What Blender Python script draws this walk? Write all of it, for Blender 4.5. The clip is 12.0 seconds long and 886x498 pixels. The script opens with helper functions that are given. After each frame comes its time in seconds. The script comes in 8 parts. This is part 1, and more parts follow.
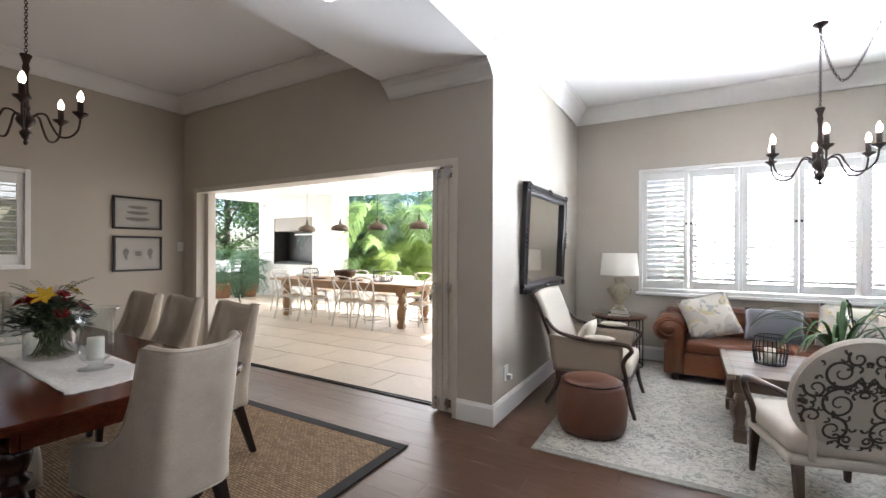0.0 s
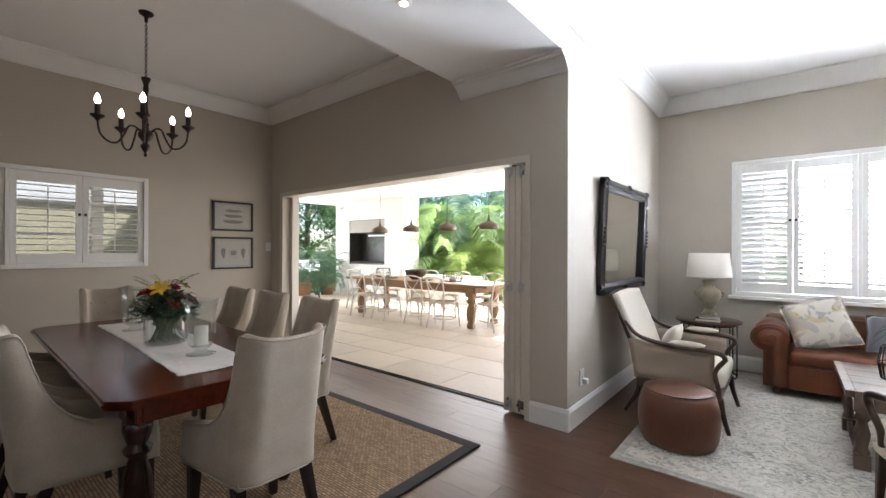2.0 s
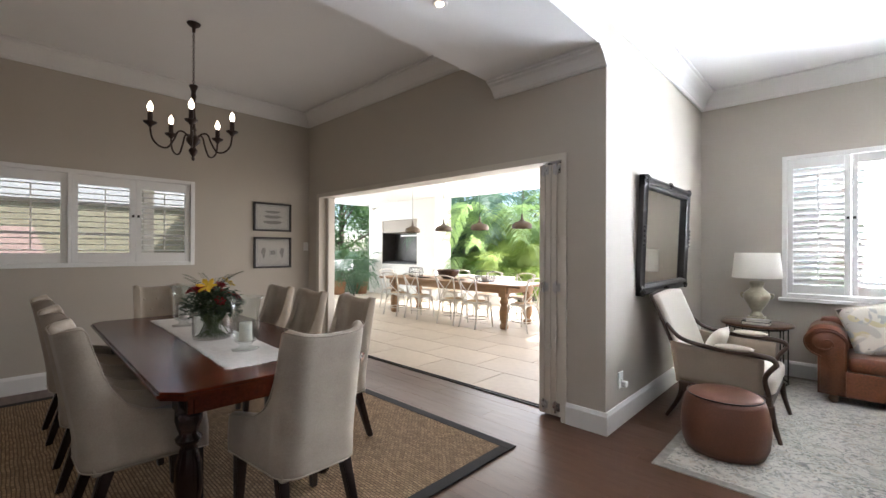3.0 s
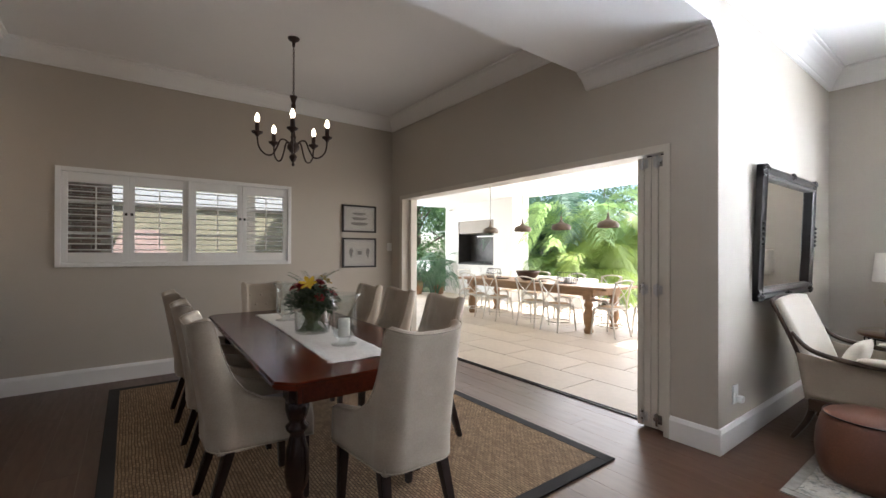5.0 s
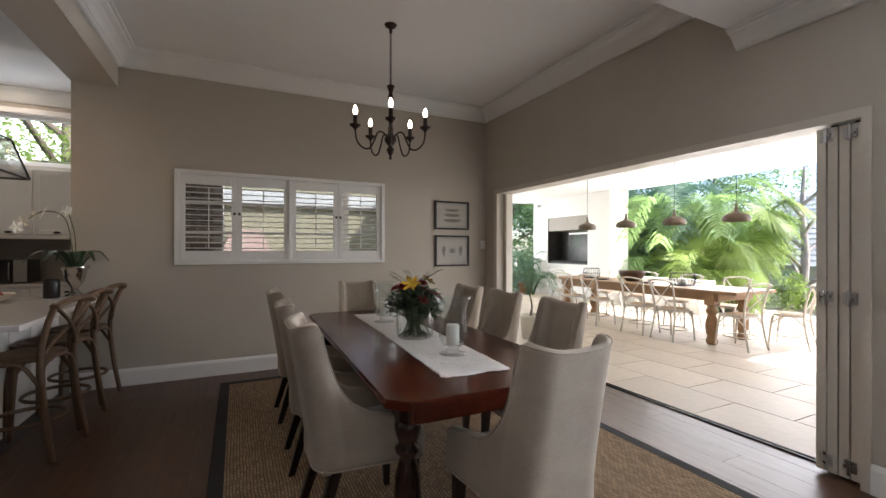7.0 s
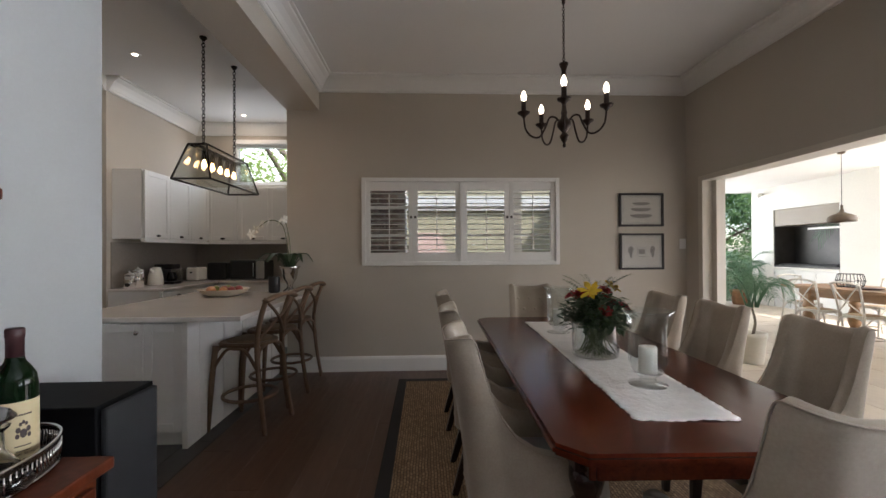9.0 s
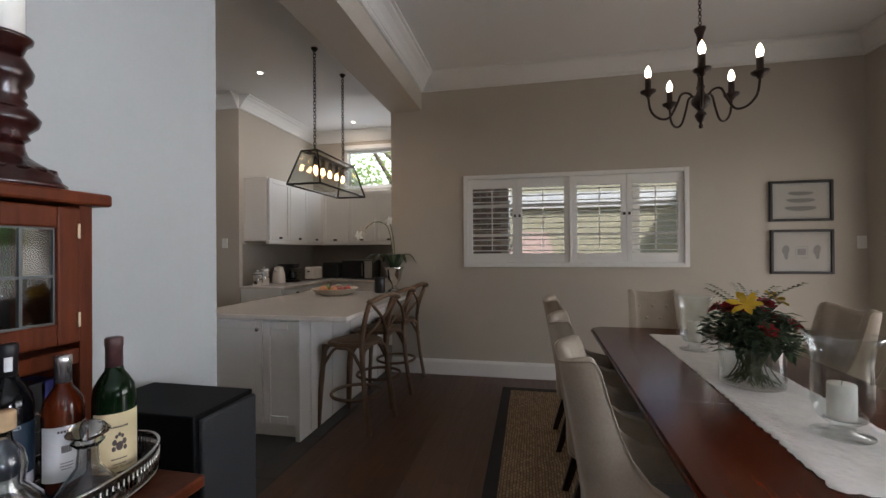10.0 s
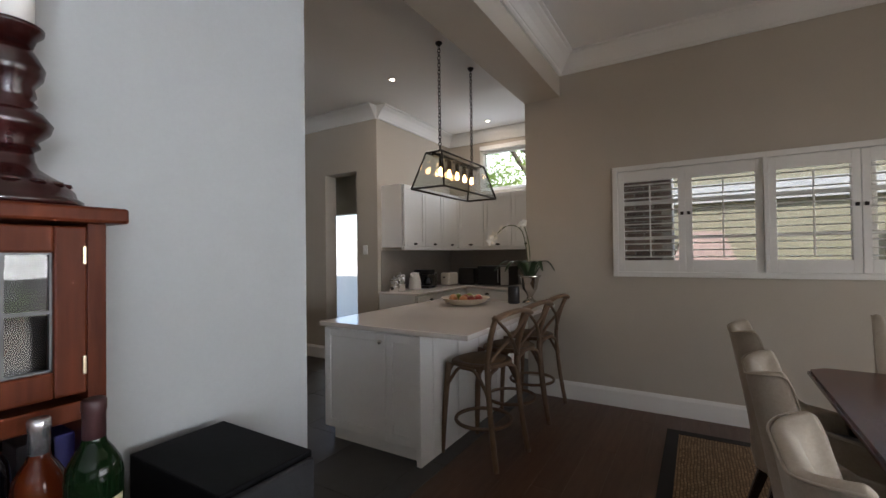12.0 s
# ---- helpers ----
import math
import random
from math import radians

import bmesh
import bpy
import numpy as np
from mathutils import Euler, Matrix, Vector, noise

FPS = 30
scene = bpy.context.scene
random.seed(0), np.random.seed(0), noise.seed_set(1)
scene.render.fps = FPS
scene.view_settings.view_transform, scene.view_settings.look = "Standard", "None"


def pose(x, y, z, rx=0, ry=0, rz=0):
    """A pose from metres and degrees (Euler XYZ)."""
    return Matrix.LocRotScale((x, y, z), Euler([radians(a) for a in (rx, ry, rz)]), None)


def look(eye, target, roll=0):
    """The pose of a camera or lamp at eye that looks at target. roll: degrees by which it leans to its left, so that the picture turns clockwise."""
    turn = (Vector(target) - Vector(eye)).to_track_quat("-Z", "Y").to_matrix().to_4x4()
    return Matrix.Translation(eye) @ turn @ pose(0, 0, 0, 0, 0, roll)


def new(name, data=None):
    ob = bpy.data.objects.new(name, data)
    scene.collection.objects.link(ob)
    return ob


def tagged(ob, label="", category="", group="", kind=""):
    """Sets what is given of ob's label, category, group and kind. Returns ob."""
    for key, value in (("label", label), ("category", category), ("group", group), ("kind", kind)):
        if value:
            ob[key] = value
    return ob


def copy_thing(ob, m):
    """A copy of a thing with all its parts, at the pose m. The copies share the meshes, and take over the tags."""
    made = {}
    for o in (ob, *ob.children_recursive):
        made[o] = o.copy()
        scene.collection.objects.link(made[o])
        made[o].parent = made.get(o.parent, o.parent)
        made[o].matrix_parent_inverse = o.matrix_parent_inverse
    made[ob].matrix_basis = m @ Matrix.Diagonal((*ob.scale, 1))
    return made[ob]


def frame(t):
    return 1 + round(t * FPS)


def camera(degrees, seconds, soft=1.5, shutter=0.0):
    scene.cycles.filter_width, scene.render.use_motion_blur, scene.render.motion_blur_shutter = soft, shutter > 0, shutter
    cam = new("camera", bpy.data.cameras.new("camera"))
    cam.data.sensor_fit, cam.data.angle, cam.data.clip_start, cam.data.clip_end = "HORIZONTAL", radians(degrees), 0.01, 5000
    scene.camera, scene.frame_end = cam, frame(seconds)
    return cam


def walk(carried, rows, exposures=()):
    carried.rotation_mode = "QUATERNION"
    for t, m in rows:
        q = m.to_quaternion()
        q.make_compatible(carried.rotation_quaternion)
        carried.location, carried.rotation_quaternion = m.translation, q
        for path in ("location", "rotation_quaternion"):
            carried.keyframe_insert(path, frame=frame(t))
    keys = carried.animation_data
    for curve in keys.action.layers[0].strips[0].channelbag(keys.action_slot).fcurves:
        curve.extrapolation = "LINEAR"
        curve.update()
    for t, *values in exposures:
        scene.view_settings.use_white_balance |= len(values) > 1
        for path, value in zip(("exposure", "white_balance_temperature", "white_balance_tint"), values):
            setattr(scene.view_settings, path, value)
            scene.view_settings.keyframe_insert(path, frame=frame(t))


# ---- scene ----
cam = camera(92.8, 12.0)
PATH = [
    (0, (1.353, -3.127, 1.424), (0.35, -1.397, 1.423), 0.2),
    (0.5, (1.339, -3.127, 1.412), (0.268, -1.438, 1.415), 0.2),
    (1, (1.33, -3.126, 1.407), (0.188, -1.484, 1.41), 0.2),
    (1.5, (1.328, -3.133, 1.401), (0.119, -1.54, 1.407), 0.2),
    (2, (1.323, -3.141, 1.404), (0.056, -1.593, 1.408), 0.2),
    (2.5, (1.316, -3.151, 1.403), (-0.005, -1.65, 1.406), 0.2),
    (3, (1.303, -3.163, 1.398), (-0.074, -1.712, 1.402), 0.2),
    (5, (1.183, -3.227, 1.383), (-0.42, -2.031, 1.392), 0.2),
    (5.5, (1.091, -3.213, 1.376), (-0.559, -2.084, 1.384), 0.2),
    (6, (0.97, -3.195, 1.37), (-0.729, -2.14, 1.377), 0.2),
    (6.5, (0.851, -3.191, 1.369), (-0.897, -2.219, 1.375), 0.1),
    (7, (0.76, -3.216, 1.375), (-1.038, -2.34, 1.376), 0.1),
    (7.2, (0.748, -3.213, 1.38), (-1.075, -2.392, 1.377), 0.1),
    (9, (0.427, -3.075, 1.366), (-1.571, -2.995, 1.377), -0.3),
    (9.5, (0.335, -3.09, 1.364), (-1.659, -3.244, 1.373), -0.3),
    (10, (0.215, -3.097, 1.383), (-1.744, -3.498, 1.393), -0.4),
    (10.5, (0.11, -3.135, 1.394), (-1.779, -3.793, 1.41), -0.5),
    (11, (0.017, -3.139, 1.397), (-1.791, -3.994, 1.418), -0.6),
    (11.5, (-0.111, -3.14, 1.416), (-1.855, -4.118, 1.44), -0.8),
    (12, (-0.241, -3.137, 1.428), (-1.953, -4.17, 1.454), -0.7),
]
walk(cam, [(t, look(eye, target, roll)) for t, eye, target, roll in PATH], exposures=[(0, 1.5, 6050, 15), (6, 1.42, 6050, 15), (9.5, 1.27, 6050, 15), (12, 1.24, 6050, 15)])

# ---------- world, sun, exposure ----------
SUN_EL, SUN_AZ = 46.0, 48.0          # degrees; azimuth from +y towards +x
world = bpy.data.worlds.new("world")
scene.world = world
world.use_nodes = True
wn = world.node_tree
sky = wn.nodes.new("ShaderNodeTexSky")
sky.sky_type, sky.sun_disc = "NISHITA", False
sky.sun_elevation, sky.sun_rotation = radians(SUN_EL), radians(SUN_AZ)
wn.links.new(sky.outputs[0], wn.nodes["Background"].inputs[0])
wn.nodes["Background"].inputs[1].default_value = 0.15


def lamp(name, kind, m, energy, color=(1, 1, 1), size=0.0, size_y=0.0):
    data = bpy.data.lights.new(name, kind)
    data.energy, data.color = energy, color
    if kind == "AREA":
        data.shape, data.size, data.size_y = "RECTANGLE", size, size_y
    elif kind == "POINT":
        data.shadow_soft_size = size
    ob = new(name, data)
    ob.matrix_world = m
    return ob


sun_dir = Vector((math.sin(radians(SUN_AZ)) * math.cos(radians(SUN_EL)), math.cos(radians(SUN_AZ)) * math.cos(radians(SUN_EL)), math.sin(radians(SUN_EL))))
sun = lamp("sun", "SUN", look(sun_dir * 50, (0, 0, 0)), 5.0, (1.0, 0.95, 0.87))
sun.data.angle = radians(0.6)
# area lamps added at the openings for skylight; the bifold one for patio bounce
lamp("sky_bifold", "AREA", look((-2.25, 0.5, 0.9), (-2.25, -2.0, 2.6)), 6, (1.0, 0.96, 0.9), 3.4, 1.4)
lamp("sky_kitchen_window", "AREA", look((-6.22, -5.6, 2.62), (-4.0, -5.7, 2.2)), 3, (0.9, 0.96, 1.0), 1.2, 0.6)
lamp("sky_living_window", "AREA", look((2.72, 3.3, 1.67), (2.72, 0, 1.67)), 590, (0.9, 0.96, 1.0), 2.5, 1.5).data.spread = radians(135)
lamp("sky_patio_garden", "AREA", look((-3.4, 5.95, 1.9), (-3.4, 0, 1.6)), 125, (1.0, 0.97, 0.92), 5.8, 1.7)
lamp("sky_patio_side", "AREA", look((-10.7, 2.9, 1.7), (-5, 2.9, 1.5)), 60, (1.0, 0.98, 0.94), 4.4, 2.0)

# ---------- materials ----------
MATS = {}


def mat(name, color, rough=0.6, metal=0.0, vary=0.08, grain=40.0, bump=0.1, stain=2.0, color2=None, spec=0.5, stretch=(1, 1, 1), sheen=0.0, coat=0.0, random_tint=0.0, transmission=0.0, ior=1.45, emit=0.0, bump_dist=0.002):
    """A procedural surface: colour varied at two scales, roughness variation and fine relief."""
    if name in MATS:
        return MATS[name]
    m = bpy.data.materials.new(name)
    m.use_nodes = True
    nt = m.node_tree
    N, L = nt.nodes, nt.links
    b = N["Principled BSDF"]
    b.inputs["Metallic"].default_value = metal
    b.inputs["Roughness"].default_value = rough
    b.inputs["Specular IOR Level"].default_value = spec
    b.inputs["Sheen Weight"].default_value = sheen
    b.inputs["Coat Weight"].default_value = coat
    b.inputs["Coat Roughness"].default_value = 0.12
    b.inputs["Transmission Weight"].default_value = transmission
    b.inputs["IOR"].default_value = ior
    if emit:
        b.inputs["Emission Color"].default_value = (*color, 1)
        b.inputs["Emission Strength"].default_value = emit
    co = N.new("ShaderNodeTexCoord")
    mp = N.new("ShaderNodeMapping")
    mp.inputs["Scale"].default_value = stretch
    L.new(co.outputs["Object"], mp.inputs[0])
    fine, coarse = N.new("ShaderNodeTexNoise"), N.new("ShaderNodeTexNoise")
    fine.inputs["Scale"].default_value, fine.inputs["Detail"].default_value = grain, 5
    coarse.inputs["Scale"].default_value, coarse.inputs["Detail"].default_value = stain, 4
    L.new(mp.outputs[0], fine.inputs[0])
    L.new(mp.outputs[0], coarse.inputs[0])
    c2 = color2 or tuple(c * (1 - 2.5 * vary) for c in color)
    mix1 = N.new("ShaderNodeMix")
    mix1.data_type = "RGBA"
    mix1.inputs[6].default_value, mix1.inputs[7].default_value = (*color, 1), (*c2, 1)
    add = N.new("ShaderNodeMath")
    add.operation = "MULTIPLY_ADD"
    L.new(fine.outputs[0], add.inputs[0])
    add.inputs[1].default_value = 0.5
    half = N.new("ShaderNodeMath")
    half.operation = "MULTIPLY"
    L.new(coarse.outputs[0], half.inputs[0])
    half.inputs[1].default_value = 0.5
    L.new(half.outputs[0], add.inputs[2])
    ramp = N.new("ShaderNodeMapRange")
    ramp.inputs[1].default_value, ramp.inputs[2].default_value = 0.3, 0.7
    L.new(add.outputs[0], ramp.inputs[0])
    L.new(ramp.outputs[0], mix1.inputs[0])
    out = mix1.outputs[2]
    if random_tint:
        info = N.new("ShaderNodeObjectInfo")
        hsv = N.new("ShaderNodeHueSaturation")
        mr = N.new("ShaderNodeMapRange")
        mr.inputs[3].default_value, mr.inputs[4].default_value = 1 - random_tint, 1 + random_tint
        L.new(info.outputs["Random"], mr.inputs[0])
        L.new(mr.outputs[0], hsv.inputs["Value"])
        L.new(out, hsv.inputs["Color"])
        out = hsv.outputs[0]
    L.new(out, b.inputs["Base Color"])
    rr = N.new("ShaderNodeMapRange")
    rr.inputs[3].default_value, rr.inputs[4].default_value = max(0, rough - 0.08), min(1, rough + 0.08)
    L.new(coarse.outputs[0], rr.inputs[0])
    L.new(rr.outputs[0], b.inputs["Roughness"])
    if bump:
        bp = N.new("ShaderNodeBump")
        bp.inputs["Strength"].default_value, bp.inputs["Distance"].default_value = bump, bump_dist
        L.new(fine.outputs[0], bp.inputs["Height"])
        L.new(bp.outputs[0], b.inputs["Normal"])
    MATS[name] = m
    return m


PAINT_TAUPE = mat("taupe_paint", (0.49, 0.444, 0.374), 0.75, vary=0.02, grain=90, bump=0.06)
PAINT_WHITE = mat("white_ceiling_paint", (0.80, 0.79, 0.77), 0.85, vary=0.015, grain=60, bump=0.04)
TRIM_WHITE = mat("white_satin_trim", (0.80, 0.79, 0.76), 0.4, vary=0.02, grain=50, bump=0.03)
FRAME_CREAM = mat("cream_door_paint", (0.62, 0.575, 0.49), 0.4, vary=0.03, grain=50, bump=0.04)
RENDER_WHITE = mat("white_plaster", (0.80, 0.78, 0.73), 0.85, vary=0.03, grain=30, bump=0.2)
FLOOR_WOOD = mat("dark_floor_plank", (0.112, 0.055, 0.032), 0.36, vary=0.14, grain=9, stain=3, bump=0.06, stretch=(1, 9, 9), random_tint=0.08, spec=0.5)
FLOOR_SLATE = mat("grey_kitchen_tile", (0.05, 0.048, 0.046), 0.45, vary=0.1, grain=12, bump=0.1, random_tint=0.1)
PATIO_TILE = mat("sand_stone_tile", (0.52, 0.44, 0.34), 0.5, vary=0.07, grain=14, stain=1.5, bump=0.15, random_tint=0.07)
GROUT = mat("grey_grout", (0.28, 0.25, 0.21), 0.9, vary=0.08)
DARK_JOINT = mat("dark_joint", (0.06, 0.03, 0.018), 0.9, vary=0.05)

# ---------- mesh helpers ----------


def bm_box(x0, x1, y0, y1, z0, z1, bevel=0.0, bm=None, seg=2):
    own = bmesh.new()
    bmesh.ops.create_cube(own, size=1.0)
    bmesh.ops.transform(own, matrix=Matrix.Translation(((x0 + x1) / 2, (y0 + y1) / 2, (z0 + z1) / 2)) @ Matrix.Diagonal((abs(x1 - x0), abs(y1 - y0), abs(z1 - z0), 1)), verts=own.verts)
    if bevel:
        bmesh.ops.bevel(own, geom=own.edges[:], offset=bevel, segments=seg, affect="EDGES", profile=0.5)
    return merge(bm, own)


def merge(bm, own, m=None):
    if m is not None:
        bmesh.ops.transform(own, matrix=m, verts=own.verts)
    if bm is None:
        return own
    data = bpy.data.meshes.new("tmp")
    own.to_mesh(data)
    own.free()
    bm.from_mesh(data)
    bpy.data.meshes.remove(data)
    return bm


def lathe(profile, seg=24, bm=None, m=None):
    """A turned shape round z from (radius, height) pairs."""
    own = bmesh.new()
    rings = []
    for r, z in profile:
        if r < 1e-5:
            rings.append([own.verts.new((0, 0, z))])
        else:
            rings.append([own.verts.new((r * math.cos(2 * math.pi * i / seg), r * math.sin(2 * math.pi * i / seg), z)) for i in range(seg)])
    for a, c in zip(rings, rings[1:]):
        for i in range(seg):
            j = (i + 1) % seg
            if len(a) == 1 and len(c) == 1:
                continue
            if len(a) == 1:
                own.faces.new((a[0], c[j], c[i]))
            elif len(c) == 1:
                own.faces.new((a[i], a[j], c[0]))
            else:
                own.faces.new((a[i], a[j], c[j], c[i]))
    if len(rings[0]) > 1 and rings[0][0].co.z <= rings[-1][0].co.z and profile[0] != profile[-1]:
        own.faces.new(list(reversed(rings[0])))
    if len(rings[-1]) > 1 and profile[0] != profile[-1]:
        own.faces.new(rings[-1])
    bmesh.ops.recalc_face_normals(own, faces=own.faces[:])
    for f in own.faces:
        f.smooth = True
    return merge(bm, own, m)


def smooth_path(points, n=6):
    """Catmull-Rom through the points."""
    P = [Vector(p) for p in points]
    if len(P) < 3:
        return P
    out = []
    for i in range(len(P) - 1):
        p0, p1, p2, p3 = P[max(i - 1, 0)], P[i], P[i + 1], P[min(i + 2, len(P) - 1)]
        for k in range(n):
            t = k / n
            out.append(0.5 * ((2 * p1) + (p2 - p0) * t + (2 * p0 - 5 * p1 + 4 * p2 - p3) * t * t + (3 * p1 - p0 - 3 * p2 + p3) * t ** 3))
    out.append(P[-1])
    return out


def tube(points, r, seg=8, bm=None, n=6, closed=False, flat=1.0):
    """A round (or flattened) bar along a smooth path; r may be a list at the given points."""
    P = smooth_path(points, n) if n > 1 else [Vector(p) for p in points]
    if isinstance(r, (list, tuple)):
        R = [float(q) for q in np.interp(np.linspace(0, len(r) - 1, len(P)), range(len(r)), r)]
    else:
        R = [r] * len(P)
    own = bmesh.new()
    rings = []
    up = None
    for i, p in enumerate(P):
        a, c = P[max(i - 1, 0)], P[min(i + 1, len(P) - 1)]
        if closed:
            a, c = P[i - 1] if i else P[-2], P[(i + 1) % len(P)] if i < len(P) - 1 else P[1]
        d = (c - a).normalized() if (c - a).length > 1e-9 else Vector((0, 0, 1))
        if up is None:
            up = Vector((0, 0, 1)) if abs(d.z) < 0.9 else Vector((1, 0, 0))
        side = d.cross(up).normalized()
        up = side.cross(d).normalized()
        rings.append([own.verts.new(p + R[i] * (math.cos(2 * math.pi * k / seg) * side + flat * math.sin(2 * math.pi * k / seg) * up)) for k in range(seg)])
    for a, c in zip(rings, rings[1:]):
        for k in range(seg):
            j = (k + 1) % seg
            own.faces.new((a[k], a[j], c[j], c[k]))
    if not closed:
        own.faces.new(list(reversed(rings[0])))
        own.faces.new(rings[-1])
    bmesh.ops.recalc_face_normals(own, faces=own.faces[:])
    for f in own.faces:
        f.smooth = True
    return merge(bm, own)


def grid_shell(fn, nu, nv, thick, bm=None, smooth=True):
    """A sheet fn(u, v) in 0..1, made solid with the given thickness."""
    own = bmesh.new()
    V = [[own.verts.new(fn(i / nu, j / nv)) for j in range(nv + 1)] for i in range(nu + 1)]
    for i in range(nu):
        for j in range(nv):
            own.faces.new((V[i][j], V[i + 1][j], V[i + 1][j + 1], V[i][j + 1]))
    bmesh.ops.recalc_face_normals(own, faces=own.faces[:])
    own.normal_update()
    if thick:
        bmesh.ops.solidify(own, geom=own.faces[:], thickness=thick)
    for f in own.faces:
        f.smooth = smooth
    return merge(bm, own)


def extrude_profile(profile, axis, a, b, bm=None):
    """A closed 2D profile (u, z) run along x or y from a to b; u is the other ground axis."""
    own = bmesh.new()
    ends = []
    for s in (a, b):
        ends.append([own.verts.new((s, u, z) if axis == "x" else (u, s, z)) for u, z in profile])
    n = len(profile)
    for i in range(n):
        j = (i + 1) % n
        own.faces.new((ends[0][i], ends[0][j], ends[1][j], ends[1][i]))
    own.faces.new(ends[0])
    own.faces.new(list(reversed(ends[1])))
    bmesh.ops.recalc_face_normals(own, faces=own.faces[:])
    return merge(bm, own)


def pillow_bm(w, d, h, power=0.5, n=10, bm=None, m=None):
    """A puffed cushion lying flat, centred on its middle."""
    own = bmesh.new()
    for s in (1, -1):
        V = []
        for i in range(n + 1):
            row = []
            for j in range(n + 1):
                u, v = 2 * i / n - 1, 2 * j / n - 1
                k = max(0.0, (1 - u * u) * (1 - v * v)) ** power
                pinch = 1 - 0.06 * (1 - abs(u)) * abs(v) - 0.06 * (1 - abs(v)) * abs(u)
                row.append(own.verts.new((u * w / 2 * pinch, v * d / 2 * pinch, s * h / 2 * k)))
            V.append(row)
        for i in range(n):
            for j in range(n):
                own.faces.new((V[i][j], V[i + 1][j], V[i + 1][j + 1], V[i][j + 1]))
    bmesh.ops.remove_doubles(own, verts=own.verts[:], dist=1e-5)
    bmesh.ops.recalc_face_normals(own, faces=own.faces[:])
    for f in own.faces:
        f.smooth = True
    return merge(bm, own, m)


def as_mesh(bm, name, material):
    data = bpy.data.meshes.new(name)
    bm.to_mesh(data)
    bm.free()
    data.materials.append(material)
    return data


def part(name, bm, material, parent=None, label=""):
    ob = new(name, as_mesh(bm, name, material))
    if parent is not None:
        ob.parent = parent
    return tagged(ob, label)


def thing(name, label, category, m=None, group="", kind=""):
    ob = new(name)
    if m is not None:
        ob.matrix_world = m
    return tagged(ob, label, category, group, kind)


def structure(name, bm, material, label="", category=""):
    return tagged(part(name, bm, material), label, category or "wall", kind="structure")


def boxes(*rows, bevel=0.0):
    bm = bmesh.new()
    for r in rows:
        bm_box(*r, bevel=bevel, bm=bm)
    return bm


# ---------- the large structure ----------
WX, LY, CEIL, LCEIL, SY = -4.44, 2.95, 3.36, 3.34, -4.36
KX, KY, KFAR, KCEIL = -4.44, -6.65, -6.3, 3.36
RX, T = 7.8, 0.25

structure("wall_bifold", boxes((WX, -4.20, 0, T, 0, CEIL + 0.1), (-4.20, -0.318, 0, T, 2.19, CEIL + 0.1), (-0.318, 0, 0, T, 0, CEIL + 0.1)), PAINT_TAUPE, "taupe painted wall with a wide bifold opening")
structure("wall_nib", boxes((-T, 0, T, LY, 0, CEIL + 0.1)), PAINT_TAUPE, "taupe painted wall of the living room")
LW = (0.80, 4.06, 0.88, 2.46)
structure("wall_living_window", boxes((-T, LW[0], LY, LY + T, 0, CEIL + 0.1), (LW[1], RX + T, LY, LY + T, 0, CEIL + 0.1), (LW[0], LW[1], LY, LY + T, 0, LW[2]), (LW[0], LW[1], LY, LY + T, LW[3], CEIL + 0.1)), PAINT_TAUPE, "taupe wall round the living room window")
DW = (-3.81, -1.52, 1.205, 2.215)
structure("wall_dining_window", boxes((WX - T, WX, DW[1], T, 0, CEIL + 0.1), (WX - T, WX, -4.655, DW[0], 0, CEIL + 0.1), (WX - T, WX, DW[0], DW[1], 0, DW[2]), (WX - T, WX, DW[0], DW[1], DW[3], CEIL + 0.1)), PAINT_TAUPE, "taupe wall round the dining window")
structure("beam_kitchen", boxes((WX, -1.3, -4.655, -4.29, 2.985, KCEIL + 0.1)), PAINT_TAUPE, "taupe painted beam over the kitchen opening", "beam")
structure("wall_stub", boxes((-1.3, RX + T, SY - 0.27, SY, 0, KCEIL + 0.1)), mat("pale_grey_paint", (0.325, 0.327, 0.318), 0.75, vary=0.02, grain=90, bump=0.06), "pale grey painted wall behind the cabinet")
structure("wall_east", boxes((RX, RX + T, SY, LY, 0, CEIL + 0.1)), PAINT_TAUPE, "taupe painted end wall")
structure("bulkhead", boxes((-1.03, 0.0, SY, 0, 2.92, CEIL + 0.1)), PAINT_WHITE, "white plastered ceiling bulkhead", "bulkhead")
structure("ceiling_dining", boxes((WX - T, -1.03, SY, T, CEIL, CEIL + 0.12)), PAINT_WHITE, "white painted dining ceiling", "ceiling")
structure("ceiling_living", boxes((0.0, RX + T, SY, LY + T, LCEIL, LCEIL + 0.12)), PAINT_WHITE, "white painted living room ceiling", "ceiling")

# kitchen shell
structure("wall_kitchen_north", boxes((KFAR, WX - T, -4.655, -4.405, 0, KCEIL + 0.1)), PAINT_TAUPE, "taupe kitchen side wall")
KW = (-6.08, -4.98, 2.42, 3.06)
structure("wall_kitchen_far", boxes((KFAR - T, KFAR, KW[1], -4.655, 0, KCEIL + 0.1), (KFAR - T, KFAR, KY - 0.2, KW[0], 0, KCEIL + 0.1), (KFAR - T, KFAR, KW[0], KW[1], 0, KW[2]), (KFAR - T, KFAR, KW[0], KW[1], KW[3], KCEIL + 0.1)), PAINT_TAUPE, "taupe far kitchen wall with a high window")
structure("wall_kitchen_south", boxes((KFAR, KX - 0.2, KY - 0.2, KY, 0, KCEIL + 0.1)), PAINT_TAUPE, "taupe kitchen wall behind the cabinets")
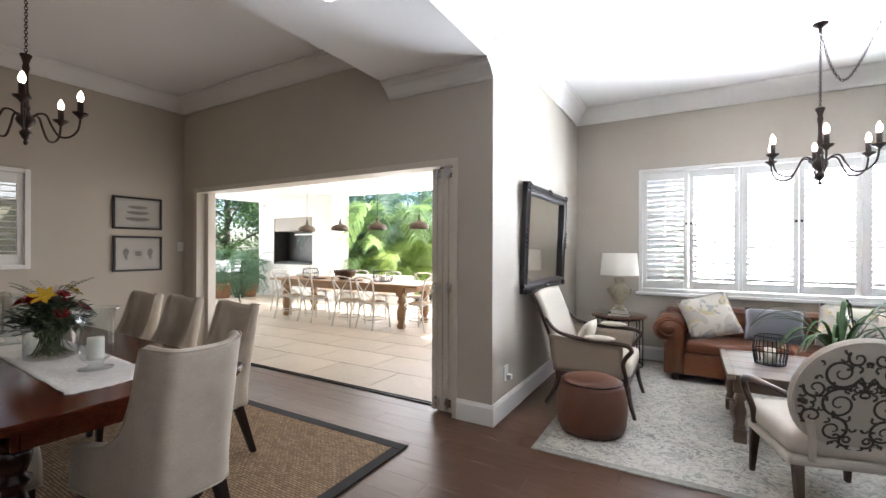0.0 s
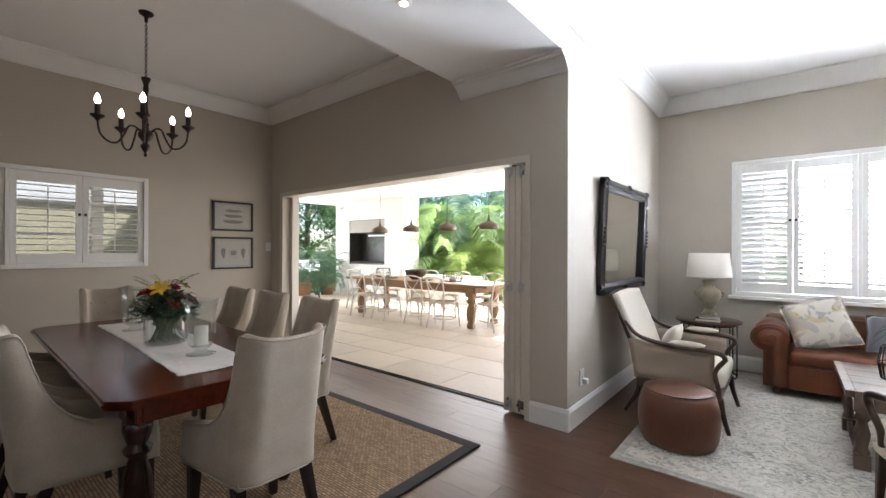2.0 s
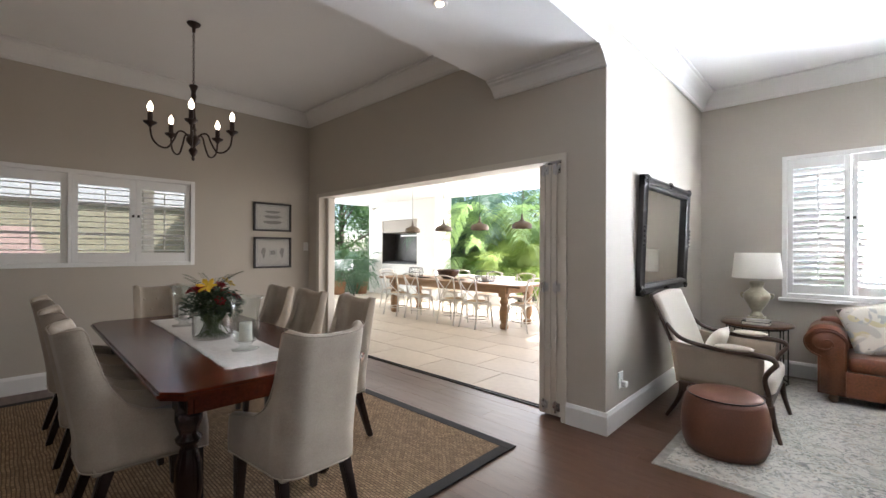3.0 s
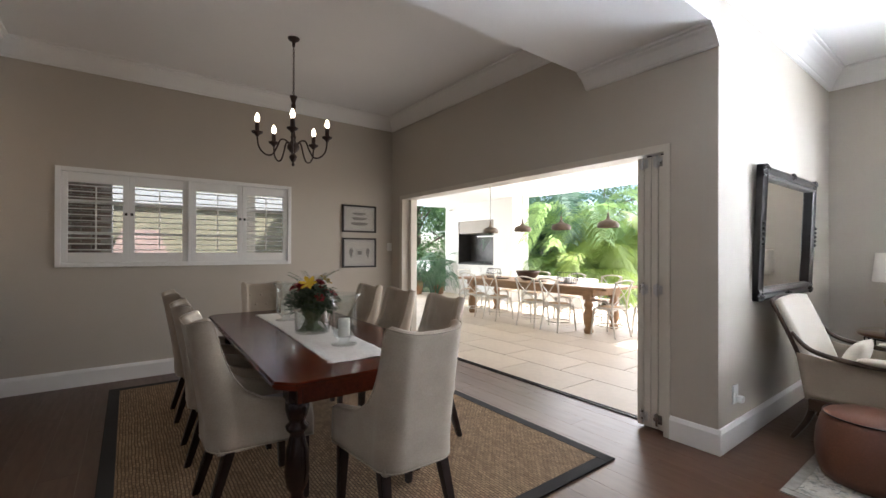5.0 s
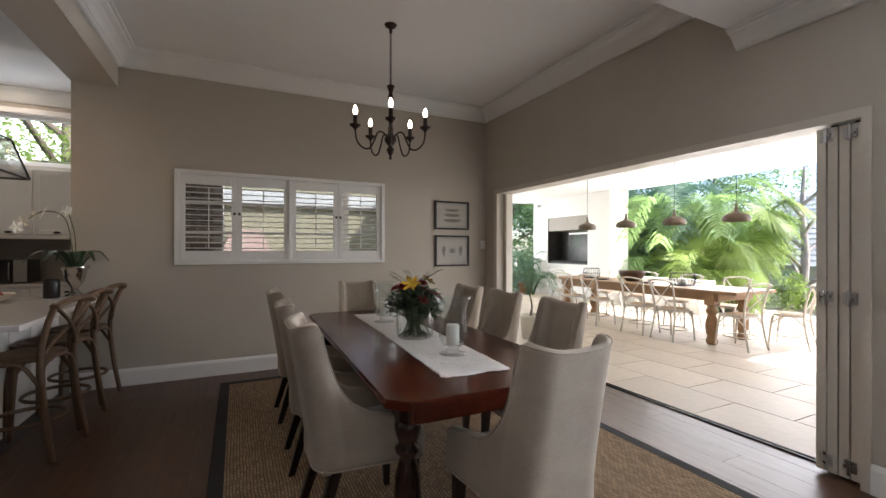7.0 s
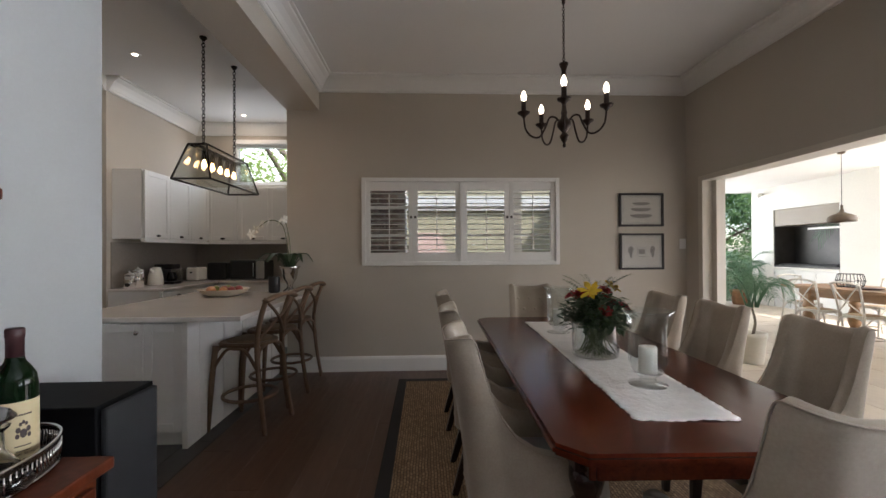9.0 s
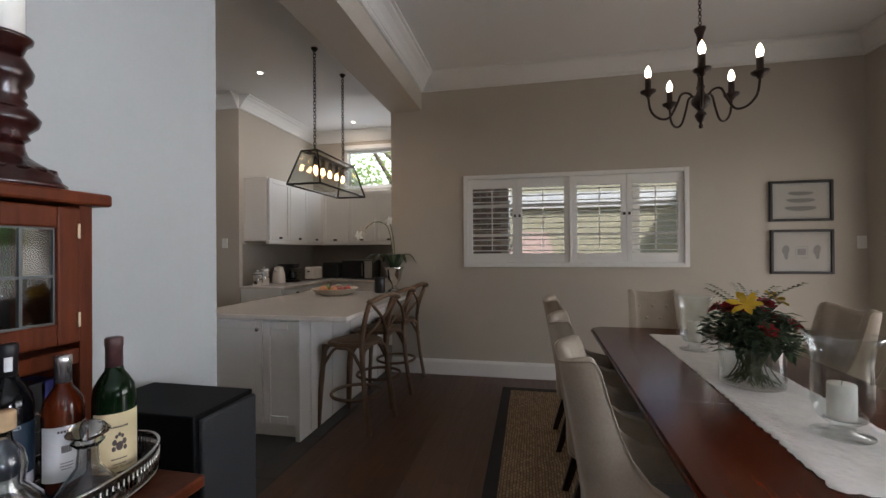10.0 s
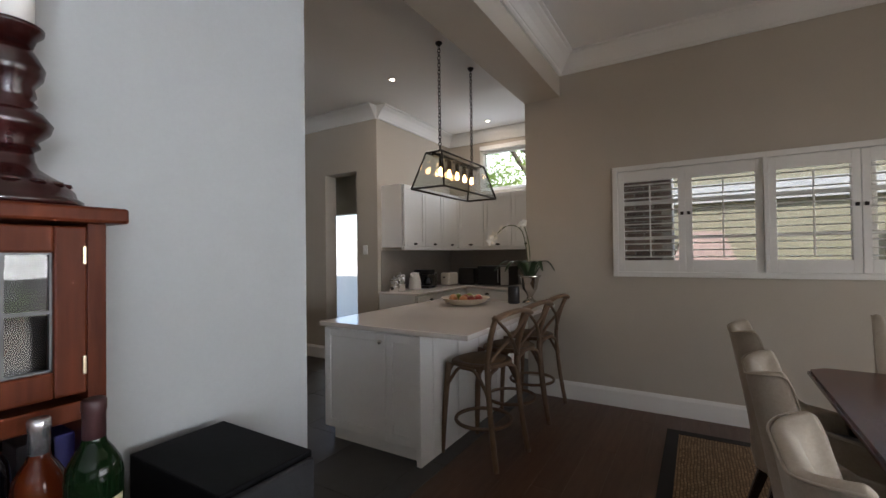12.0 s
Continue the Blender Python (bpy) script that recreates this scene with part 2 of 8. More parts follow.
structure("wall_kitchen_passage", boxes((KX - 0.2, KX, -7.0, KY, 0, KCEIL + 0.1), (KX - 0.2, KX, -7.58, -7.0, 2.55, KCEIL + 0.1), (KX - 0.2, KX, -9.6, -7.58, 0, KCEIL + 0.1)), PAINT_TAUPE, "taupe wall with a passage to the back door")
structure("wall_back_door", boxes((-5.6, -5.4, -7.75, KY - 0.2, 0, KCEIL), (-5.6, -5.4, -8.75, -7.75, 2.12, KCEIL), (-5.6, -5.4, -9.6, -8.75, 0, KCEIL)), PAINT_TAUPE, "taupe wall round the open back door")
structure("wall_kitchen_end", boxes((-5.6, -0.8, -9.8, -9.6, 0, KCEIL + 0.1), (-1.0, -0.8, -9.6, SY - 0.27, 0, KCEIL + 0.1)), PAINT_TAUPE, "taupe wall closing the kitchen")
structure("ceiling_kitchen", boxes((KFAR - T, -0.8, -9.8, -5.50, KCEIL, KCEIL + 0.12), (KFAR - T, WX, -5.5, -4.655, KCEIL, KCEIL + 0.12)), PAINT_WHITE, "white painted kitchen ceiling", "ceiling")
structure("soffit_kitchen", boxes((WX, -1.0, -5.50, -4.655, 3.21, KCEIL + 0.12)), PAINT_WHITE, "plastered soffit over the island", "ceiling")
structure("wall_yard", boxes((-8.6, -8.4, -12, -5.2, -0.2, 1.85)), RENDER_WHITE, "white plastered yard wall behind the back door")

# bases of the floors
structure("floor", boxes((WX - T, RX + T, SY - 0.3, 0.15, -0.2, -0.012), (-0.25, RX + T, 0.15, LY + T, -0.2, -0.012)), DARK_JOINT, "dark wooden plank floor", "floor")
structure("floor_kitchen", boxes((KFAR - T, -0.8, -9.8, SY - 0.3, -0.2, -0.012)), DARK_JOINT, "dark grey tiled kitchen floor", "floor")
structure("patio_floor", boxes((-10.6, -0.25, T - 0.1, 6.4, -0.2, -0.014)), GROUT, "sand coloured stone tiled patio floor", "patio")
structure("patio_ceiling", boxes((-10.6, -T, T, 5.75, 2.88, 3.25)), PAINT_WHITE, "white patio ceiling", "ceiling")
# unseen slab, added to keep the sun off the near patio floor
structure("eave_living", boxes((-T, RX + T, LY + T + 0.01, 4.4, 2.95, 3.12)), PAINT_WHITE, "unseen white eave slab added to shade part of the patio floor", "eave")
structure("wall_braai", boxes((-10.1, -9.43, 5.3, 6.0, 0, 2.88), (-7.79, -7.45, 5.3, 6.0, 0, 2.88), (-9.43, -7.79, 5.3, 6.0, 2.32, 2.88), (-9.43, -7.79, 5.3, 6.0, 0, 0.0), (-9.43, -7.79, 5.85, 6.0, 0, 2.32)), RENDER_WHITE, "white plastered barbecue wall")
structure("column_patio", boxes((-7.45, -6.93, 5.2, 5.84, 0, 2.88)), RENDER_WHITE, "white plastered patio column", "column")
structure("wall_planter", boxes((-6.93, -4.7, 5.55, 5.8, 0, 0.72)), RENDER_WHITE, "low white plastered garden wall")
structure("ground", boxes((-400, 400, -400, 400, -0.3, -0.2)), mat("garden_soil_and_grass", (0.10, 0.12, 0.05), 0.95, vary=0.2, grain=8, bump=0.4), "grass ground", "ground")

# ---------- cornices, skirtings, frames ----------
def cornice_profile(u, z, out, d=0.15, h=0.15):
    """Stepped cove: u is the wall face, out the sign away from the wall, z the ceiling."""
    pts = [(0, 0), (d, 0), (d, -0.018), (d * 0.86, -0.022), (d * 0.82, -0.035), (d * 0.62, -h * 0.36), (d * 0.42, -h * 0.6), (d * 0.26, -h * 0.84), (d * 0.22, -h * 0.86), (d * 0.2, -h * 0.94), (d * 0.12, -h), (0, -h)]
    return [(u + out * a, z + c) for a, c in pts]


def skirt_profile(u, out, h=0.17, t=0.02):
    pts = [(0, 0), (t, 0), (t, h - 0.03), (t * 0.75, h - 0.018), (t * 0.5, h - 0.006), (t * 0.3, h), (0, h)]
    return [(u + out * a, c + 0.001) for a, c in pts]


for name, profile, axis, p, q in (
        ("cornice_dining_west", cornice_profile(WX, CEIL, 1, 0.16, 0.17), "y", SY, 0),
        ("cornice_dining_north", cornice_profile(0, CEIL, -1, 0.16, 0.17), "x", WX, -1.03),
        ("cornice_dining_south", cornice_profile(-4.29, CEIL, 1, 0.17, 0.17), "x", WX, -1.03),
        ("cornice_living_west", cornice_profile(0, LCEIL, 1, 0.16, 0.19), "y", SY, LY),
        ("cornice_living_north", cornice_profile(LY, LCEIL, -1, 0.16, 0.19), "x", 0, RX),
        ("cornice_living_east", cornice_profile(RX, LCEIL, -1, 0.16, 0.19), "y", SY, LY)):
    structure(name, extrude_profile(profile, axis, p, q), TRIM_WHITE, "white moulded plaster cornice", "cornice")
bm = bmesh.new()
extrude_profile(cornice_profile(0, 2.92, -1, 0.15, 0.13), "x", -1.03, 0.012, bm)
structure("cornice_bulkhead", bm, TRIM_WHITE, "white moulded cornice under the bulkhead", "cornice")
bm = bmesh.new()
extrude_profile(cornice_profile(KY, KCEIL, 1, 0.15, 0.17), "x", KFAR, KX, bm)
extrude_profile(cornice_profile(KX, KCEIL, 1, 0.15, 0.17), "y", -9.6, KY, bm)
extrude_profile(cornice_profile(KFAR, KCEIL, 1, 0.15, 0.17), "y", KY, -4.655, bm)
structure("cornice_kitchen", bm, TRIM_WHITE, "white moulded plaster cornice", "cornice")
bm = bmesh.new()
extrude_profile(skirt_profile(WX, 1), "y", -4.655, 0, bm)
extrude_profile(skirt_profile(0, -1), "x", -0.318, 0.02, bm)
extrude_profile(skirt_profile(0, 1), "y", 0.0, LY, bm)
extrude_profile(skirt_profile(LY, -1), "x", 0, RX, bm)
extrude_profile(skirt_profile(SY, 1), "x", -1.3, RX, bm)
extrude_profile(skirt_profile(KX, 1), "y", -9.6, -7.58, bm)
extrude_profile(skirt_profile(-5.4, 1), "y", -9.6, -8.75, bm)
structure("baseboard", bm, TRIM_WHITE, "white painted wooden skirting board", "baseboard")

# bifold opening: frame, track and the folded leaves
frame_bf = tagged(new("door_1"), "cream bifold door frame standing open to the patio", "door", kind="structure")
part("jamb", boxes((-4.20, -4.13, -0.012, 0.20, 0.0, 2.19)), FRAME_CREAM, frame_bf)
part("jamb", boxes((-0.363, -0.318, -0.012, 0.20, 0.0, 2.19)), FRAME_CREAM, frame_bf)
part("head", boxes((-4.13, -0.363, -0.012, 0.20, 2.135, 2.19)), FRAME_CREAM, frame_bf)
part("stop", boxes((-4.13, -4.06, 0.10, 0.20, 0.0, 2.135)), FRAME_CREAM, frame_bf)
METAL_DARK = mat("dark_bronze_metal", (0.05, 0.045, 0.04), 0.35, 1.0, vary=0.1)
STEEL = mat("brushed_steel", (0.55, 0.54, 0.52), 0.28, 1.0, vary=0.06)
for k, y in enumerate((0.145, 0.185)):
    part("track", boxes((-4.06, -0.38, y, y + 0.012, -0.004, 0.012), bevel=0.002), METAL_DARK, frame_bf)
for k in range(4):
    x = -0.588 + 0.0555 * k
    leaf = part("leaf", boxes((x, x + 0.051, 0.03, 0.10, 0.02, 2.12), (x, x + 0.051, 0.68, 0.75, 0.02, 2.12), (x, x + 0.051, 0.10, 0.68, 0.02, 0.20), (x, x + 0.051, 0.10, 0.68, 2.0, 2.12), (x + 0.020, x + 0.032, 0.10, 0.68, 0.20, 2.0), bevel=0.005), FRAME_CREAM, frame_bf)
    part("seal", boxes((x + 0.052, x + 0.0545, 0.04, 0.09, 0.03, 2.11)), METAL_DARK, leaf, "dark rubber seal between the leaves")
    if k % 2 == 0:
        for z in (0.10, 1.09, 2.07):
            part("hinge", boxes((x + 0.020, x + 0.050, 0.020, 0.029, z - 0.035, z + 0.035), (x + 0.058, x + 0.088, 0.020, 0.029, z - 0.035, z + 0.035), (x + 0.030, x + 0.078, 0.004, 0.020, z - 0.012, z + 0.012), bevel=0.003), STEEL, leaf, "steel hinge")
            part("hinge_pin", lathe([(0, z - 0.05), (0.009, z - 0.048), (0.010, z - 0.04), (0.010, z + 0.04), (0.009, z + 0.048), (0, z + 0.05)], 12, None, Matrix.Translation((x + 0.054, 0.010, 0))), STEEL, leaf, "steel hinge pin")
    else:
        part("roller", boxes((x + 0.012, x + 0.040, 0.045, 0.085, 2.12, 2.134), bevel=0.003), METAL_DARK, leaf)

# ---------- shutters ----------
def shutter(name, w, h, slats, tilt, slat_mats=TRIM_WHITE, rod=True):
    """One plantation shutter panel in the xz plane, lower left corner at the origin, thickness along y."""
    s, t = 0.05, 0.03
    ob = new(name)
    part("stile", boxes((0, s, -t / 2, t / 2, 0, h), bevel=0.003), TRIM_WHITE, ob)
    part("stile", boxes((w - s, w, -t / 2, t / 2, 0, h), bevel=0.003), TRIM_WHITE, ob)
    part("rail", boxes((s, w - s, -t / 2, t / 2, 0, 0.10), bevel=0.003), TRIM_WHITE, ob)
    part("rail", boxes((s, w - s, -t / 2, t / 2, h - 0.10, h), bevel=0.003), TRIM_WHITE, ob)
    bm = extrude_profile([(-0.031, 0), (-0.02, 0.004), (0, 0.0055), (0.02, 0.004), (0.031, 0), (0.02, -0.004), (0, -0.0055), (-0.02, -0.004)], "x", s, w - s)
    data = as_mesh(bm, "slat", slat_mats)
    inner = h - 0.2
    for i in range(slats):
        o = new("slat", data)
        o.parent = ob
        o.matrix_local = pose(0, 0, 0.10 + inner * (i + 0.5) / slats, tilt)
    if rod:
        part("tilt_rod", boxes((w / 2 - 0.006, w / 2 + 0.006, -0.045, -0.033, 0.13, h - 0.13), bevel=0.002), TRIM_WHITE, ob)
    return ob


GLASS = bpy.data.materials.new("window_glass")
GLASS.use_nodes = True
gb = GLASS.node_tree.nodes["Principled BSDF"]
gb.inputs["Transmission Weight"].default_value, gb.inputs["Roughness"].default_value, gb.inputs["IOR"].default_value = 1.0, 0.0, 1.3


def window_set(name, width, height, panels, slats, tilt, m, label, mull_at=(2,), sill=False):
    """Window with an outer frame, shutters, panes; local x along the wall, y into the wall, origin lower left at the wall face."""
    win = tagged(new(name), label, "window", kind="structure")
    win.matrix_world = m
    f = 0.045
    bm = boxes((0, f, -0.02, 0.05, 0, height), (width - f, width, -0.02, 0.05, 0, height), (f, width - f, -0.02, 0.05, 0, f), (f, width - f, -0.02, 0.05, height - f, height), bevel=0.004)
    part("window_frame", bm, TRIM_WHITE, win)
    if sill:
        part("window_sill", boxes((-0.03, width + 0.03, -0.07, 0.02, -0.04, -0.003), bevel=0.006), TRIM_WHITE, win)
    inner = width - 2 * f
    gaps = 0.03 * len(mull_at)
    pw = (inner - gaps) / panels
    x = f
    for i in range(panels):
        if i in mull_at:
            part("mullion", boxes((x, x + 0.03, -0.018, 0.05, f, height - f), bevel=0.003), TRIM_WHITE, win)
            x += 0.03
        sh = shutter("shutter", pw - 0.004, height - 2 * f - 0.006, slats, tilt, rod=True)
        sh.parent = win
        sh.matrix_local = pose(x + 0.002, 0.015, f + 0.003)
        cx = x + (pw - 0.025 if i % 2 == 0 else 0.025)
        part("clasp", boxes((cx - 0.012, cx + 0.012, -0.014, -0.001, height * 0.55 - 0.014, height * 0.55 + 0.014), bevel=0.003), METAL_DARK, win, "dark metal shutter clasp")
        hx = x + (0.004 if i % 2 == 0 else pw - 0.014)
        for hz in (0.13, height - 0.17):
            part("hinge", boxes((hx, hx + 0.01, -0.012, 0.0, hz, hz + 0.06), bevel=0.002), TRIM_WHITE, win)
        x += pw
    # the glazed sash behind
    bm = bmesh.new()
    n = panels
    for i in range(n + 1):
        xx = f + inner * i / n
        bm_box(xx - 0.02, xx + 0.02, 0.12, 0.16, 0.02, height - 0.02, bm=bm)
    for zz in (0.02, height / 3, 2 * height / 3, height - 0.05):
        for i in range(n):
            bm_box(f + inner * i / n + 0.02, f + inner * (i + 1) / n - 0.02, 0.125, 0.155, zz, zz + 0.025, bm=bm)
    part("sash", bm, TRIM_WHITE, win)
    for i in range(n):
        pane = part("pane", boxes((f + inner * i / n + 0.02, f + inner * (i + 1) / n - 0.02, 0.138, 0.142, 0.045, height - 0.05)), GLASS, win)
        pane.visible_shadow = False
    return win


window_set("window_1", DW[1] - DW[0], DW[3] - DW[2], 4, 12, 0, Matrix.Translation((WX, DW[0], DW[2])) @ pose(0, 0, 0, 0, 0, 90), "white plantation shutters with open slats on the dining window")
window_set("window_2", LW[1] - LW[0], LW[3] - LW[2], 6, 20, -48, Matrix.Translation((LW[0], LY, LW[2])), "tall white plantation shutters glowing with daylight", mull_at=(2, 4), sill=True)

win = tagged(new("window_3"), "high white framed kitchen window with trees behind", "window", kind="structure")
f = 0.05
part("window_frame", boxes((KFAR - 0.1, KFAR + 0.01, KW[0], KW[0] + f, KW[2], KW[3]), (KFAR - 0.1, KFAR + 0.01, KW[1] - f, KW[1], KW[2], KW[3]), (KFAR - 0.1, KFAR + 0.01, KW[0] + f, KW[1] - f, KW[2], KW[2] + f), (KFAR - 0.1, KFAR + 0.01, KW[0] + f, KW[1] - f, KW[3] - f, KW[3]), bevel=0.004), TRIM_WHITE, win)
part("pane", boxes((KFAR - 0.06, KFAR - 0.055, KW[0] + f, KW[1] - f, KW[2] + f, KW[3] - f)), GLASS, win).visible_shadow = False
part("blind_box", boxes((KFAR, KFAR + 0.07, KW[0] + 0.02, KW[1], KW[3] - 0.01, KW[3] + 0.06), bevel=0.008), TRIM_WHITE, win)

# ---------- small wall fittings ----------
def plate(name, label, category, m, w=0.075, h=0.12, rockers=1):
    ob = thing(name, label, category, m)
    part("plate", boxes((-w / 2, w / 2, -0.012, 0, -h / 2, h / 2), bevel=0.004), TRIM_WHITE, ob)
    for i in range(rockers):
        z = (i - (rockers - 1) / 2) * 0.04
        part("rocker", boxes((-0.014, 0.014, -0.018, -0.012, z - 0.014, z + 0.014), bevel=0.003), TRIM_WHITE, ob)
    return ob


plate("light_switch", "small white light switch on the taupe wall", "switch", pose(WX, -0.05, 1.44, 0, 0, 90))
plate("light_switch", "small white light switch on the kitchen wall", "switch", pose(KX, -6.85, 1.5, 0, 0, 90))
sock = plate("wall_socket", "white wall socket with a plug in it", "socket", pose(0, 0.28, 0.36, 0, 0, 90), 0.09, 0.13)
part("plug", boxes((-0.025, 0.025, -0.06, -0.018, -0.05, -0.005), bevel=0.008), TRIM_WHITE, sock)

LAMP_GLOW = mat("warm_lit_glass", (1.0, 0.82, 0.58), 0.3, emit=6.0, bump=0)


def downlight(x, y, z, watts):
    ob = thing("downlight", "round recessed white downlight, lit", "downlight", Matrix.Translation((x, y, z)), group="recessed downlights")
    part("ring", lathe([(0.032, -0.002), (0.046, -0.006), (0.05, -0.003), (0.05, 0.0), (0.032, 0.0)], 24), TRIM_WHITE, ob)
    part("lens", lathe([(0, -0.010), (0.016, -0.009), (0.024, -0.006), (0.026, -0.002), (0, -0.002)], 20), LAMP_GLOW, ob, "lit lens")
    lamp("downlight_lamp", "AREA", look((x, y, z - 0.012), (x + 0.001, y, z - 1)), watts, (1.0, 0.82, 0.62), 0.03, 0.03)


downlight(-0.51, -1.29, 2.92, 0.7)
downlight(-0.51, -3.3, 2.92, 0.7)
downlight(-3.92, -5.985, KCEIL, 2)
downlight(-5.81, -5.715, KCEIL, 2)
downlight(-2.6, -6.3, KCEIL, 2)

# ---------- pictures and mirror ----------
BLACK_WOOD = mat("black_frame_wood", (0.022, 0.018, 0.016), 0.35, vary=0.15, grain=30, bump=0.1)
PAPER = mat("aged_paper", (0.72, 0.69, 0.62), 0.7, vary=0.05, grain=20)
MATBOARD = mat("pale_mat_board", (0.62, 0.60, 0.55), 0.8, vary=0.03)
INK = mat("grey_ink", (0.36, 0.34, 0.31), 0.8, vary=0.1)
CLEAR = bpy.data.materials.new("clear_glass")
CLEAR.use_nodes = True
cn = CLEAR.node_tree
c_tr, c_gl, c_fr, c_pw, c_mu, c_mx = (cn.nodes.new(k) for k in ("ShaderNodeBsdfTransparent", "ShaderNodeBsdfGlossy", "ShaderNodeLayerWeight", "ShaderNodeMath", "ShaderNodeMath", "ShaderNodeMixShader"))
c_pw.operation, c_pw.inputs[1].default_value = "POWER", 2.6
c_mu.operation, c_mu.inputs[1].default_value, c_mu.inputs[2].default_value = "MULTIPLY_ADD", 0.65, 0.04
cn.links.new(c_fr.outputs["Facing"], c_pw.inputs[0])
cn.links.new(c_pw.outputs[0], c_mu.inputs[0])
c_tr.inputs[0].default_value = (0.94, 0.955, 0.95, 1)
c_gl.inputs["Roughness"].default_value, c_fr.inputs[0].default_value = 0.03, 0.5
cn.links.new(c_mu.outputs[0], c_mx.inputs[0])
cn.links.new(c_tr.outputs[0], c_mx.inputs[1])
cn.links.new(c_gl.outputs[0], c_mx.inputs[2])
cn.links.new(c_mx.outputs[0], cn.nodes["Material Output"].inputs[0])


def picture(name, label, y0, y1, z0, z1, kind):
    ob = thing(name, label, "picture", Matrix.Translation((WX, (y0 + y1) / 2, (z0 + z1) / 2)), group="framed pictures beside the window")
    w, h, f = (y1 - y0) / 2, (z1 - z0) / 2, 0.024
    part("frame", boxes((0.0, 0.03, -w, -w + f, -h, h), (0, 0.03, w - f, w, -h, h), (0, 0.03, -w + f, w - f, -h, -h + f), (0, 0.03, -w + f, w - f, h - f, h), bevel=0.004), BLACK_WOOD, ob)
    part("mat_board", boxes((0.002, 0.012, -w + f, w - f, -h + f, h - f)), MATBOARD, ob)
    part("print", boxes((0.012, 0.014, -w + 0.055, w - 0.055, -h + 0.05, h - 0.05)), PAPER, ob)
    bm = bmesh.new()
    if kind == 0:
        for k, (cz, sc) in enumerate(((0.06, 0.8), (0.01, 0.9), (-0.045, 1.0))):
            own = extrude_profile([(0.135 * sc * math.cos(a), cz * 1.35 + 0.036 * sc * math.sin(a) * (1 if math.sin(a) < 0 else 0.3)) for a in [2 * math.pi * i / 20 for i in range(20)]], "x", 0.0142, 0.0152)
            merge(bm, own)
    else:
        for cy, a, c in ((-0.10, 0.018, 0.05), (0.10, 0.018, 0.05)):
            merge(bm, extrude_profile([(1.3 * cy + 1.5 * a * math.cos(q) * (1.3 if math.sin(q) > 0 else 0.7), -0.005 + 1.4 * c * math.sin(q)) for q in [2 * math.pi * i / 16 for i in range(16)]], "x", 0.0142, 0.0152))
        for cy, cz, a, c in ((0, 0.05, 0.05, 0.002), (0, 0.0, 0.035, 0.03), (0, -0.06, 0.045, 0.002), (-0.05, 0, 0.002, 0.05), (0.05, 0, 0.002, 0.05)):
            bm_box(0.0142, 0.015, cy - a, cy + a, cz - c, cz + c, bm=bm)
    part("drawing", bm, INK, ob)
    g = part("glazing", boxes((0.018, 0.02, -w + f, w - f, -h + f, h - f)), GLASS, ob)
    g.visible_shadow = False


picture("framed_print", "black framed grey print of stacked boats behind glass", -0.815, -0.285, 1.645, 2.035, 0)
picture("framed_print", "black framed antique botanical print behind glass", -0.81, -0.283, 1.14, 1.565, 1)

MIRROR = mat("silvered_mirror", (0.86, 0.84, 0.80), 0.02, 1.0, vary=0, bump=0)
mir = thing("wall_mirror", "large mirror in an ornate black carved frame", "mirror", Matrix.Translation((0.0, 1.36, 1.53)) @ pose(0, 0, 0, 0, 2.2, 0))
mw, mh = 0.68, 0.475
bm = bmesh.new()
rail = [(0.0, -0.05), (0.045, -0.05), (0.055, -0.03), (0.04, -0.01), (0.06, 0.015), (0.05, 0.04), (0.02, 0.05), (0.0, 0.05)]
for s in (-1, 1):
    own = extrude_profile([(u, s * mh + z) for u, z in rail], "x", -mw - 0.05, mw + 0.05)
    merge(bm, own, Matrix(((0, 1, 0, 0.01), (1, 0, 0, 0), (0, 0, 1, 0), (0, 0, 0, 1))))
    own = extrude_profile([(u, z) for u, z in rail], "x", -mh - 0.05, mh + 0.05)
    merge(bm, own, Matrix(((0, 1, 0, 0.01), (0, 0, 1, s * mw), (1, 0, 0, 0), (0, 0, 0, 1))))
part("frame", bm, BLACK_WOOD, mir)
part("mirror_glass", boxes((0.012, 0.022, -mw + 0.03, mw - 0.03, -mh + 0.03, mh - 0.03)), MIRROR, mir)
for sy in (-1, 0, 1):
    for sz in (-1, 1):
        bm = bmesh.new()
        for k in range(7):
            a = math.pi * (k / 6)
            lathe([(0, 0), (0.010, 0.003), (0.013, 0.012), (0.008, 0.02), (0, 0.024)], 8, bm, Matrix.Translation((0.05, sy * mw + 0.05 * math.cos(a), sz * (mh + 0.018 + 0.028 * math.sin(a)))) @ pose(0, 0, 0, 0, 90, 0))
        lathe([(0, 0), (0.022, 0.004), (0.024, 0.014), (0.012, 0.024), (0, 0.028)], 12, bm, Matrix.Translation((0.05, sy * mw, sz * (mh + 0.02))) @ pose(0, 0, 0, 0, 90, 0))
        part("carving", bm, BLACK_WOOD, mir)
for sy in (-1, 1):
    bm = bmesh.new()
    for k in range(5):
        lathe([(0, 0), (0.014, 0.004), (0.016, 0.016), (0, 0.026)], 8, bm, Matrix.Translation((0.058, sy * (mw + 0.03), -0.08 + 0.04 * k)) @ pose(0, 0, 0, 0, 90, 0))
    part("carving", bm, BLACK_WOOD, mir)

# ---------- chandeliers ----------
IRON = mat("dark_bronze_turned", (0.045, 0.026, 0.02), 0.42, 0.35, vary=0.2, grain=30, bump=0.2)
BULB = mat("lit_candle_bulb", (1.0, 0.80, 0.55), 0.3, emit=5.0, bump=0)


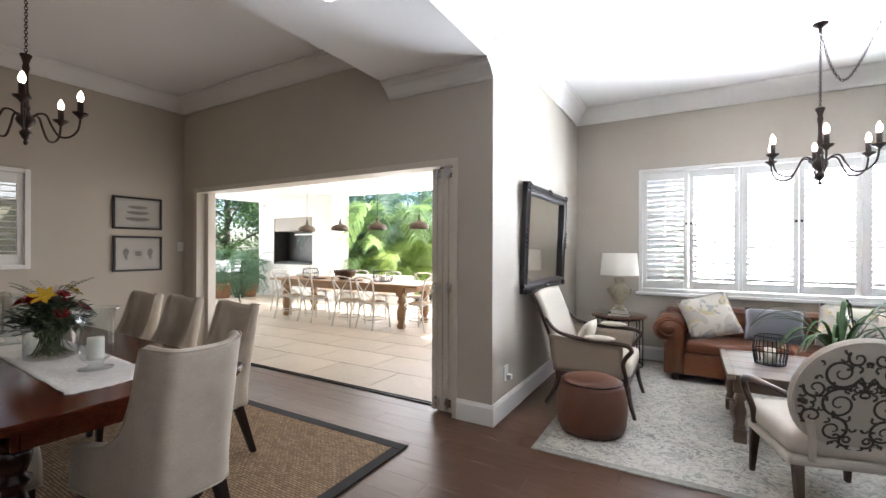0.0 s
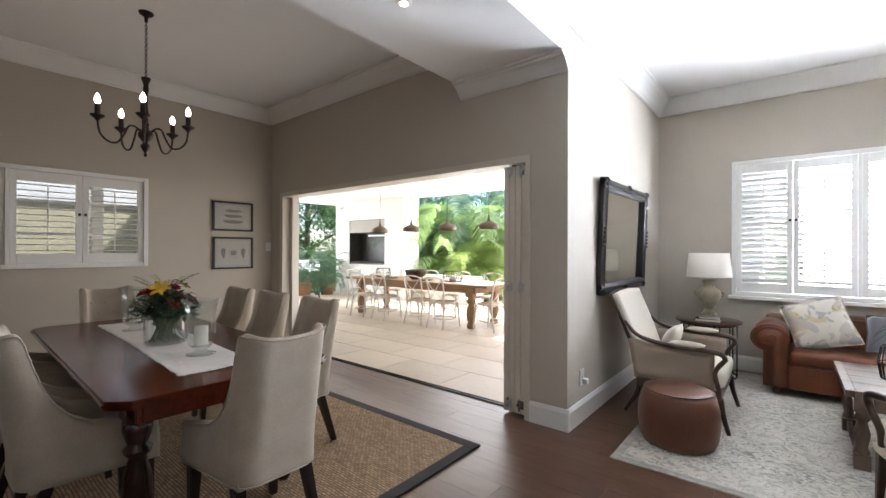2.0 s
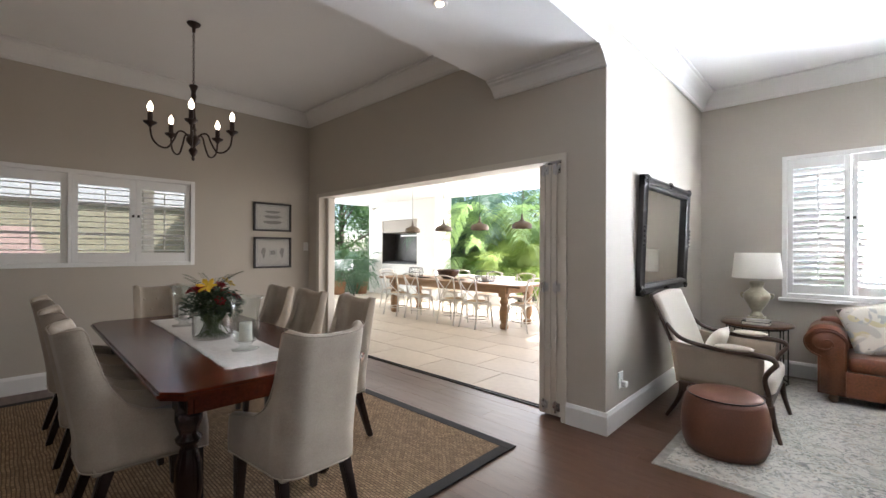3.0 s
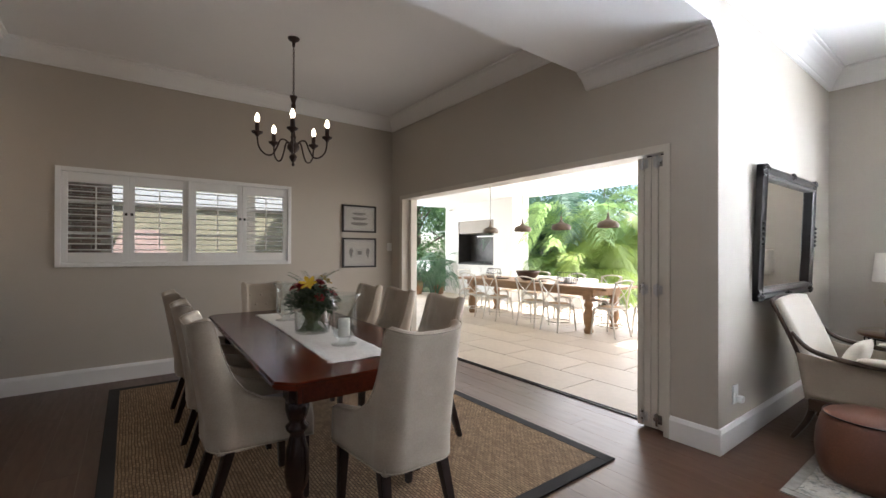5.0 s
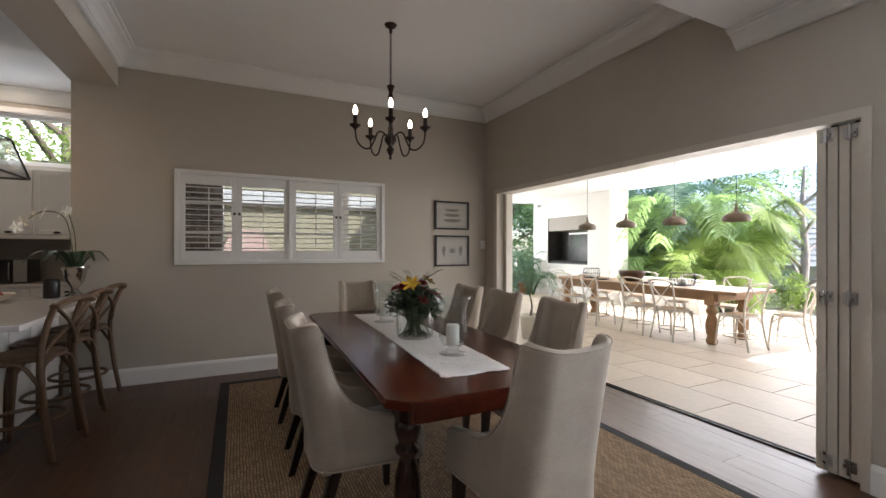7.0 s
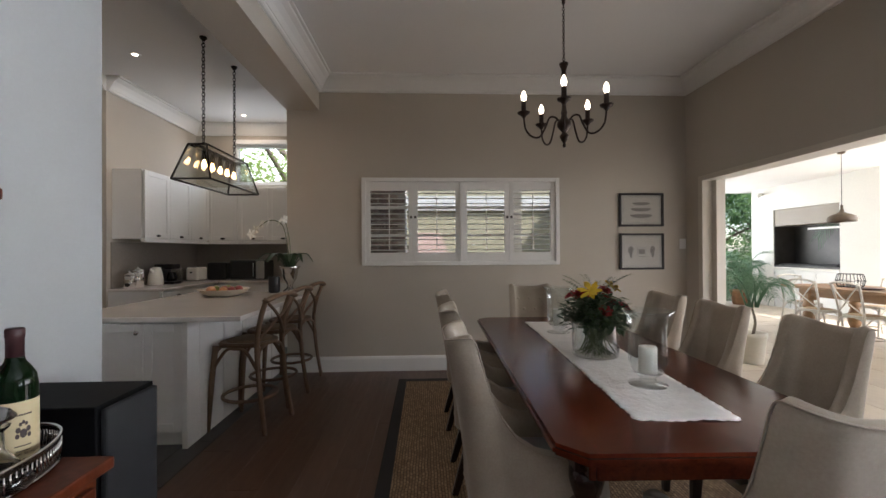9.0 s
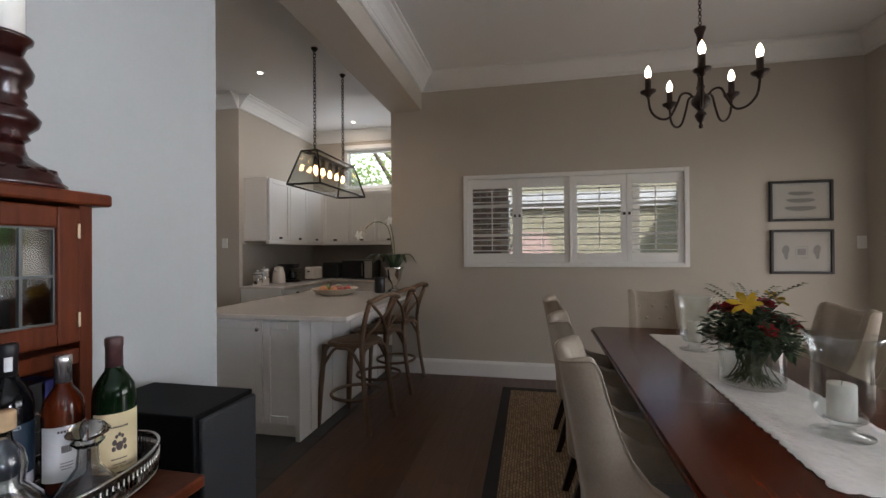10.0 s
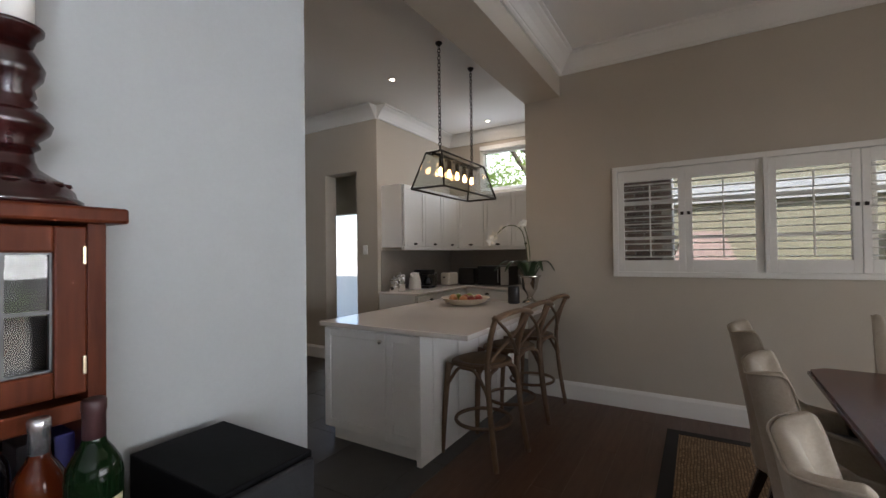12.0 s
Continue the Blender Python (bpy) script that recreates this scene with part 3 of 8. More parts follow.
def chain(points, bm, link=0.03, wire=0.0028):
    P = smooth_path(points, 14)
    acc, k, last = 0.0, 0, P[0]
    for p in P[1:]:
        seg = p - last
        while acc + seg.length >= link * 0.72:
            step = link * 0.72 - acc
            last = last + seg.normalized() * step
            seg = p - last
            acc = 0.0
            d = seg.normalized() if seg.length > 1e-6 else Vector((0, 0, -1))
            side = d.cross(Vector((1, 0, 0.01)) if k % 2 else Vector((0, 1, 0.01))).normalized()
            pts = [last + d * (link / 2 * math.cos(a)) + side * (link * 0.3 * math.sin(a)) for a in [2 * math.pi * i / 8 for i in range(9)]]
            tube(pts, wire, 5, bm, n=1, closed=True)
            k += 1
        acc += seg.length
        last = p


def chandelier(label, base, scale, arms, turn, drop, swag=None, reach=1.0):
    """A turned body with S arms; base is the lowest tip, drop the height of the ceiling above it."""
    ob = thing("chandelier", label, "chandelier", Matrix.Translation(base))
    s = scale
    body = [(0, 0), (0.010, 0.004), (0.014, 0.02), (0.008, 0.035), (0.02, 0.05), (0.032, 0.075), (0.036, 0.09), (0.022, 0.11), (0.016, 0.12), (0.03, 0.135), (0.05, 0.16), (0.056, 0.185), (0.045, 0.21), (0.028, 0.225), (0.02, 0.25), (0.026, 0.27), (0.02, 0.285), (0.016, 0.33), (0.024, 0.36), (0.018, 0.385), (0.014, 0.44), (0.014, 0.52), (0.022, 0.56), (0.016, 0.59), (0.024, 0.62), (0.034, 0.645), (0.034, 0.655), (0.01, 0.66), (0, 0.66)]
    part("body", lathe([(r * s, z * s) for r, z in body], 20), IRON, ob)
    R = 0.315 * s * reach
    for k in range(arms):
        a = radians(turn + 360 * k / arms)
        ca, sa = math.cos(a), math.sin(a)
        pts = [(0.03, 0.19), (0.07, 0.235), (0.115, 0.23), (0.145, 0.16), (0.19, 0.085), (0.25, 0.085), (0.30, 0.14), (0.315, 0.235)]
        arm = part("arm", tube([(r * s * reach * ca, r * s * reach * sa, z * s) for r, z in pts], 0.0075 * s, 8), IRON, ob)
        at = Matrix.Translation((R * ca, R * sa, 0.23 * s))
        part("cup", lathe([(0, 0), (0.012 * s, 0.0), (0.02 * s, 0.014 * s), (0.044 * s, 0.03 * s), (0.05 * s, 0.042 * s), (0.044 * s, 0.044 * s), (0.018 * s, 0.04 * s), (0.019 * s, 0.05 * s), (0.019 * s, 0.125 * s), (0, 0.126 * s)], 16, None, at), IRON, arm)
        part("bulb", lathe([(0.009 * s, 0.126 * s), (0.017 * s, 0.14 * s), (0.021 * s, 0.158 * s), (0.017 * s, 0.18 * s), (0.009 * s, 0.20 * s), (0, 0.212 * s)], 14, None, at), BULB, arm, "lit candle bulb")
    bm = bmesh.new()
    top = drop - 0.075
    chain([(0, 0, top), (0, 0, (0.66 * s + top) / 2), (0, 0, 0.66 * s)], bm)
    part("chain", bm, IRON, ob)
    part("ceiling_rose", lathe([(0, drop - 0.08), (0.012, drop - 0.078), (0.014, drop - 0.04), (0.05, drop - 0.014), (0.055, drop - 0.001), (0, drop - 0.001)], 20), IRON, ob)
    if swag:
        bm = bmesh.new()
        chain(swag, bm)
        part("swag_chain", bm, IRON, ob)
    return ob


chandelier("dark bronze five-arm chandelier with lit candle bulbs over the table", (-2.8, -2.0, 2.165), 1.0, 5, -18.5, CEIL - 2.165)
chandelier("dark bronze chandelier with lit candle bulbs on a swagged chain", (2.32, 1.56, 1.97), 1.0, 6, 24, LCEIL - 1.97, swag=[(0.0, 0.0, 1.30), (0.07, 0.03, 1.02), (0.16, 0.06, 0.88), (0.27, 0.1, 1.02), (0.42, 0.14, LCEIL - 1.97)], reach=1.18)

# ---------- dining ----------
MAHOGANY = mat("polished_mahogany", (0.105, 0.020, 0.008), 0.2, vary=0.24, grain=7, stain=2.5, bump=0.03, stretch=(1, 10, 10), coat=0.0, spec=0.4)
MAHOGANY_DK = mat("dark_mahogany", (0.025, 0.008, 0.006), 0.22, vary=0.2, grain=8, bump=0.04, stretch=(8, 8, 1), coat=0.3)
DARK_LEG = mat("dark_stained_wood", (0.018, 0.008, 0.006), 0.3, vary=0.2, grain=14, bump=0.08, stretch=(6, 6, 1))
LINEN = mat("oatmeal_velvet", (0.41, 0.345, 0.268), 0.85, vary=0.09, grain=120, stain=9, bump=0.25, sheen=0.12)
SEAT_CLOTH = mat("grey_seat_cloth", (0.15, 0.14, 0.13), 0.9, vary=0.06, grain=120, bump=0.25, sheen=0.3)
LACE = mat("white_lace_cloth", (0.80, 0.78, 0.75), 0.9, vary=0.06, grain=45, stain=16, bump=0.8, bump_dist=0.008)


def taper_leg(x, y, z0, z1, a, b, dx=0.0, dy=0.0, bm=None):
    """A square leg, b wide at the foot, a at the top, leaning by dx, dy at the foot."""
    own = bmesh.new()
    lo = [own.verts.new((x + dx + b * u, y + dy + b * v, z0)) for u, v in ((-1, -1), (1, -1), (1, 1), (-1, 1))]
    hi = [own.verts.new((x + a * u, y + a * v, z1)) for u, v in ((-1, -1), (1, -1), (1, 1), (-1, 1))]
    for i in range(4):
        j = (i + 1) % 4
        own.faces.new((lo[i], lo[j], hi[j], hi[i]))
    own.faces.new(list(reversed(lo)))
    own.faces.new(hi)
    bmesh.ops.bevel(own, geom=own.edges[:], offset=0.004, segments=2, affect="EDGES")
    return merge(bm, own)


tz = 0.765
table = thing("dining_table", "long polished mahogany dining table with clipped corners", "table", pose(-2.08, -2.11, 0, 0, 0, -1.4))
hl, hw, ch = 1.30, 0.545, 0.085


def clipped(l, w, c, z0, z1, bevel=0.01):
    own = bmesh.new()
    pts = [(-l + c, -w), (l - c, -w), (l, -w + c), (l, w - c), (l - c, w), (-l + c, w), (-l, w - c), (-l, -w + c)]
    face = own.faces.new([own.verts.new((x, y, z0)) for x, y in pts])
    up = bmesh.ops.extrude_face_region(own, geom=[face])
    bmesh.ops.translate(own, verts=[v for v in up["geom"] if isinstance(v, bmesh.types.BMVert)], vec=(0, 0, z1 - z0))
    bmesh.ops.recalc_face_normals(own, faces=own.faces[:])
    if bevel:
        bmesh.ops.bevel(own, geom=[e for e in own.edges if abs(e.verts[0].co.z - z1) < 1e-6 and abs(e.verts[1].co.z - z1) < 1e-6], offset=bevel, segments=4, affect="EDGES")
    return own


top = clipped(hl, hw, ch, tz - 0.026, tz, 0.012)
merge(top, clipped(hl - 0.012, hw - 0.012, ch - 0.004, tz - 0.04, tz - 0.026, 0))
part("tabletop", top, MAHOGANY, table)
part("leaf_joint", boxes((-0.42, -0.417, -hw + 0.01, hw - 0.01, tz, tz + 0.0006)), DARK_LEG, table)
part("leaf_joint", boxes((0.42, 0.423, -hw + 0.01, hw - 0.01, tz, tz + 0.0006)), DARK_LEG, table)
part("apron", boxes((-hl + 0.14, hl - 0.14, -hw + 0.136, -hw + 0.16, tz - 0.15, tz - 0.04), (-hl + 0.14, hl - 0.14, hw - 0.16, hw - 0.136, tz - 0.15, tz - 0.04), (-hl + 0.136, -hl + 0.16, -hw + 0.161, hw - 0.161, tz - 0.15, tz - 0.04), (hl - 0.16, hl - 0.136, -hw + 0.161, hw - 0.161, tz - 0.15, tz - 0.04), bevel=0.004), MAHOGANY, table)
LEGPROF = [(0.028, 0.012), (0.04, 0.03), (0.045, 0.06), (0.03, 0.09), (0.034, 0.11), (0.055, 0.15), (0.064, 0.22), (0.058, 0.33), (0.04, 0.40), (0.036, 0.42), (0.056, 0.44), (0.06, 0.46), (0.04, 0.48), (0.052, 0.51), (0.062, 0.55), (0.06, 0.60)]
for sx in (-1, 1):
    for sy in (-1, 1):
        bm = lathe(LEGPROF, 24)
        bm_box(-0.06, 0.06, -0.06, 0.06, 0.60, tz - 0.04, bevel=0.004, bm=bm)
        bmesh.ops.translate(bm, verts=bm.verts, vec=(sx * (hl - 0.28), sy * (hw - 0.175), 0))
        part("leg", bm, MAHOGANY_DK, table)

# the runner, lying on the table with a scalloped lace edge
own = bmesh.new()
nx, ny = 120, 22
V = []
rx0, rx1, ry0, ry1 = -1.03, 1.03, -0.185, 0.185
for i in range(nx + 1):
    row = []
    for j in range(ny + 1):
        u, v = i / nx, j / ny
        e = 0.010 * abs(math.sin(u * 42 * math.pi)) if j in (0, ny) else 0
        g = 0.012 * abs(math.sin(v * 8 * math.pi)) if i in (0, nx) else 0
        x = rx0 + (rx1 - rx0) * u + (g if i == nx else -g if i == 0 else 0)
        y = ry0 + (ry1 - ry0) * v + (e if j == ny else -e if j == 0 else 0) + 0.012 * math.sin(3.1 * u + 0.4)
        z = tz + 0.003 + 0.007 * max(0, noise.noise((x * 6, y * 9, 0))) + 0.004 * max(0, noise.noise((x * 19, y * 17, 3)))
        y += 0.010 * noise.noise((x * 3.5, 1.0, 5.0)) + 0.005 * noise.noise((x * 13, y * 3, 8.0))
        x += 0.010 * noise.noise((y * 9, 4.0, 2.0)) * (1 if i in (0, nx) else 0.3)
        row.append(own.verts.new((x, y, z)))
    V.append(row)
for i in range(nx):
    for j in range(ny):
        own.faces.new((V[i][j], V[i + 1][j], V[i + 1][j + 1], V[i][j + 1])).smooth = True
bmesh.ops.recalc_face_normals(own, faces=own.faces[:])
bmesh.ops.solidify(own, geom=own.faces[:], thickness=0.0015)
runner = part("table_runner", own, LACE)
runner.matrix_world = pose(-2.055, -2.105, 0, 0, 0, -2.3)
tagged(runner, "white lace table runner with scalloped edges on the table", "table runner")


def dining_chair():
    """Upholstered chair with a curved back sweeping down into low arms; faces +y, origin on the floor under the seat."""
    ob = thing("dining_chair", "oatmeal velvet dining chair with curved back and dark tapered legs", "chair", group="dining chairs round the table")
    w, d, r, rear = 0.210, 0.25, 0.11, 0.26
    L1, L2, arc = d + rear - r, 2 * (w - r), math.pi * r / 2
    tot = 2 * (L1 + arc) + L2

    def plan(s):
        """Point and inward direction at the run s, from the front of one arm round the back to the other."""
        if s < L1:
            return -w, d - s, 1, 0
        s -= L1
        if s < arc:
            a = s / r
            return -w + r - r * math.cos(a), d - L1 - r * math.sin(a), math.cos(a), math.sin(a)
        s -= arc
        if s < L2:
            return -w + r + s, d - L1 - r, 0, 1
        s -= L2
        if s < arc:
            a = s / r
            return w - r + r * math.sin(a), d - L1 - r * math.cos(a), -math.sin(a), math.cos(a)
        return w, d - L1 + s - arc, -1, 0

    def top(s):
        x, y, _, _ = plan(s)
        crown = 1.016 + 0.030 * (abs(x) / w) ** 2.4
        return float(np.interp(y, (-0.165, -0.148, -0.141, -0.125, -0.10, -0.06, 0.01, 0.12, d), (crown, 1.03, 0.93, 0.81, 0.73, 0.664, 0.615, 0.590, 0.565)))

    def lean(z):
        return 0.098 * max(0.0, (z - 0.46) / 0.58) ** 1.15

    def spread(y, z):
        return (1 - 0.03 * max(0.0, (z - 0.46) / 0.58)) * (1 + 0.20 * max(0.0, (y + 0.13) / 0.38))

    runs = sorted(set(list(np.linspace(0, tot, 96)) + [m + k * q for m, k in ((0, 1), (tot, -1)) for q in np.linspace(d + 0.06, d + 0.17, 14)]))
    bm = bmesh.new()
    z0, rows = 0.36, []
    for s in runs:
        x, y, nx_, ny_ = plan(s)
        zt = top(s)
        sec = [(0.05, z0), (0.014, z0), (0.003, z0 + 0.010)]
        sec += [(0.0, z0 + 0.03 + (zt - 0.06 - z0) * k / 8) for k in range(9)]
        sec += [(0.003, zt - 0.016), (0.010, zt - 0.006), (0.024, zt), (0.040, zt - 0.005), (0.050, zt - 0.018)]
        sec += [(0.054, zt - 0.03 - (zt - 0.47) * k / 4) for k in range(5)]
        rows.append([bm.verts.new(((x + nx_ * o) * spread(y, z), y + ny_ * o - lean(z), z)) for o, z in sec])
    for p, q in zip(rows, rows[1:]):
        for k in range(len(p) - 1):
            bm.faces.new((p[k], p[k + 1], q[k + 1], q[k])).smooth = True
    bm.faces.new(rows[0])
    bm.faces.new(list(reversed(rows[-1])))
    bmesh.ops.recalc_face_normals(bm, faces=bm.faces[:])
    part("backrest", bm, LINEN, ob)
    for off, dz, zf in ((-0.001, -0.010, top), (0.002, 0.006, lambda s: z0)):
        pts = []
        for s in runs:
            x, y, nx_, ny_ = plan(s)
            z = zf(s) + dz
            pts.append(((x + nx_ * off) * spread(y, z), y + ny_ * off - lean(z), z))
        part("piping", tube(pts, 0.0032, 6, n=1), LINEN, ob)
    seat = bm_box(-w + 0.03, w - 0.03, -rear + 0.05, d + 0.02, 0.37, 0.50, bevel=0.04, seg=4)
    for f in seat.faces:
        f.smooth = True
    part("seat", seat, SEAT_CLOTH, ob)
    part("seat_rail", bm_box(-w + 0.018, w - 0.018, -rear + 0.04, d + 0.005, 0.345, 0.40, bevel=0.012), LINEN, ob)
    for sx in (-1, 1):
        part("leg", taper_leg(sx * 0.205, 0.205, 0.012, 0.36, 0.027, 0.017, sx * 0.008, 0.012), DARK_LEG, ob)
        part("leg", taper_leg(sx * 0.165, -0.16, 0.012, 0.36, 0.027, 0.018, sx * 0.02, -0.105), DARK_LEG, ob)
    return ob


proto = dining_chair()
proto.matrix_world = pose(-0.73, -2.10, 0, 0, 0, 90)
tagged(proto, "oatmeal velvet dining chair at the head of the table")
for x, a in ((-1.37, 1), (-2.10, -2), (-2.95, 0)):
    copy_thing(proto, pose(x, -2.65, 0, 0, 0, a))
for x, a in ((-1.44, 180), (-2.12, 180), (-2.72, 181)):
    copy_thing(proto, pose(x, -1.515, 0, 0, 0, a))
far_chair = copy_thing(proto, pose(-3.43, -2.06, 0, 0, 0, -90))
for o in [o for o in scene.objects if o.name.startswith("dining_chair.")]:
    tagged(o, "oatmeal velvet dining chair drawn up to the table")
# buttoned inner back of the chair at the far end
tagged(far_chair, "oatmeal velvet dining chair with a buttoned back at the table end")
for z, xs in ((0.70, (-0.11, 0.0, 0.11)), (0.80, (-0.055, 0.055)), (0.90, (-0.11, 0.0, 0.11))):
    for x in xs:
        lean = 0.098 * ((z - 0.46) / 0.58) ** 1.15
        part("button", lathe([(0, -0.004), (0.011, -0.003), (0.013, 0.002), (0.008, 0.006), (0, 0.007)], 12, None, Matrix.Translation((x, -0.206 - lean, z)) @ pose(0, 0, 0, -90)), LINEN, far_chair)

# rug under the table
def rug_material():
    m = mat("sisal_weave", (0.165, 0.105, 0.056), 0.95, vary=0.12, grain=70, stain=3, bump=0.5)
    nt = m.node_tree
    N, L = nt.nodes, nt.links
    co = [n for n in N if n.bl_idname == "ShaderNodeTexCoord"][0]
    br = N.new("ShaderNodeTexBrick")
    br.inputs["Scale"].default_value = 14
    br.inputs["Mortar Size"].default_value = 0.055
    br.inputs["Mortar Smooth"].default_value = 1.0
    br.inputs["Color1"].default_value, br.inputs["Color2"].default_value, br.inputs["Mortar"].default_value = (0.43, 0.295, 0.165, 1), (0.24, 0.15, 0.08, 1), (0.035, 0.02, 0.01, 1)
    wob = N.new("ShaderNodeTexNoise")
    wob.inputs["Scale"].default_value = 6
    vm = N.new("ShaderNodeMixRGB")
    vm.inputs[0].default_value = 0.025
    L.new(co.outputs["Object"], vm.inputs[1])
    L.new(co.outputs["Object"], wob.inputs[0])
    L.new(wob.outputs["Color"], vm.inputs[2])
    L.new(vm.outputs[0], br.inputs[0])
    b = N["Principled BSDF"]
    mx = N.new("ShaderNodeMixRGB")
    mx.blend_type, mx.inputs[0].default_value = "MIX", 0.75
    old = b.inputs["Base Color"].links[0].from_socket
    L.new(old, mx.inputs[1])
    L.new(br.outputs["Color"], mx.inputs[2])
    L.new(mx.outputs[0], b.inputs["Base Color"])
    bp = N.new("ShaderNodeBump")
    bp.inputs["Strength"].default_value, bp.inputs["Distance"].default_value = 1.0, 0.010
    bw = N.new("ShaderNodeRGBToBW")
    L.new(br.outputs["Color"], bw.inputs[0])
    L.new(bw.outputs[0], bp.inputs["Height"])
    L.new(bp.outputs[0], b.inputs["Normal"])
    return m


SISAL = rug_material()
BINDING = mat("charcoal_rug_binding", (0.03, 0.028, 0.027), 0.95, vary=0.15, grain=160, bump=0.4)
rug = thing("sisal_rug", "woven sisal rug with a charcoal bound edge under the table", "rug")
gx0, gx1, gy0, gy1, bw_ = -4.08, -0.38, -3.37, -0.63, 0.085
part("weave", boxes((gx0 + bw_, gx1 - bw_, gy0 + bw_, gy1 - bw_, 0.001, 0.011)), SISAL, rug)
part("binding", boxes((gx0, gx1, gy0, gy0 + bw_, 0.001, 0.0125), (gx0, gx1, gy1 - bw_, gy1, 0.001, 0.0125), (gx0, gx0 + bw_, gy0 + bw_, gy1 - bw_, 0.001, 0.0125), (gx1 - bw_, gx1, gy0 + bw_, gy1 - bw_, 0.001, 0.0125), bevel=0.004), BINDING, rug)

# hurricane glasses with candles
WAX = mat("white_candle_wax", (0.80, 0.77, 0.70), 0.5, vary=0.02, bump=0.05)


def hurricane(x, y):
    ob = thing("hurricane_lamp", "clear glass hurricane lamp with a white pillar candle", "candle holder", Matrix.Translation((x, y, tz + 0.007)), group="hurricane lamps on the runner")
    k = 1.16
    outer = [(0, 0), (0.068, 0.002), (0.07, 0.006), (0.03, 0.012), (0.028, 0.03), (0.055, 0.05), (0.069, 0.09), (0.068, 0.15), (0.066, 0.21), (0.075, 0.26), (0.094, 0.285)]
    outer = [(r * k, z * k) for r, z in outer]
    inner = [(r - 0.004, z + (0.004 if r < 0.06 else 0)) for r, z in reversed(outer[5:])]
    part("glass", lathe(outer + inner + [(0, 0.045)], 32), CLEAR, ob)
    part("candle", lathe([(0, 0.056), (0.036, 0.056), (0.038, 0.06), (0.038, 0.165), (0.035, 0.17), (0, 0.164)], 24), WAX, ob)
    part("wick", tube([(0, 0, 0.163), (0.001, 0, 0.172), (0.003, 0.001, 0.178)], 0.0012, 5), DARK_LEG, ob)


hurricane(-1.40, -2.10)
hurricane(-2.60, -2.12)

# vase of flowers
GREEN = mat("dark_green_leaf", (0.03, 0.06, 0.022), 0.5, vary=0.2, grain=30, bump=0.2)
STEM = mat("green_stem", (0.09, 0.13, 0.045), 0.6, vary=0.15)
RED = mat("deep_red_petal", (0.33, 0.012, 0.02), 0.6, vary=0.2, grain=40)
YELLOW = mat("yellow_petal", (0.78, 0.50, 0.03), 0.55, vary=0.12, grain=40)


def leaf_quad(bm, base, direction, length, width, droop=0.2, fold=0.15):
    d = Vector(direction).normalized()
    side = d.cross(Vector((0, 0, 1)))
    side = side.normalized() if side.length > 1e-4 else Vector((1, 0, 0))
    up = side.cross(d)
    b = Vector(base)
    mid = b + d * length * 0.5 + up * length * 0.06
    tip = b + d * length - Vector((0, 0, droop * length))
    v = [bm.verts.new(p) for p in (b, mid + side * width / 2 - up * fold * width, tip, mid - side * width / 2 - up * fold * width, mid)]
    bm.faces.new((v[0], v[1], v[4])), bm.faces.new((v[1], v[2], v[4])), bm.faces.new((v[2], v[3], v[4])), bm.faces.new((v[3], v[0], v[4]))


rng = random.Random(5)
vase = thing("flower_vase", "round glass vase of red and yellow flowers on the runner", "vase", Matrix.Translation((-1.93, -2.12, tz + 0.007)))
ov = [(0, 0), (0.115, 0.001), (0.124, 0.006), (0.127, 0.03), (0.127, 0.19), (0.125, 0.21)]
part("glass", lathe(ov + [(0.120, 0.21), (0.122, 0.19), (0.122, 0.03), (0.115, 0.012), (0, 0.012)], 36), CLEAR, vase)
bm = bmesh.new()
for k in range(60):
    a, q = rng.uniform(0, 6.28), rng.uniform(0, 6.28)
    r0, r1 = rng.uniform(0.03, 0.11), rng.uniform(0.03, 0.10)
    tube([(r0 * math.cos(a), r0 * math.sin(a), 0.016), (0.55 * r0 * math.cos(q), 0.55 * r0 * math.sin(q), 0.11), (r1 * math.cos(q), r1 * math.sin(q), 0.24)], 0.003, 5, bm, n=3)
part("stems", bm, STEM, vase)
bm = bmesh.new()
for k in range(760):
    a, e = rng.uniform(0, 6.28), rng.uniform(-0.45, 1.3)
    R = rng.uniform(0.07, 0.175)
    p = Vector((R * math.cos(a) * math.cos(e), R * math.sin(a) * math.cos(e), 0.215 + R * 0.8 * math.sin(e)))
    leaf_quad(bm, p, (math.cos(a + rng.uniform(-1, 1)), math.sin(a + rng.uniform(-1, 1)), rng.uniform(-0.3, 0.9)), rng.uniform(0.045, 0.085), rng.uniform(0.02, 0.034))
for k in range(9):
    a = k * 0.7 + rng.uniform(-0.2, 0.2)
    L = rng.uniform(0.14, 0.21)
    for i in range(12):
        q = i / 11
        p = Vector((L * q * math.cos(a), L * q * math.sin(a), 0.30 + 0.19 * q - 0.06 * q * q + 0.03 * math.sin(k)))
        for s in (-1, 1):
            leaf_quad(bm, p, (math.cos(a + s * 1.0), math.sin(a + s * 1.0), 0.3), 0.032, 0.013)
part("foliage", bm, GREEN, vase)


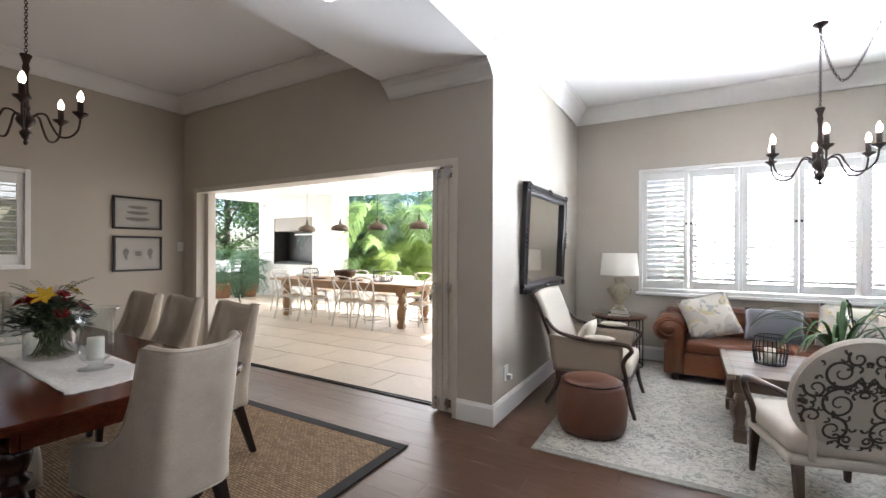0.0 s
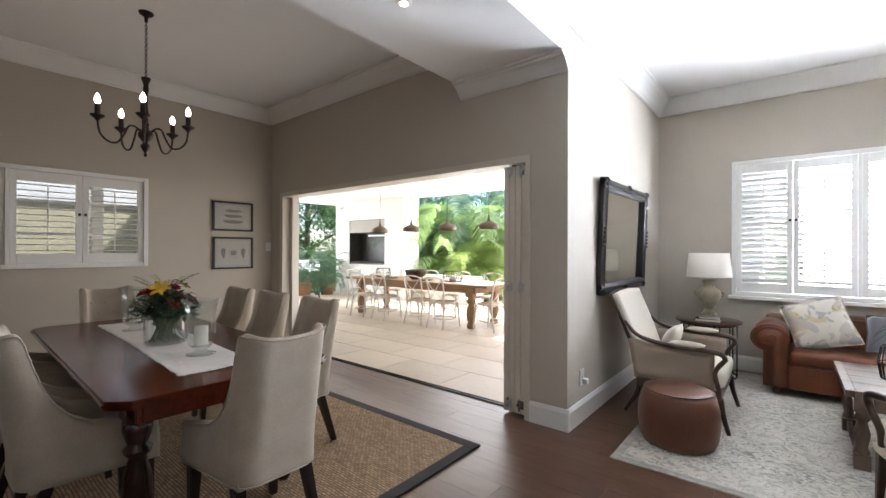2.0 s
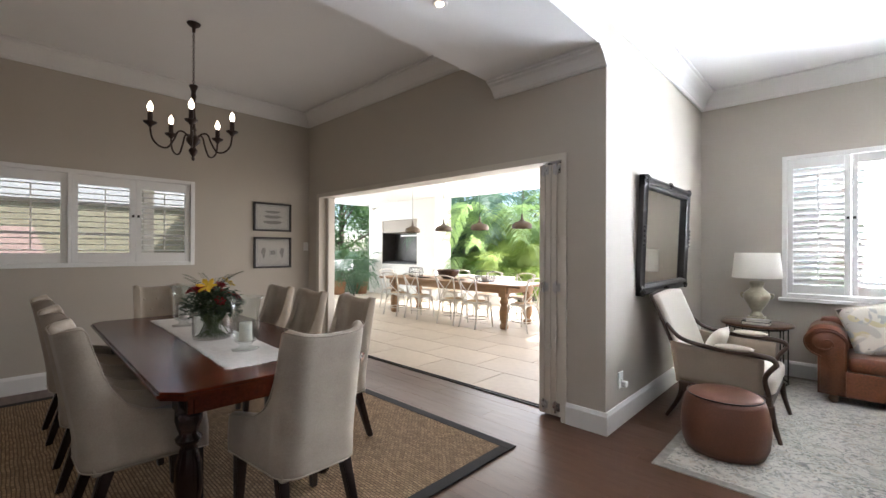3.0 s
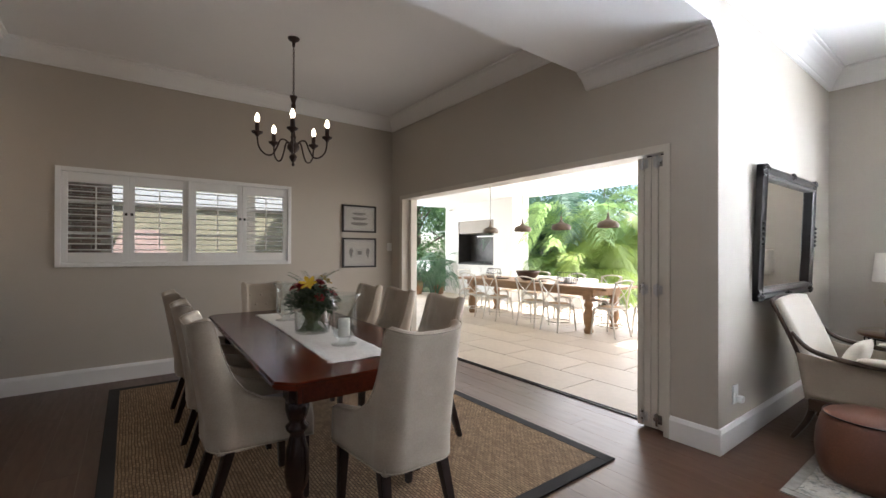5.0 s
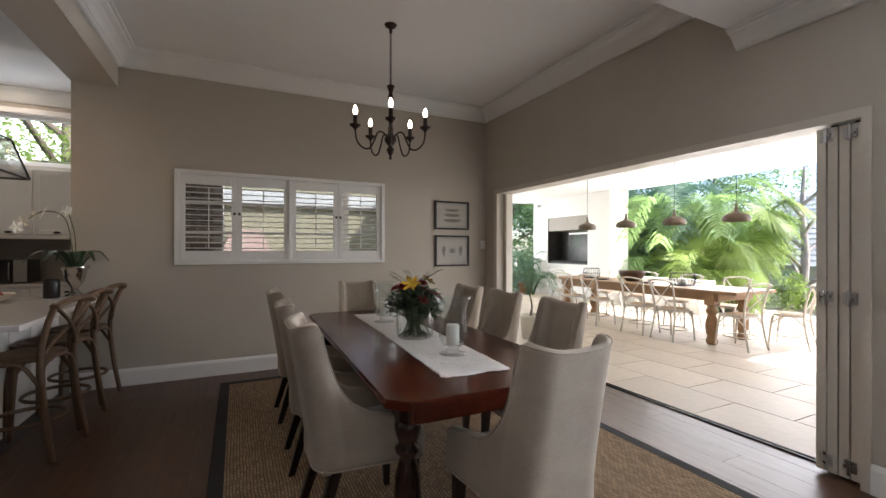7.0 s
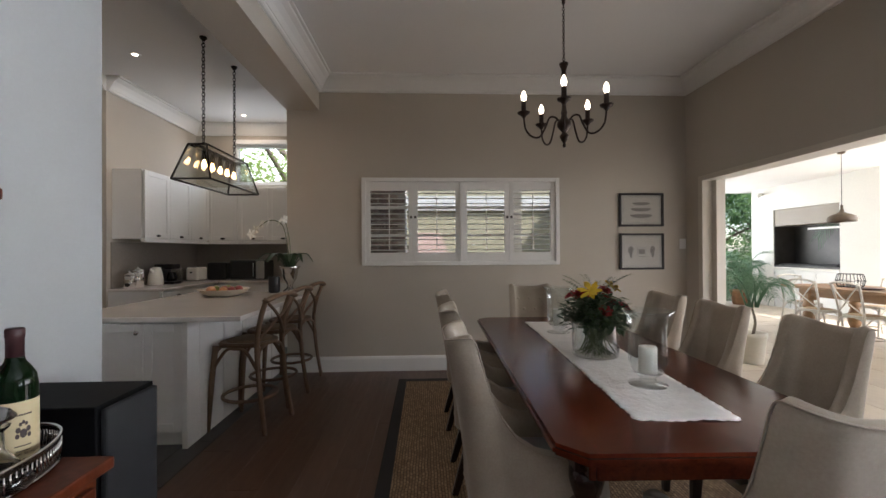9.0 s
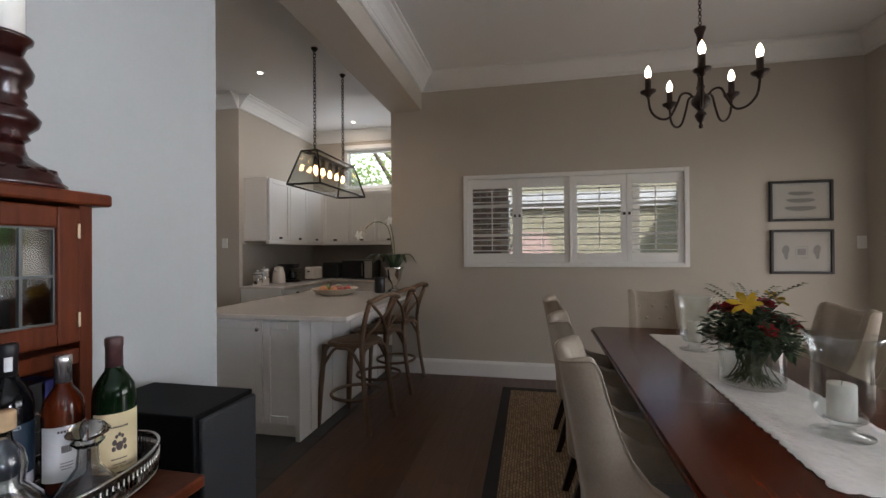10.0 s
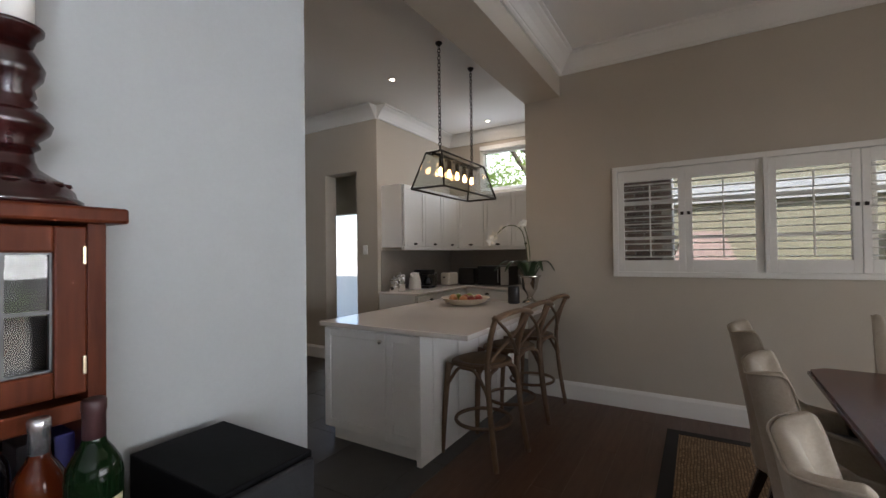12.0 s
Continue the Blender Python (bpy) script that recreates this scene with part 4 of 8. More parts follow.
def bloom(name, material, at, size, petals, cup, label):
    own = bmesh.new()
    for ring in range(3 if cup > 0.5 else 2):
        n = petals - ring
        for i in range(n):
            a = 2 * math.pi * (i + 0.5 * ring) / n
            e = cup * (0.5 + 0.35 * ring)
            dvec = Vector((math.cos(a) * math.cos(e), math.sin(a) * math.cos(e), math.sin(e)))
            side = Vector((-math.sin(a), math.cos(a), 0))
            L, W = size * (1 - 0.18 * ring), size * (0.42 if cup < 0.5 else 0.6)
            p = [Vector((0, 0, 0)), dvec * L * 0.55 + side * W / 2, dvec * L * 0.9 + side * W * 0.25 + Vector((0, 0, L * 0.06)), dvec * L - Vector((0, 0, L * 0.1)), dvec * L * 0.9 - side * W * 0.25 + Vector((0, 0, L * 0.06)), dvec * L * 0.55 - side * W / 2]
            own.faces.new([own.verts.new(q) for q in p]).smooth = True
    tilt = Vector((at[0], at[1], 0.12)).to_track_quat("Z", "Y").to_matrix().to_4x4()
    bmesh.ops.transform(own, matrix=Matrix.Translation(at) @ tilt, verts=own.verts)
    return part(name, own, material, vase, label)


bloom("lily", YELLOW, (0.10, -0.07, 0.375), 0.07, 6, 0.3, "open yellow lily")
bloom("lily", YELLOW, (-0.02, 0.11, 0.385), 0.055, 6, 0.3, "open yellow lily")
for k in range(13):
    a = k * 2.4
    R = 0.135 + 0.025 * math.sin(k * 3)
    e = 0.15 + 0.75 * ((k * 0.37) % 1)
    bloom("rose", RED, (R * math.cos(a) * math.cos(e), R * math.sin(a) * math.cos(e), 0.235 + 0.17 * math.sin(e)), 0.045, 7, 0.9, "deep red rose")

# ---------- kitchen ----------
CAB_WHITE = mat("white_cabinet_paint", (0.77, 0.76, 0.73), 0.38, vary=0.02, grain=40, bump=0.03)
QUARTZ = mat("pale_quartz_top", (0.72, 0.67, 0.62), 0.14, vary=0.03, grain=90, bump=0.0)
CHROME = mat("polished_chrome", (0.75, 0.74, 0.72), 0.08, 1.0, vary=0.02, bump=0)


def panel_door(parent, w, h, m, knob=None, name="door"):
    """A shaker door in the xz plane facing -y."""
    f, t = 0.06, 0.02
    bm = boxes((0, f, -t, 0, 0, h), (w - f, w, -t, 0, 0, h), (f, w - f, -t, 0, 0, f), (f, w - f, -t, 0, h - f, h), bevel=0.003)
    bm_box(f, w - f, -t + 0.009, 0, f, h - f, bm=bm)
    d = part(name, bm, CAB_WHITE, parent)
    d.matrix_local = m
    if knob == "cup":
        k = part("handle", lathe([(0, 0), (0.036, 0), (0.034, 0.01), (0.024, 0.018), (0, 0.02)], 20), METAL_DARK, d, "dark cup handle")
        k.matrix_local = pose(w / 2, -t, h - 0.05, 90)
        k.scale = (1, 0.42, 1)
    elif knob:
        k = part("knob", lathe([(0, 0), (0.008, 0), (0.007, 0.012), (0.015, 0.018), (0.017, 0.026), (0.010, 0.032), (0, 0.034)], 16), CHROME, d, "chrome knob")
        k.matrix_local = pose(knob[0], -t, knob[1], 90)
    return d


IY0, IY1 = -5.66, -4.74
isl = thing("kitchen_island", "white panelled kitchen island with a pale stone top", "kitchen island", Matrix.Translation((0, 0, 0)))
part("body", boxes((WX + 0.004, -2.62, IY0, IY1 - 0.04, 0.10, 0.88)), CAB_WHITE, isl)
part("plinth", boxes((WX + 0.004, -2.66, IY0 + 0.05, IY1 - 0.05, 0.0, 0.10)), CAB_WHITE, isl)
part("back_panel", boxes((WX + 0.004, -2.585, IY1 - 0.038, IY1, 0.0, 0.88), bevel=0.003), CAB_WHITE, isl)
panel_door(isl, 0.60, 0.76, Matrix.Translation((-2.62, IY0 + 0.005, 0.11)) @ pose(0, 0, 0, 0, 0, 90), (0.57, 0.70))
panel_door(isl, 0.265, 0.76, Matrix.Translation((-2.62, IY0 + 0.61, 0.11)) @ pose(0, 0, 0, 0, 0, 90), None)
topo = boxes((WX + 0.004, -2.57, IY0 - 0.02, -4.37, 0.885, 0.92), bevel=0.004)
tagged(part("countertop", topo, QUARTZ, isl), "pale polished quartz top")
for i in range(5):
    x = WX + 0.25 + i * 0.36
    part("board", boxes((x, x + 0.012, IY1, IY1 + 0.006, 0.02, 0.86), bevel=0.002), CAB_WHITE, isl)

UY = KY + 0.35
ux = KX - 0.08
for i in range(3):
    w = (ux - (KFAR + 0.35)) / 3
    cab = thing("wall_cabinet", "white shaker wall cabinet above the worktop", "cabinet", Matrix.Translation((ux - w * (i + 1), UY, 1.53)), group="kitchen wall cabinets")
    part("body", boxes((0, w, -0.345, -0.021, 0, 0.80)), CAB_WHITE, cab)
    d = panel_door(cab, w - 0.006, 0.78, Matrix.Translation((w - 0.003, -0.0, 0.01)) @ pose(0, 0, 0, 0, 0, 180), "cup")
    d.children[0].matrix_local = pose(w / 2, -0.02, 0.03, 90) @ Matrix.Diagonal((1, 0.42, 1, 1))
    part("pelmet", boxes((0, w, -0.03, 0.015, -0.04, 0.0), bevel=0.006), CAB_WHITE, cab)
for i in range(3):
    w = 0.44
    cab = thing("wall_cabinet", "white shaker wall cabinet on the far kitchen wall", "cabinet", Matrix.Translation((KFAR + 0.35, UY + w * i, 1.53)), group="kitchen wall cabinets")
    part("body", boxes((-0.345, -0.021, 0.0, w, 0, 0.80)), CAB_WHITE, cab)
    d = panel_door(cab, w - 0.006, 0.78, Matrix.Translation((-0.0, 0.003, 0.01)) @ pose(0, 0, 0, 0, 0, 90), "cup")
    d.children[0].matrix_local = pose(w / 2, -0.02, 0.03, 90) @ Matrix.Diagonal((1, 0.42, 1, 1))
    part("pelmet", boxes((-0.03, 0.015, 0, w, -0.04, 0.0), bevel=0.006), CAB_WHITE, cab)
CZ = 0.96
for i in range(2):
    w = (KX - 0.02 - (KFAR + 0.6)) / 2
    cab = thing("base_cabinet", "white base cabinet with dark cup handles", "cabinet", Matrix.Translation((KX - 0.02 - w * (i + 1), KY + 0.58, 0)), group="kitchen base cabinets")
    part("body", boxes((0, w, -0.575, -0.021, 0, CZ - 0.03)), CAB_WHITE, cab)
    panel_door(cab, w - 0.006, 0.2, Matrix.Translation((w - 0.003, 0, CZ - 0.25)) @ pose(0, 0, 0, 0, 0, 180), "cup", "drawer")
    panel_door(cab, w - 0.006, 0.6, Matrix.Translation((w - 0.003, 0, 0.1)) @ pose(0, 0, 0, 0, 0, 180), "cup")
for i in range(2):
    w = 0.68
    cab = thing("base_cabinet", "white base cabinet on the far kitchen wall", "cabinet", Matrix.Translation((KFAR + 0.58, KY + 0.6 + w * i, 0)), group="kitchen base cabinets")
    part("body", boxes((-0.575, -0.021, 0, w, 0, CZ - 0.03)), CAB_WHITE, cab)
    panel_door(cab, w - 0.006, 0.2, Matrix.Translation((0, 0.003, CZ - 0.25)) @ pose(0, 0, 0, 0, 0, 90), "cup", "drawer")
bm = boxes((KFAR + 0.003, KX - 0.01, KY + 0.003, KY + 0.62, CZ - 0.03, CZ), bevel=0.004)
bm_box(KFAR + 0.003, KFAR + 0.62, KY + 0.62, -4.66, CZ - 0.03, CZ, bm=bm)
tagged(part("kitchen_worktop", bm, QUARTZ), "pale stone kitchen worktop along two walls", "worktop")
TILE_GREY = mat("grey_splashback", (0.30, 0.27, 0.235), 0.35, vary=0.08)
structure("splashback", boxes((KFAR + 0.002, KX - 0.06, KY + 0.002, KY + 0.012, CZ, 1.49), (KFAR + 0.002, KFAR + 0.012, KY + 0.012, -4.66, CZ, 1.49)), TILE_GREY, "grey glazed splashback behind the worktop", "splashback")

# worktop things
BLACK_PL = mat("black_plastic", (0.015, 0.015, 0.016), 0.3, vary=0.1)
CREAM_EN = mat("cream_enamel", (0.72, 0.69, 0.62), 0.25, vary=0.03)
GLASS_DARK = mat("dark_oven_glass", (0.012, 0.012, 0.013), 0.06, vary=0.02, bump=0)
for k, (x, r, h) in enumerate(((-4.515, 0.055, 0.15), (-4.65, 0.065, 0.19))):
    can = thing("canister", "polished steel storage canister with a domed lid", "canister", Matrix.Translation((x, KY + 0.2, CZ)), group="steel canisters on the worktop")
    part("body", lathe([(0, 0), (r, 0.001), (r, h), (0, h)], 24), CHROME, can)
    part("lid", lathe([(r + 0.003, h), (r + 0.003, h + 0.015), (r * 0.6, h + 0.03), (0.01, h + 0.034), (0.012, h + 0.05), (0, h + 0.055)], 24), CHROME, can)
ket = thing("kettle", "cream jug kettle on the worktop", "kettle", Matrix.Translation((-4.98, KY + 0.2, CZ)))
part("body", lathe([(0, 0), (0.085, 0.0), (0.088, 0.02), (0.08, 0.12), (0.06, 0.2), (0.055, 0.22), (0, 0.235)], 24), CREAM_EN, ket)
part("spout", tube([(0.05, 0, 0.17), (0.085, 0, 0.2), (0.095, 0, 0.215)], [0.025, 0.016, 0.01], 8), CREAM_EN, ket)
part("handle", tube([(-0.05, 0, 0.21), (-0.11, 0, 0.21), (-0.125, 0, 0.13), (-0.08, 0, 0.05)], 0.011, 8), BLACK_PL, ket)
part("lid_knob", lathe([(0, 0.23), (0.012, 0.232), (0.015, 0.25), (0, 0.262)], 12), BLACK_PL, ket)
cof = thing("coffee_machine", "black filter coffee machine on the worktop", "coffee machine", Matrix.Translation((-5.22, KY + 0.2, CZ)))
part("base", bm_box(-0.09, 0.09, -0.11, 0.13, 0, 0.035, bevel=0.012), BLACK_PL, cof)
part("tower", bm_box(-0.09, 0.09, -0.11, 0.0, 0.035, 0.26, bevel=0.015), BLACK_PL, cof)
part("head", bm_box(-0.088, 0.088, 0.001, 0.12, 0.19, 0.26, bevel=0.015), BLACK_PL, cof)
part("jug", lathe([(0, 0.037), (0.055, 0.038), (0.062, 0.08), (0.045, 0.14), (0.047, 0.15)], 20, None, Matrix.Translation((0, 0.06, 0))), GLASS_DARK, cof)
jar = thing("storage_jar", "glass storage jar with a lid on the worktop", "jar", Matrix.Translation((-5.45, KY + 0.2, CZ)))
part("glass", lathe([(0, 0), (0.06, 0.001), (0.062, 0.17), (0.05, 0.18), (0.046, 0.18), (0.058, 0.165), (0.056, 0.006), (0, 0.006)], 24), CLEAR, jar)
part("lid", lathe([(0, 0.181), (0.055, 0.181), (0.055, 0.2), (0.012, 0.21), (0.014, 0.225), (0, 0.23)], 20), STEEL, jar)
tst = thing("toaster", "white rounded toaster on the worktop", "toaster", Matrix.Translation((-5.74, KY + 0.3, CZ)))
part("body", bm_box(-0.14, 0.14, -0.08, 0.08, 0.01, 0.2, bevel=0.03, seg=4), CREAM_EN, tst)
part("slot", boxes((-0.11, 0.11, -0.035, -0.012, 0.198, 0.202), (-0.11, 0.11, 0.012, 0.035, 0.198, 0.202)), BLACK_PL, tst)
part("lever", bm_box(0.14, 0.16, -0.015, 0.015, 0.12, 0.14, bevel=0.004), BLACK_PL, tst)
mic = thing("microwave_oven", "black microwave oven on the far worktop", "microwave", Matrix.Translation((KFAR + 0.05, -5.95, CZ)))
part("body", bm_box(0, 0.36, 0, 0.50, 0.01, 0.29, bevel=0.008), BLACK_PL, mic)
part("door", bm_box(0.361, 0.376, 0.005, 0.37, 0.02, 0.28, bevel=0.004), GLASS_DARK, mic)
part("handle", tube([(0.395, 0.345, 0.05), (0.40, 0.345, 0.15), (0.395, 0.345, 0.25)], 0.006, 8), STEEL, mic)
part("control_panel", bm_box(0.361, 0.374, 0.375, 0.495, 0.02, 0.28, bevel=0.003), STEEL, mic)
bm = bm_box(0, 0.2, 0, 0.28, 0, 0.26, bevel=0.03, seg=3)
bmesh.ops.translate(bm, verts=bm.verts, vec=(KFAR + 0.15, -6.32, CZ))
tagged(part("bread_bin", bm, BLACK_PL), "black rounded bread bin on the worktop", "bread bin")

# fruit bowl, orchid, black mug on the island
WOVEN = mat("pale_woven_bowl", (0.70, 0.61, 0.48), 0.8, vary=0.12, grain=60, bump=0.5)
bowl = thing("fruit_bowl", "shallow pale woven bowl of fruit on the island", "bowl", Matrix.Translation((-4.02, -5.16, 0.92)) @ Matrix.Diagonal((1.22, 1.22, 1.25, 1)))
part("bowl", lathe([(0, 0), (0.10, 0.001), (0.16, 0.02), (0.20, 0.055), (0.205, 0.058), (0.195, 0.056), (0.155, 0.028), (0, 0.012)], 32), WOVEN, bowl)
FRUIT = [mat("red_apple_skin", (0.35, 0.06, 0.04), 0.35, vary=0.2), mat("green_apple_skin", (0.25, 0.30, 0.06), 0.35, vary=0.15), mat("peach_skin", (0.62, 0.28, 0.12), 0.5, vary=0.15)]
for k in range(9):
    a = k * 2.4
    r = 0.11 if k else 0
    fr = part("fruit", lathe([(0, -0.03), (0.02, -0.033), (0.034, -0.012), (0.035, 0.01), (0.02, 0.03), (0.004, 0.026), (0, 0.022)], 14), FRUIT[k % 3], bowl)
    fr.matrix_local = pose(r * math.cos(a), r * math.sin(a), 0.047, 20 * math.sin(k), 15, 0)
SILVER = mat("mercury_silver", (0.62, 0.60, 0.57), 0.12, 1.0, vary=0.12, grain=30)
orc = thing("potted_orchid", "white orchid in a silver urn on the island", "plant", Matrix.Translation((-4.36, -4.60, 0.92)) @ Matrix.Diagonal((1.25, 1.25, 1.5, 1)))
part("urn", lathe([(0, 0), (0.06, 0.001), (0.06, 0.014), (0.03, 0.03), (0.022, 0.05), (0.035, 0.07), (0.06, 0.1), (0.068, 0.14), (0.075, 0.17), (0.095, 0.19), (0.09, 0.192), (0.06, 0.16), (0, 0.15)], 28), SILVER, orc)
PETAL_W = mat("white_orchid_petal", (0.80, 0.78, 0.70), 0.6, vary=0.05)
bm = bmesh.new()
for k in range(10):
    a = 2 * math.pi * k / 10 + 0.3
    L = 0.22 + 0.06 * math.sin(k * 5)
    c, s_ = math.cos(a), math.sin(a)
    pts = [Vector((0.03 * c, 0.03 * s_, 0.17)), Vector((L * 0.45 * c, L * 0.45 * s_, 0.27)), Vector((L * 0.8 * c, L * 0.8 * s_, 0.28)), Vector((L * 1.1 * c, L * 1.1 * s_, 0.22))]
    P = smooth_path(pts, 4)
    side = Vector((-s_, c, 0))
    prev = None
    for i, p in enumerate(P):
        w = 0.026 * math.sin(math.pi * min(1, (i + 0.7) / len(P))) + 0.002
        row = [bm.verts.new(p + side * w + Vector((0, 0, 0.006))), bm.verts.new(p), bm.verts.new(p - side * w + Vector((0, 0, 0.006)))]
        if prev:
            bm.faces.new((prev[0], prev[1], row[1], row[0])), bm.faces.new((prev[1], prev[2], row[2], row[1]))
        prev = row
part("leaves", bm, GREEN, orc)
st1 = [(0, 0, 0.16), (0.01, -0.02, 0.36), (0.02, -0.06, 0.5), (0.06, -0.16, 0.53), (0.10, -0.26, 0.46)]
st2 = [(0.01, 0.01, 0.16), (0.0, 0.0, 0.38), (0.02, -0.03, 0.52)]
part("stem", tube(st1, 0.0035, 6), STEM, orc)
part("stem", tube(st2, 0.0035, 6), STEM, orc)
for k, p in enumerate([(0.06, -0.16, 0.52), (0.08, -0.21, 0.50), (0.10, -0.26, 0.46), (0.11, -0.29, 0.43), (0.02, -0.04, 0.54), (0.03, -0.08, 0.53)]):
    own = bmesh.new()
    for i in range(5):
        a = 2 * math.pi * i / 5
        for q in (0,):
            c, s_ = math.cos(a), math.sin(a)
            ring = [(0, 0, 0), (0.022 * c - 0.016 * s_, 0.022 * s_ + 0.016 * c, 0.008), (0.042 * c, 0.042 * s_, 0.002), (0.022 * c + 0.016 * s_, 0.022 * s_ - 0.016 * c, 0.008)]
            own.faces.new([own.verts.new(v) for v in ring])
    bmesh.ops.transform(own, matrix=Matrix.Translation(p) @ pose(0, 0, 0, 60 + 12 * k, 30, 40 * k), verts=own.verts)
    part("flower", own, PETAL_W, orc)
holder = thing("utensil_pot", "black ribbed pot on the island", "pot", Matrix.Translation((-4.30, -4.75, 0.92)) @ Matrix.Diagonal((1.1, 1.1, 1.2, 1)))
part("pot", lathe([(0, 0), (0.05, 0.001), (0.055, 0.01), (0.055, 0.13), (0.05, 0.14), (0.046, 0.138), (0.046, 0.02), (0, 0.02)], 24), BLACK_PL, holder)
part("rim", lathe([(0.046, 0.138), (0.056, 0.136), (0.056, 0.146), (0.047, 0.146), (0.046, 0.138)], 24), BLACK_PL, holder)

# lantern pendant over the island
lan = thing("lantern_pendant", "black metal and glass trapezoid lantern with filament bulbs", "pendant lamp", Matrix.Translation((-3.54, -4.97, 0)))
LB, LT, LZ0, LZ1, W0, W1 = 0.49, 0.39, 1.965, 2.27, 0.155, 0.075
corn = {}
for sx in (-1, 1):
    for sy in (-1, 1):
        corn[sx, sy, 0] = Vector((sx * LB, sy * W0, LZ0))
        corn[sx, sy, 1] = Vector((sx * LT, sy * W1, LZ1))
bm = bmesh.new()
for k in (0, 1):
    for a, c in (((-1, -1), (1, -1)), ((1, -1), (1, 1)), ((1, 1), (-1, 1)), ((-1, 1), (-1, -1))):
        tube([corn[(*a, k)], corn[(*c, k)]], 0.009, 4, bm, n=1)
for a in ((-1, -1), (1, -1), (1, 1), (-1, 1)):
    tube([corn[(*a, 0)], corn[(*a, 1)]], 0.009, 4, bm, n=1)
part("frame", bm, METAL_DARK, lan)
bm = bmesh.new()
for a, c in (((-1, -1), (1, -1)), ((1, -1), (1, 1)), ((1, 1), (-1, 1)), ((-1, 1), (-1, -1))):
    bm.faces.new([bm.verts.new(p) for p in (corn[(*a, 0)], corn[(*c, 0)], corn[(*c, 1)], corn[(*a, 1)])])
bmesh.ops.recalc_face_normals(bm, faces=bm.faces[:])
bmesh.ops.solidify(bm, geom=bm.faces[:], thickness=0.003)
part("glass_panel", bm, CLEAR, lan).visible_shadow = False
part("lamp_bar", boxes((-LT, LT, -0.02, 0.02, LZ1 - 0.03, LZ1 - 0.008)), METAL_DARK, lan)
FIL = mat("glowing_filament_bulb", (1.0, 0.55, 0.2), 0.3, emit=9.0, bump=0)
for i in range(5):
    x = -0.28 + 0.14 * i
    sk = part("socket", lathe([(0, LZ1 - 0.03), (0.018, LZ1 - 0.03), (0.02, LZ1 - 0.11), (0, LZ1 - 0.11)], 12, None, Matrix.Translation((x, 0, 0))), METAL_DARK, lan)
    part("bulb", lathe([(0.008, LZ1 - 0.11), (0.012, LZ1 - 0.125), (0.02, LZ1 - 0.15), (0.017, LZ1 - 0.172), (0, LZ1 - 0.182)], 14, None, Matrix.Translation((x, 0, 0))), FIL, sk, "glowing filament bulb")
for x in (-0.29, 0.29):
    bm = bmesh.new()
    chain([(x, 0, 3.2), (x, 0, 2.7), (x, 0, LZ1)], bm, link=0.042, wire=0.0038)
    part("chain", bm, METAL_DARK, lan)
    part("ceiling_hook", lathe([(0, 3.175), (0.012, 3.178), (0.03, 3.2), (0.03, 3.209), (0, 3.209)], 16, None, Matrix.Translation((x, 0, 0))), METAL_DARK, lan)


# cross-back chairs and stools
WOOD_OAK = mat("weathered_oak", (0.165, 0.095, 0.05), 0.6, vary=0.2, grain=16, bump=0.25, stretch=(5, 5, 1))
RUSH = mat("woven_rush", (0.17, 0.105, 0.055), 0.85, vary=0.2, grain=90, bump=0.6)
WHITE_WASH = mat("white_washed_wood", (0.68, 0.63, 0.55), 0.6, vary=0.12, grain=20, bump=0.2)


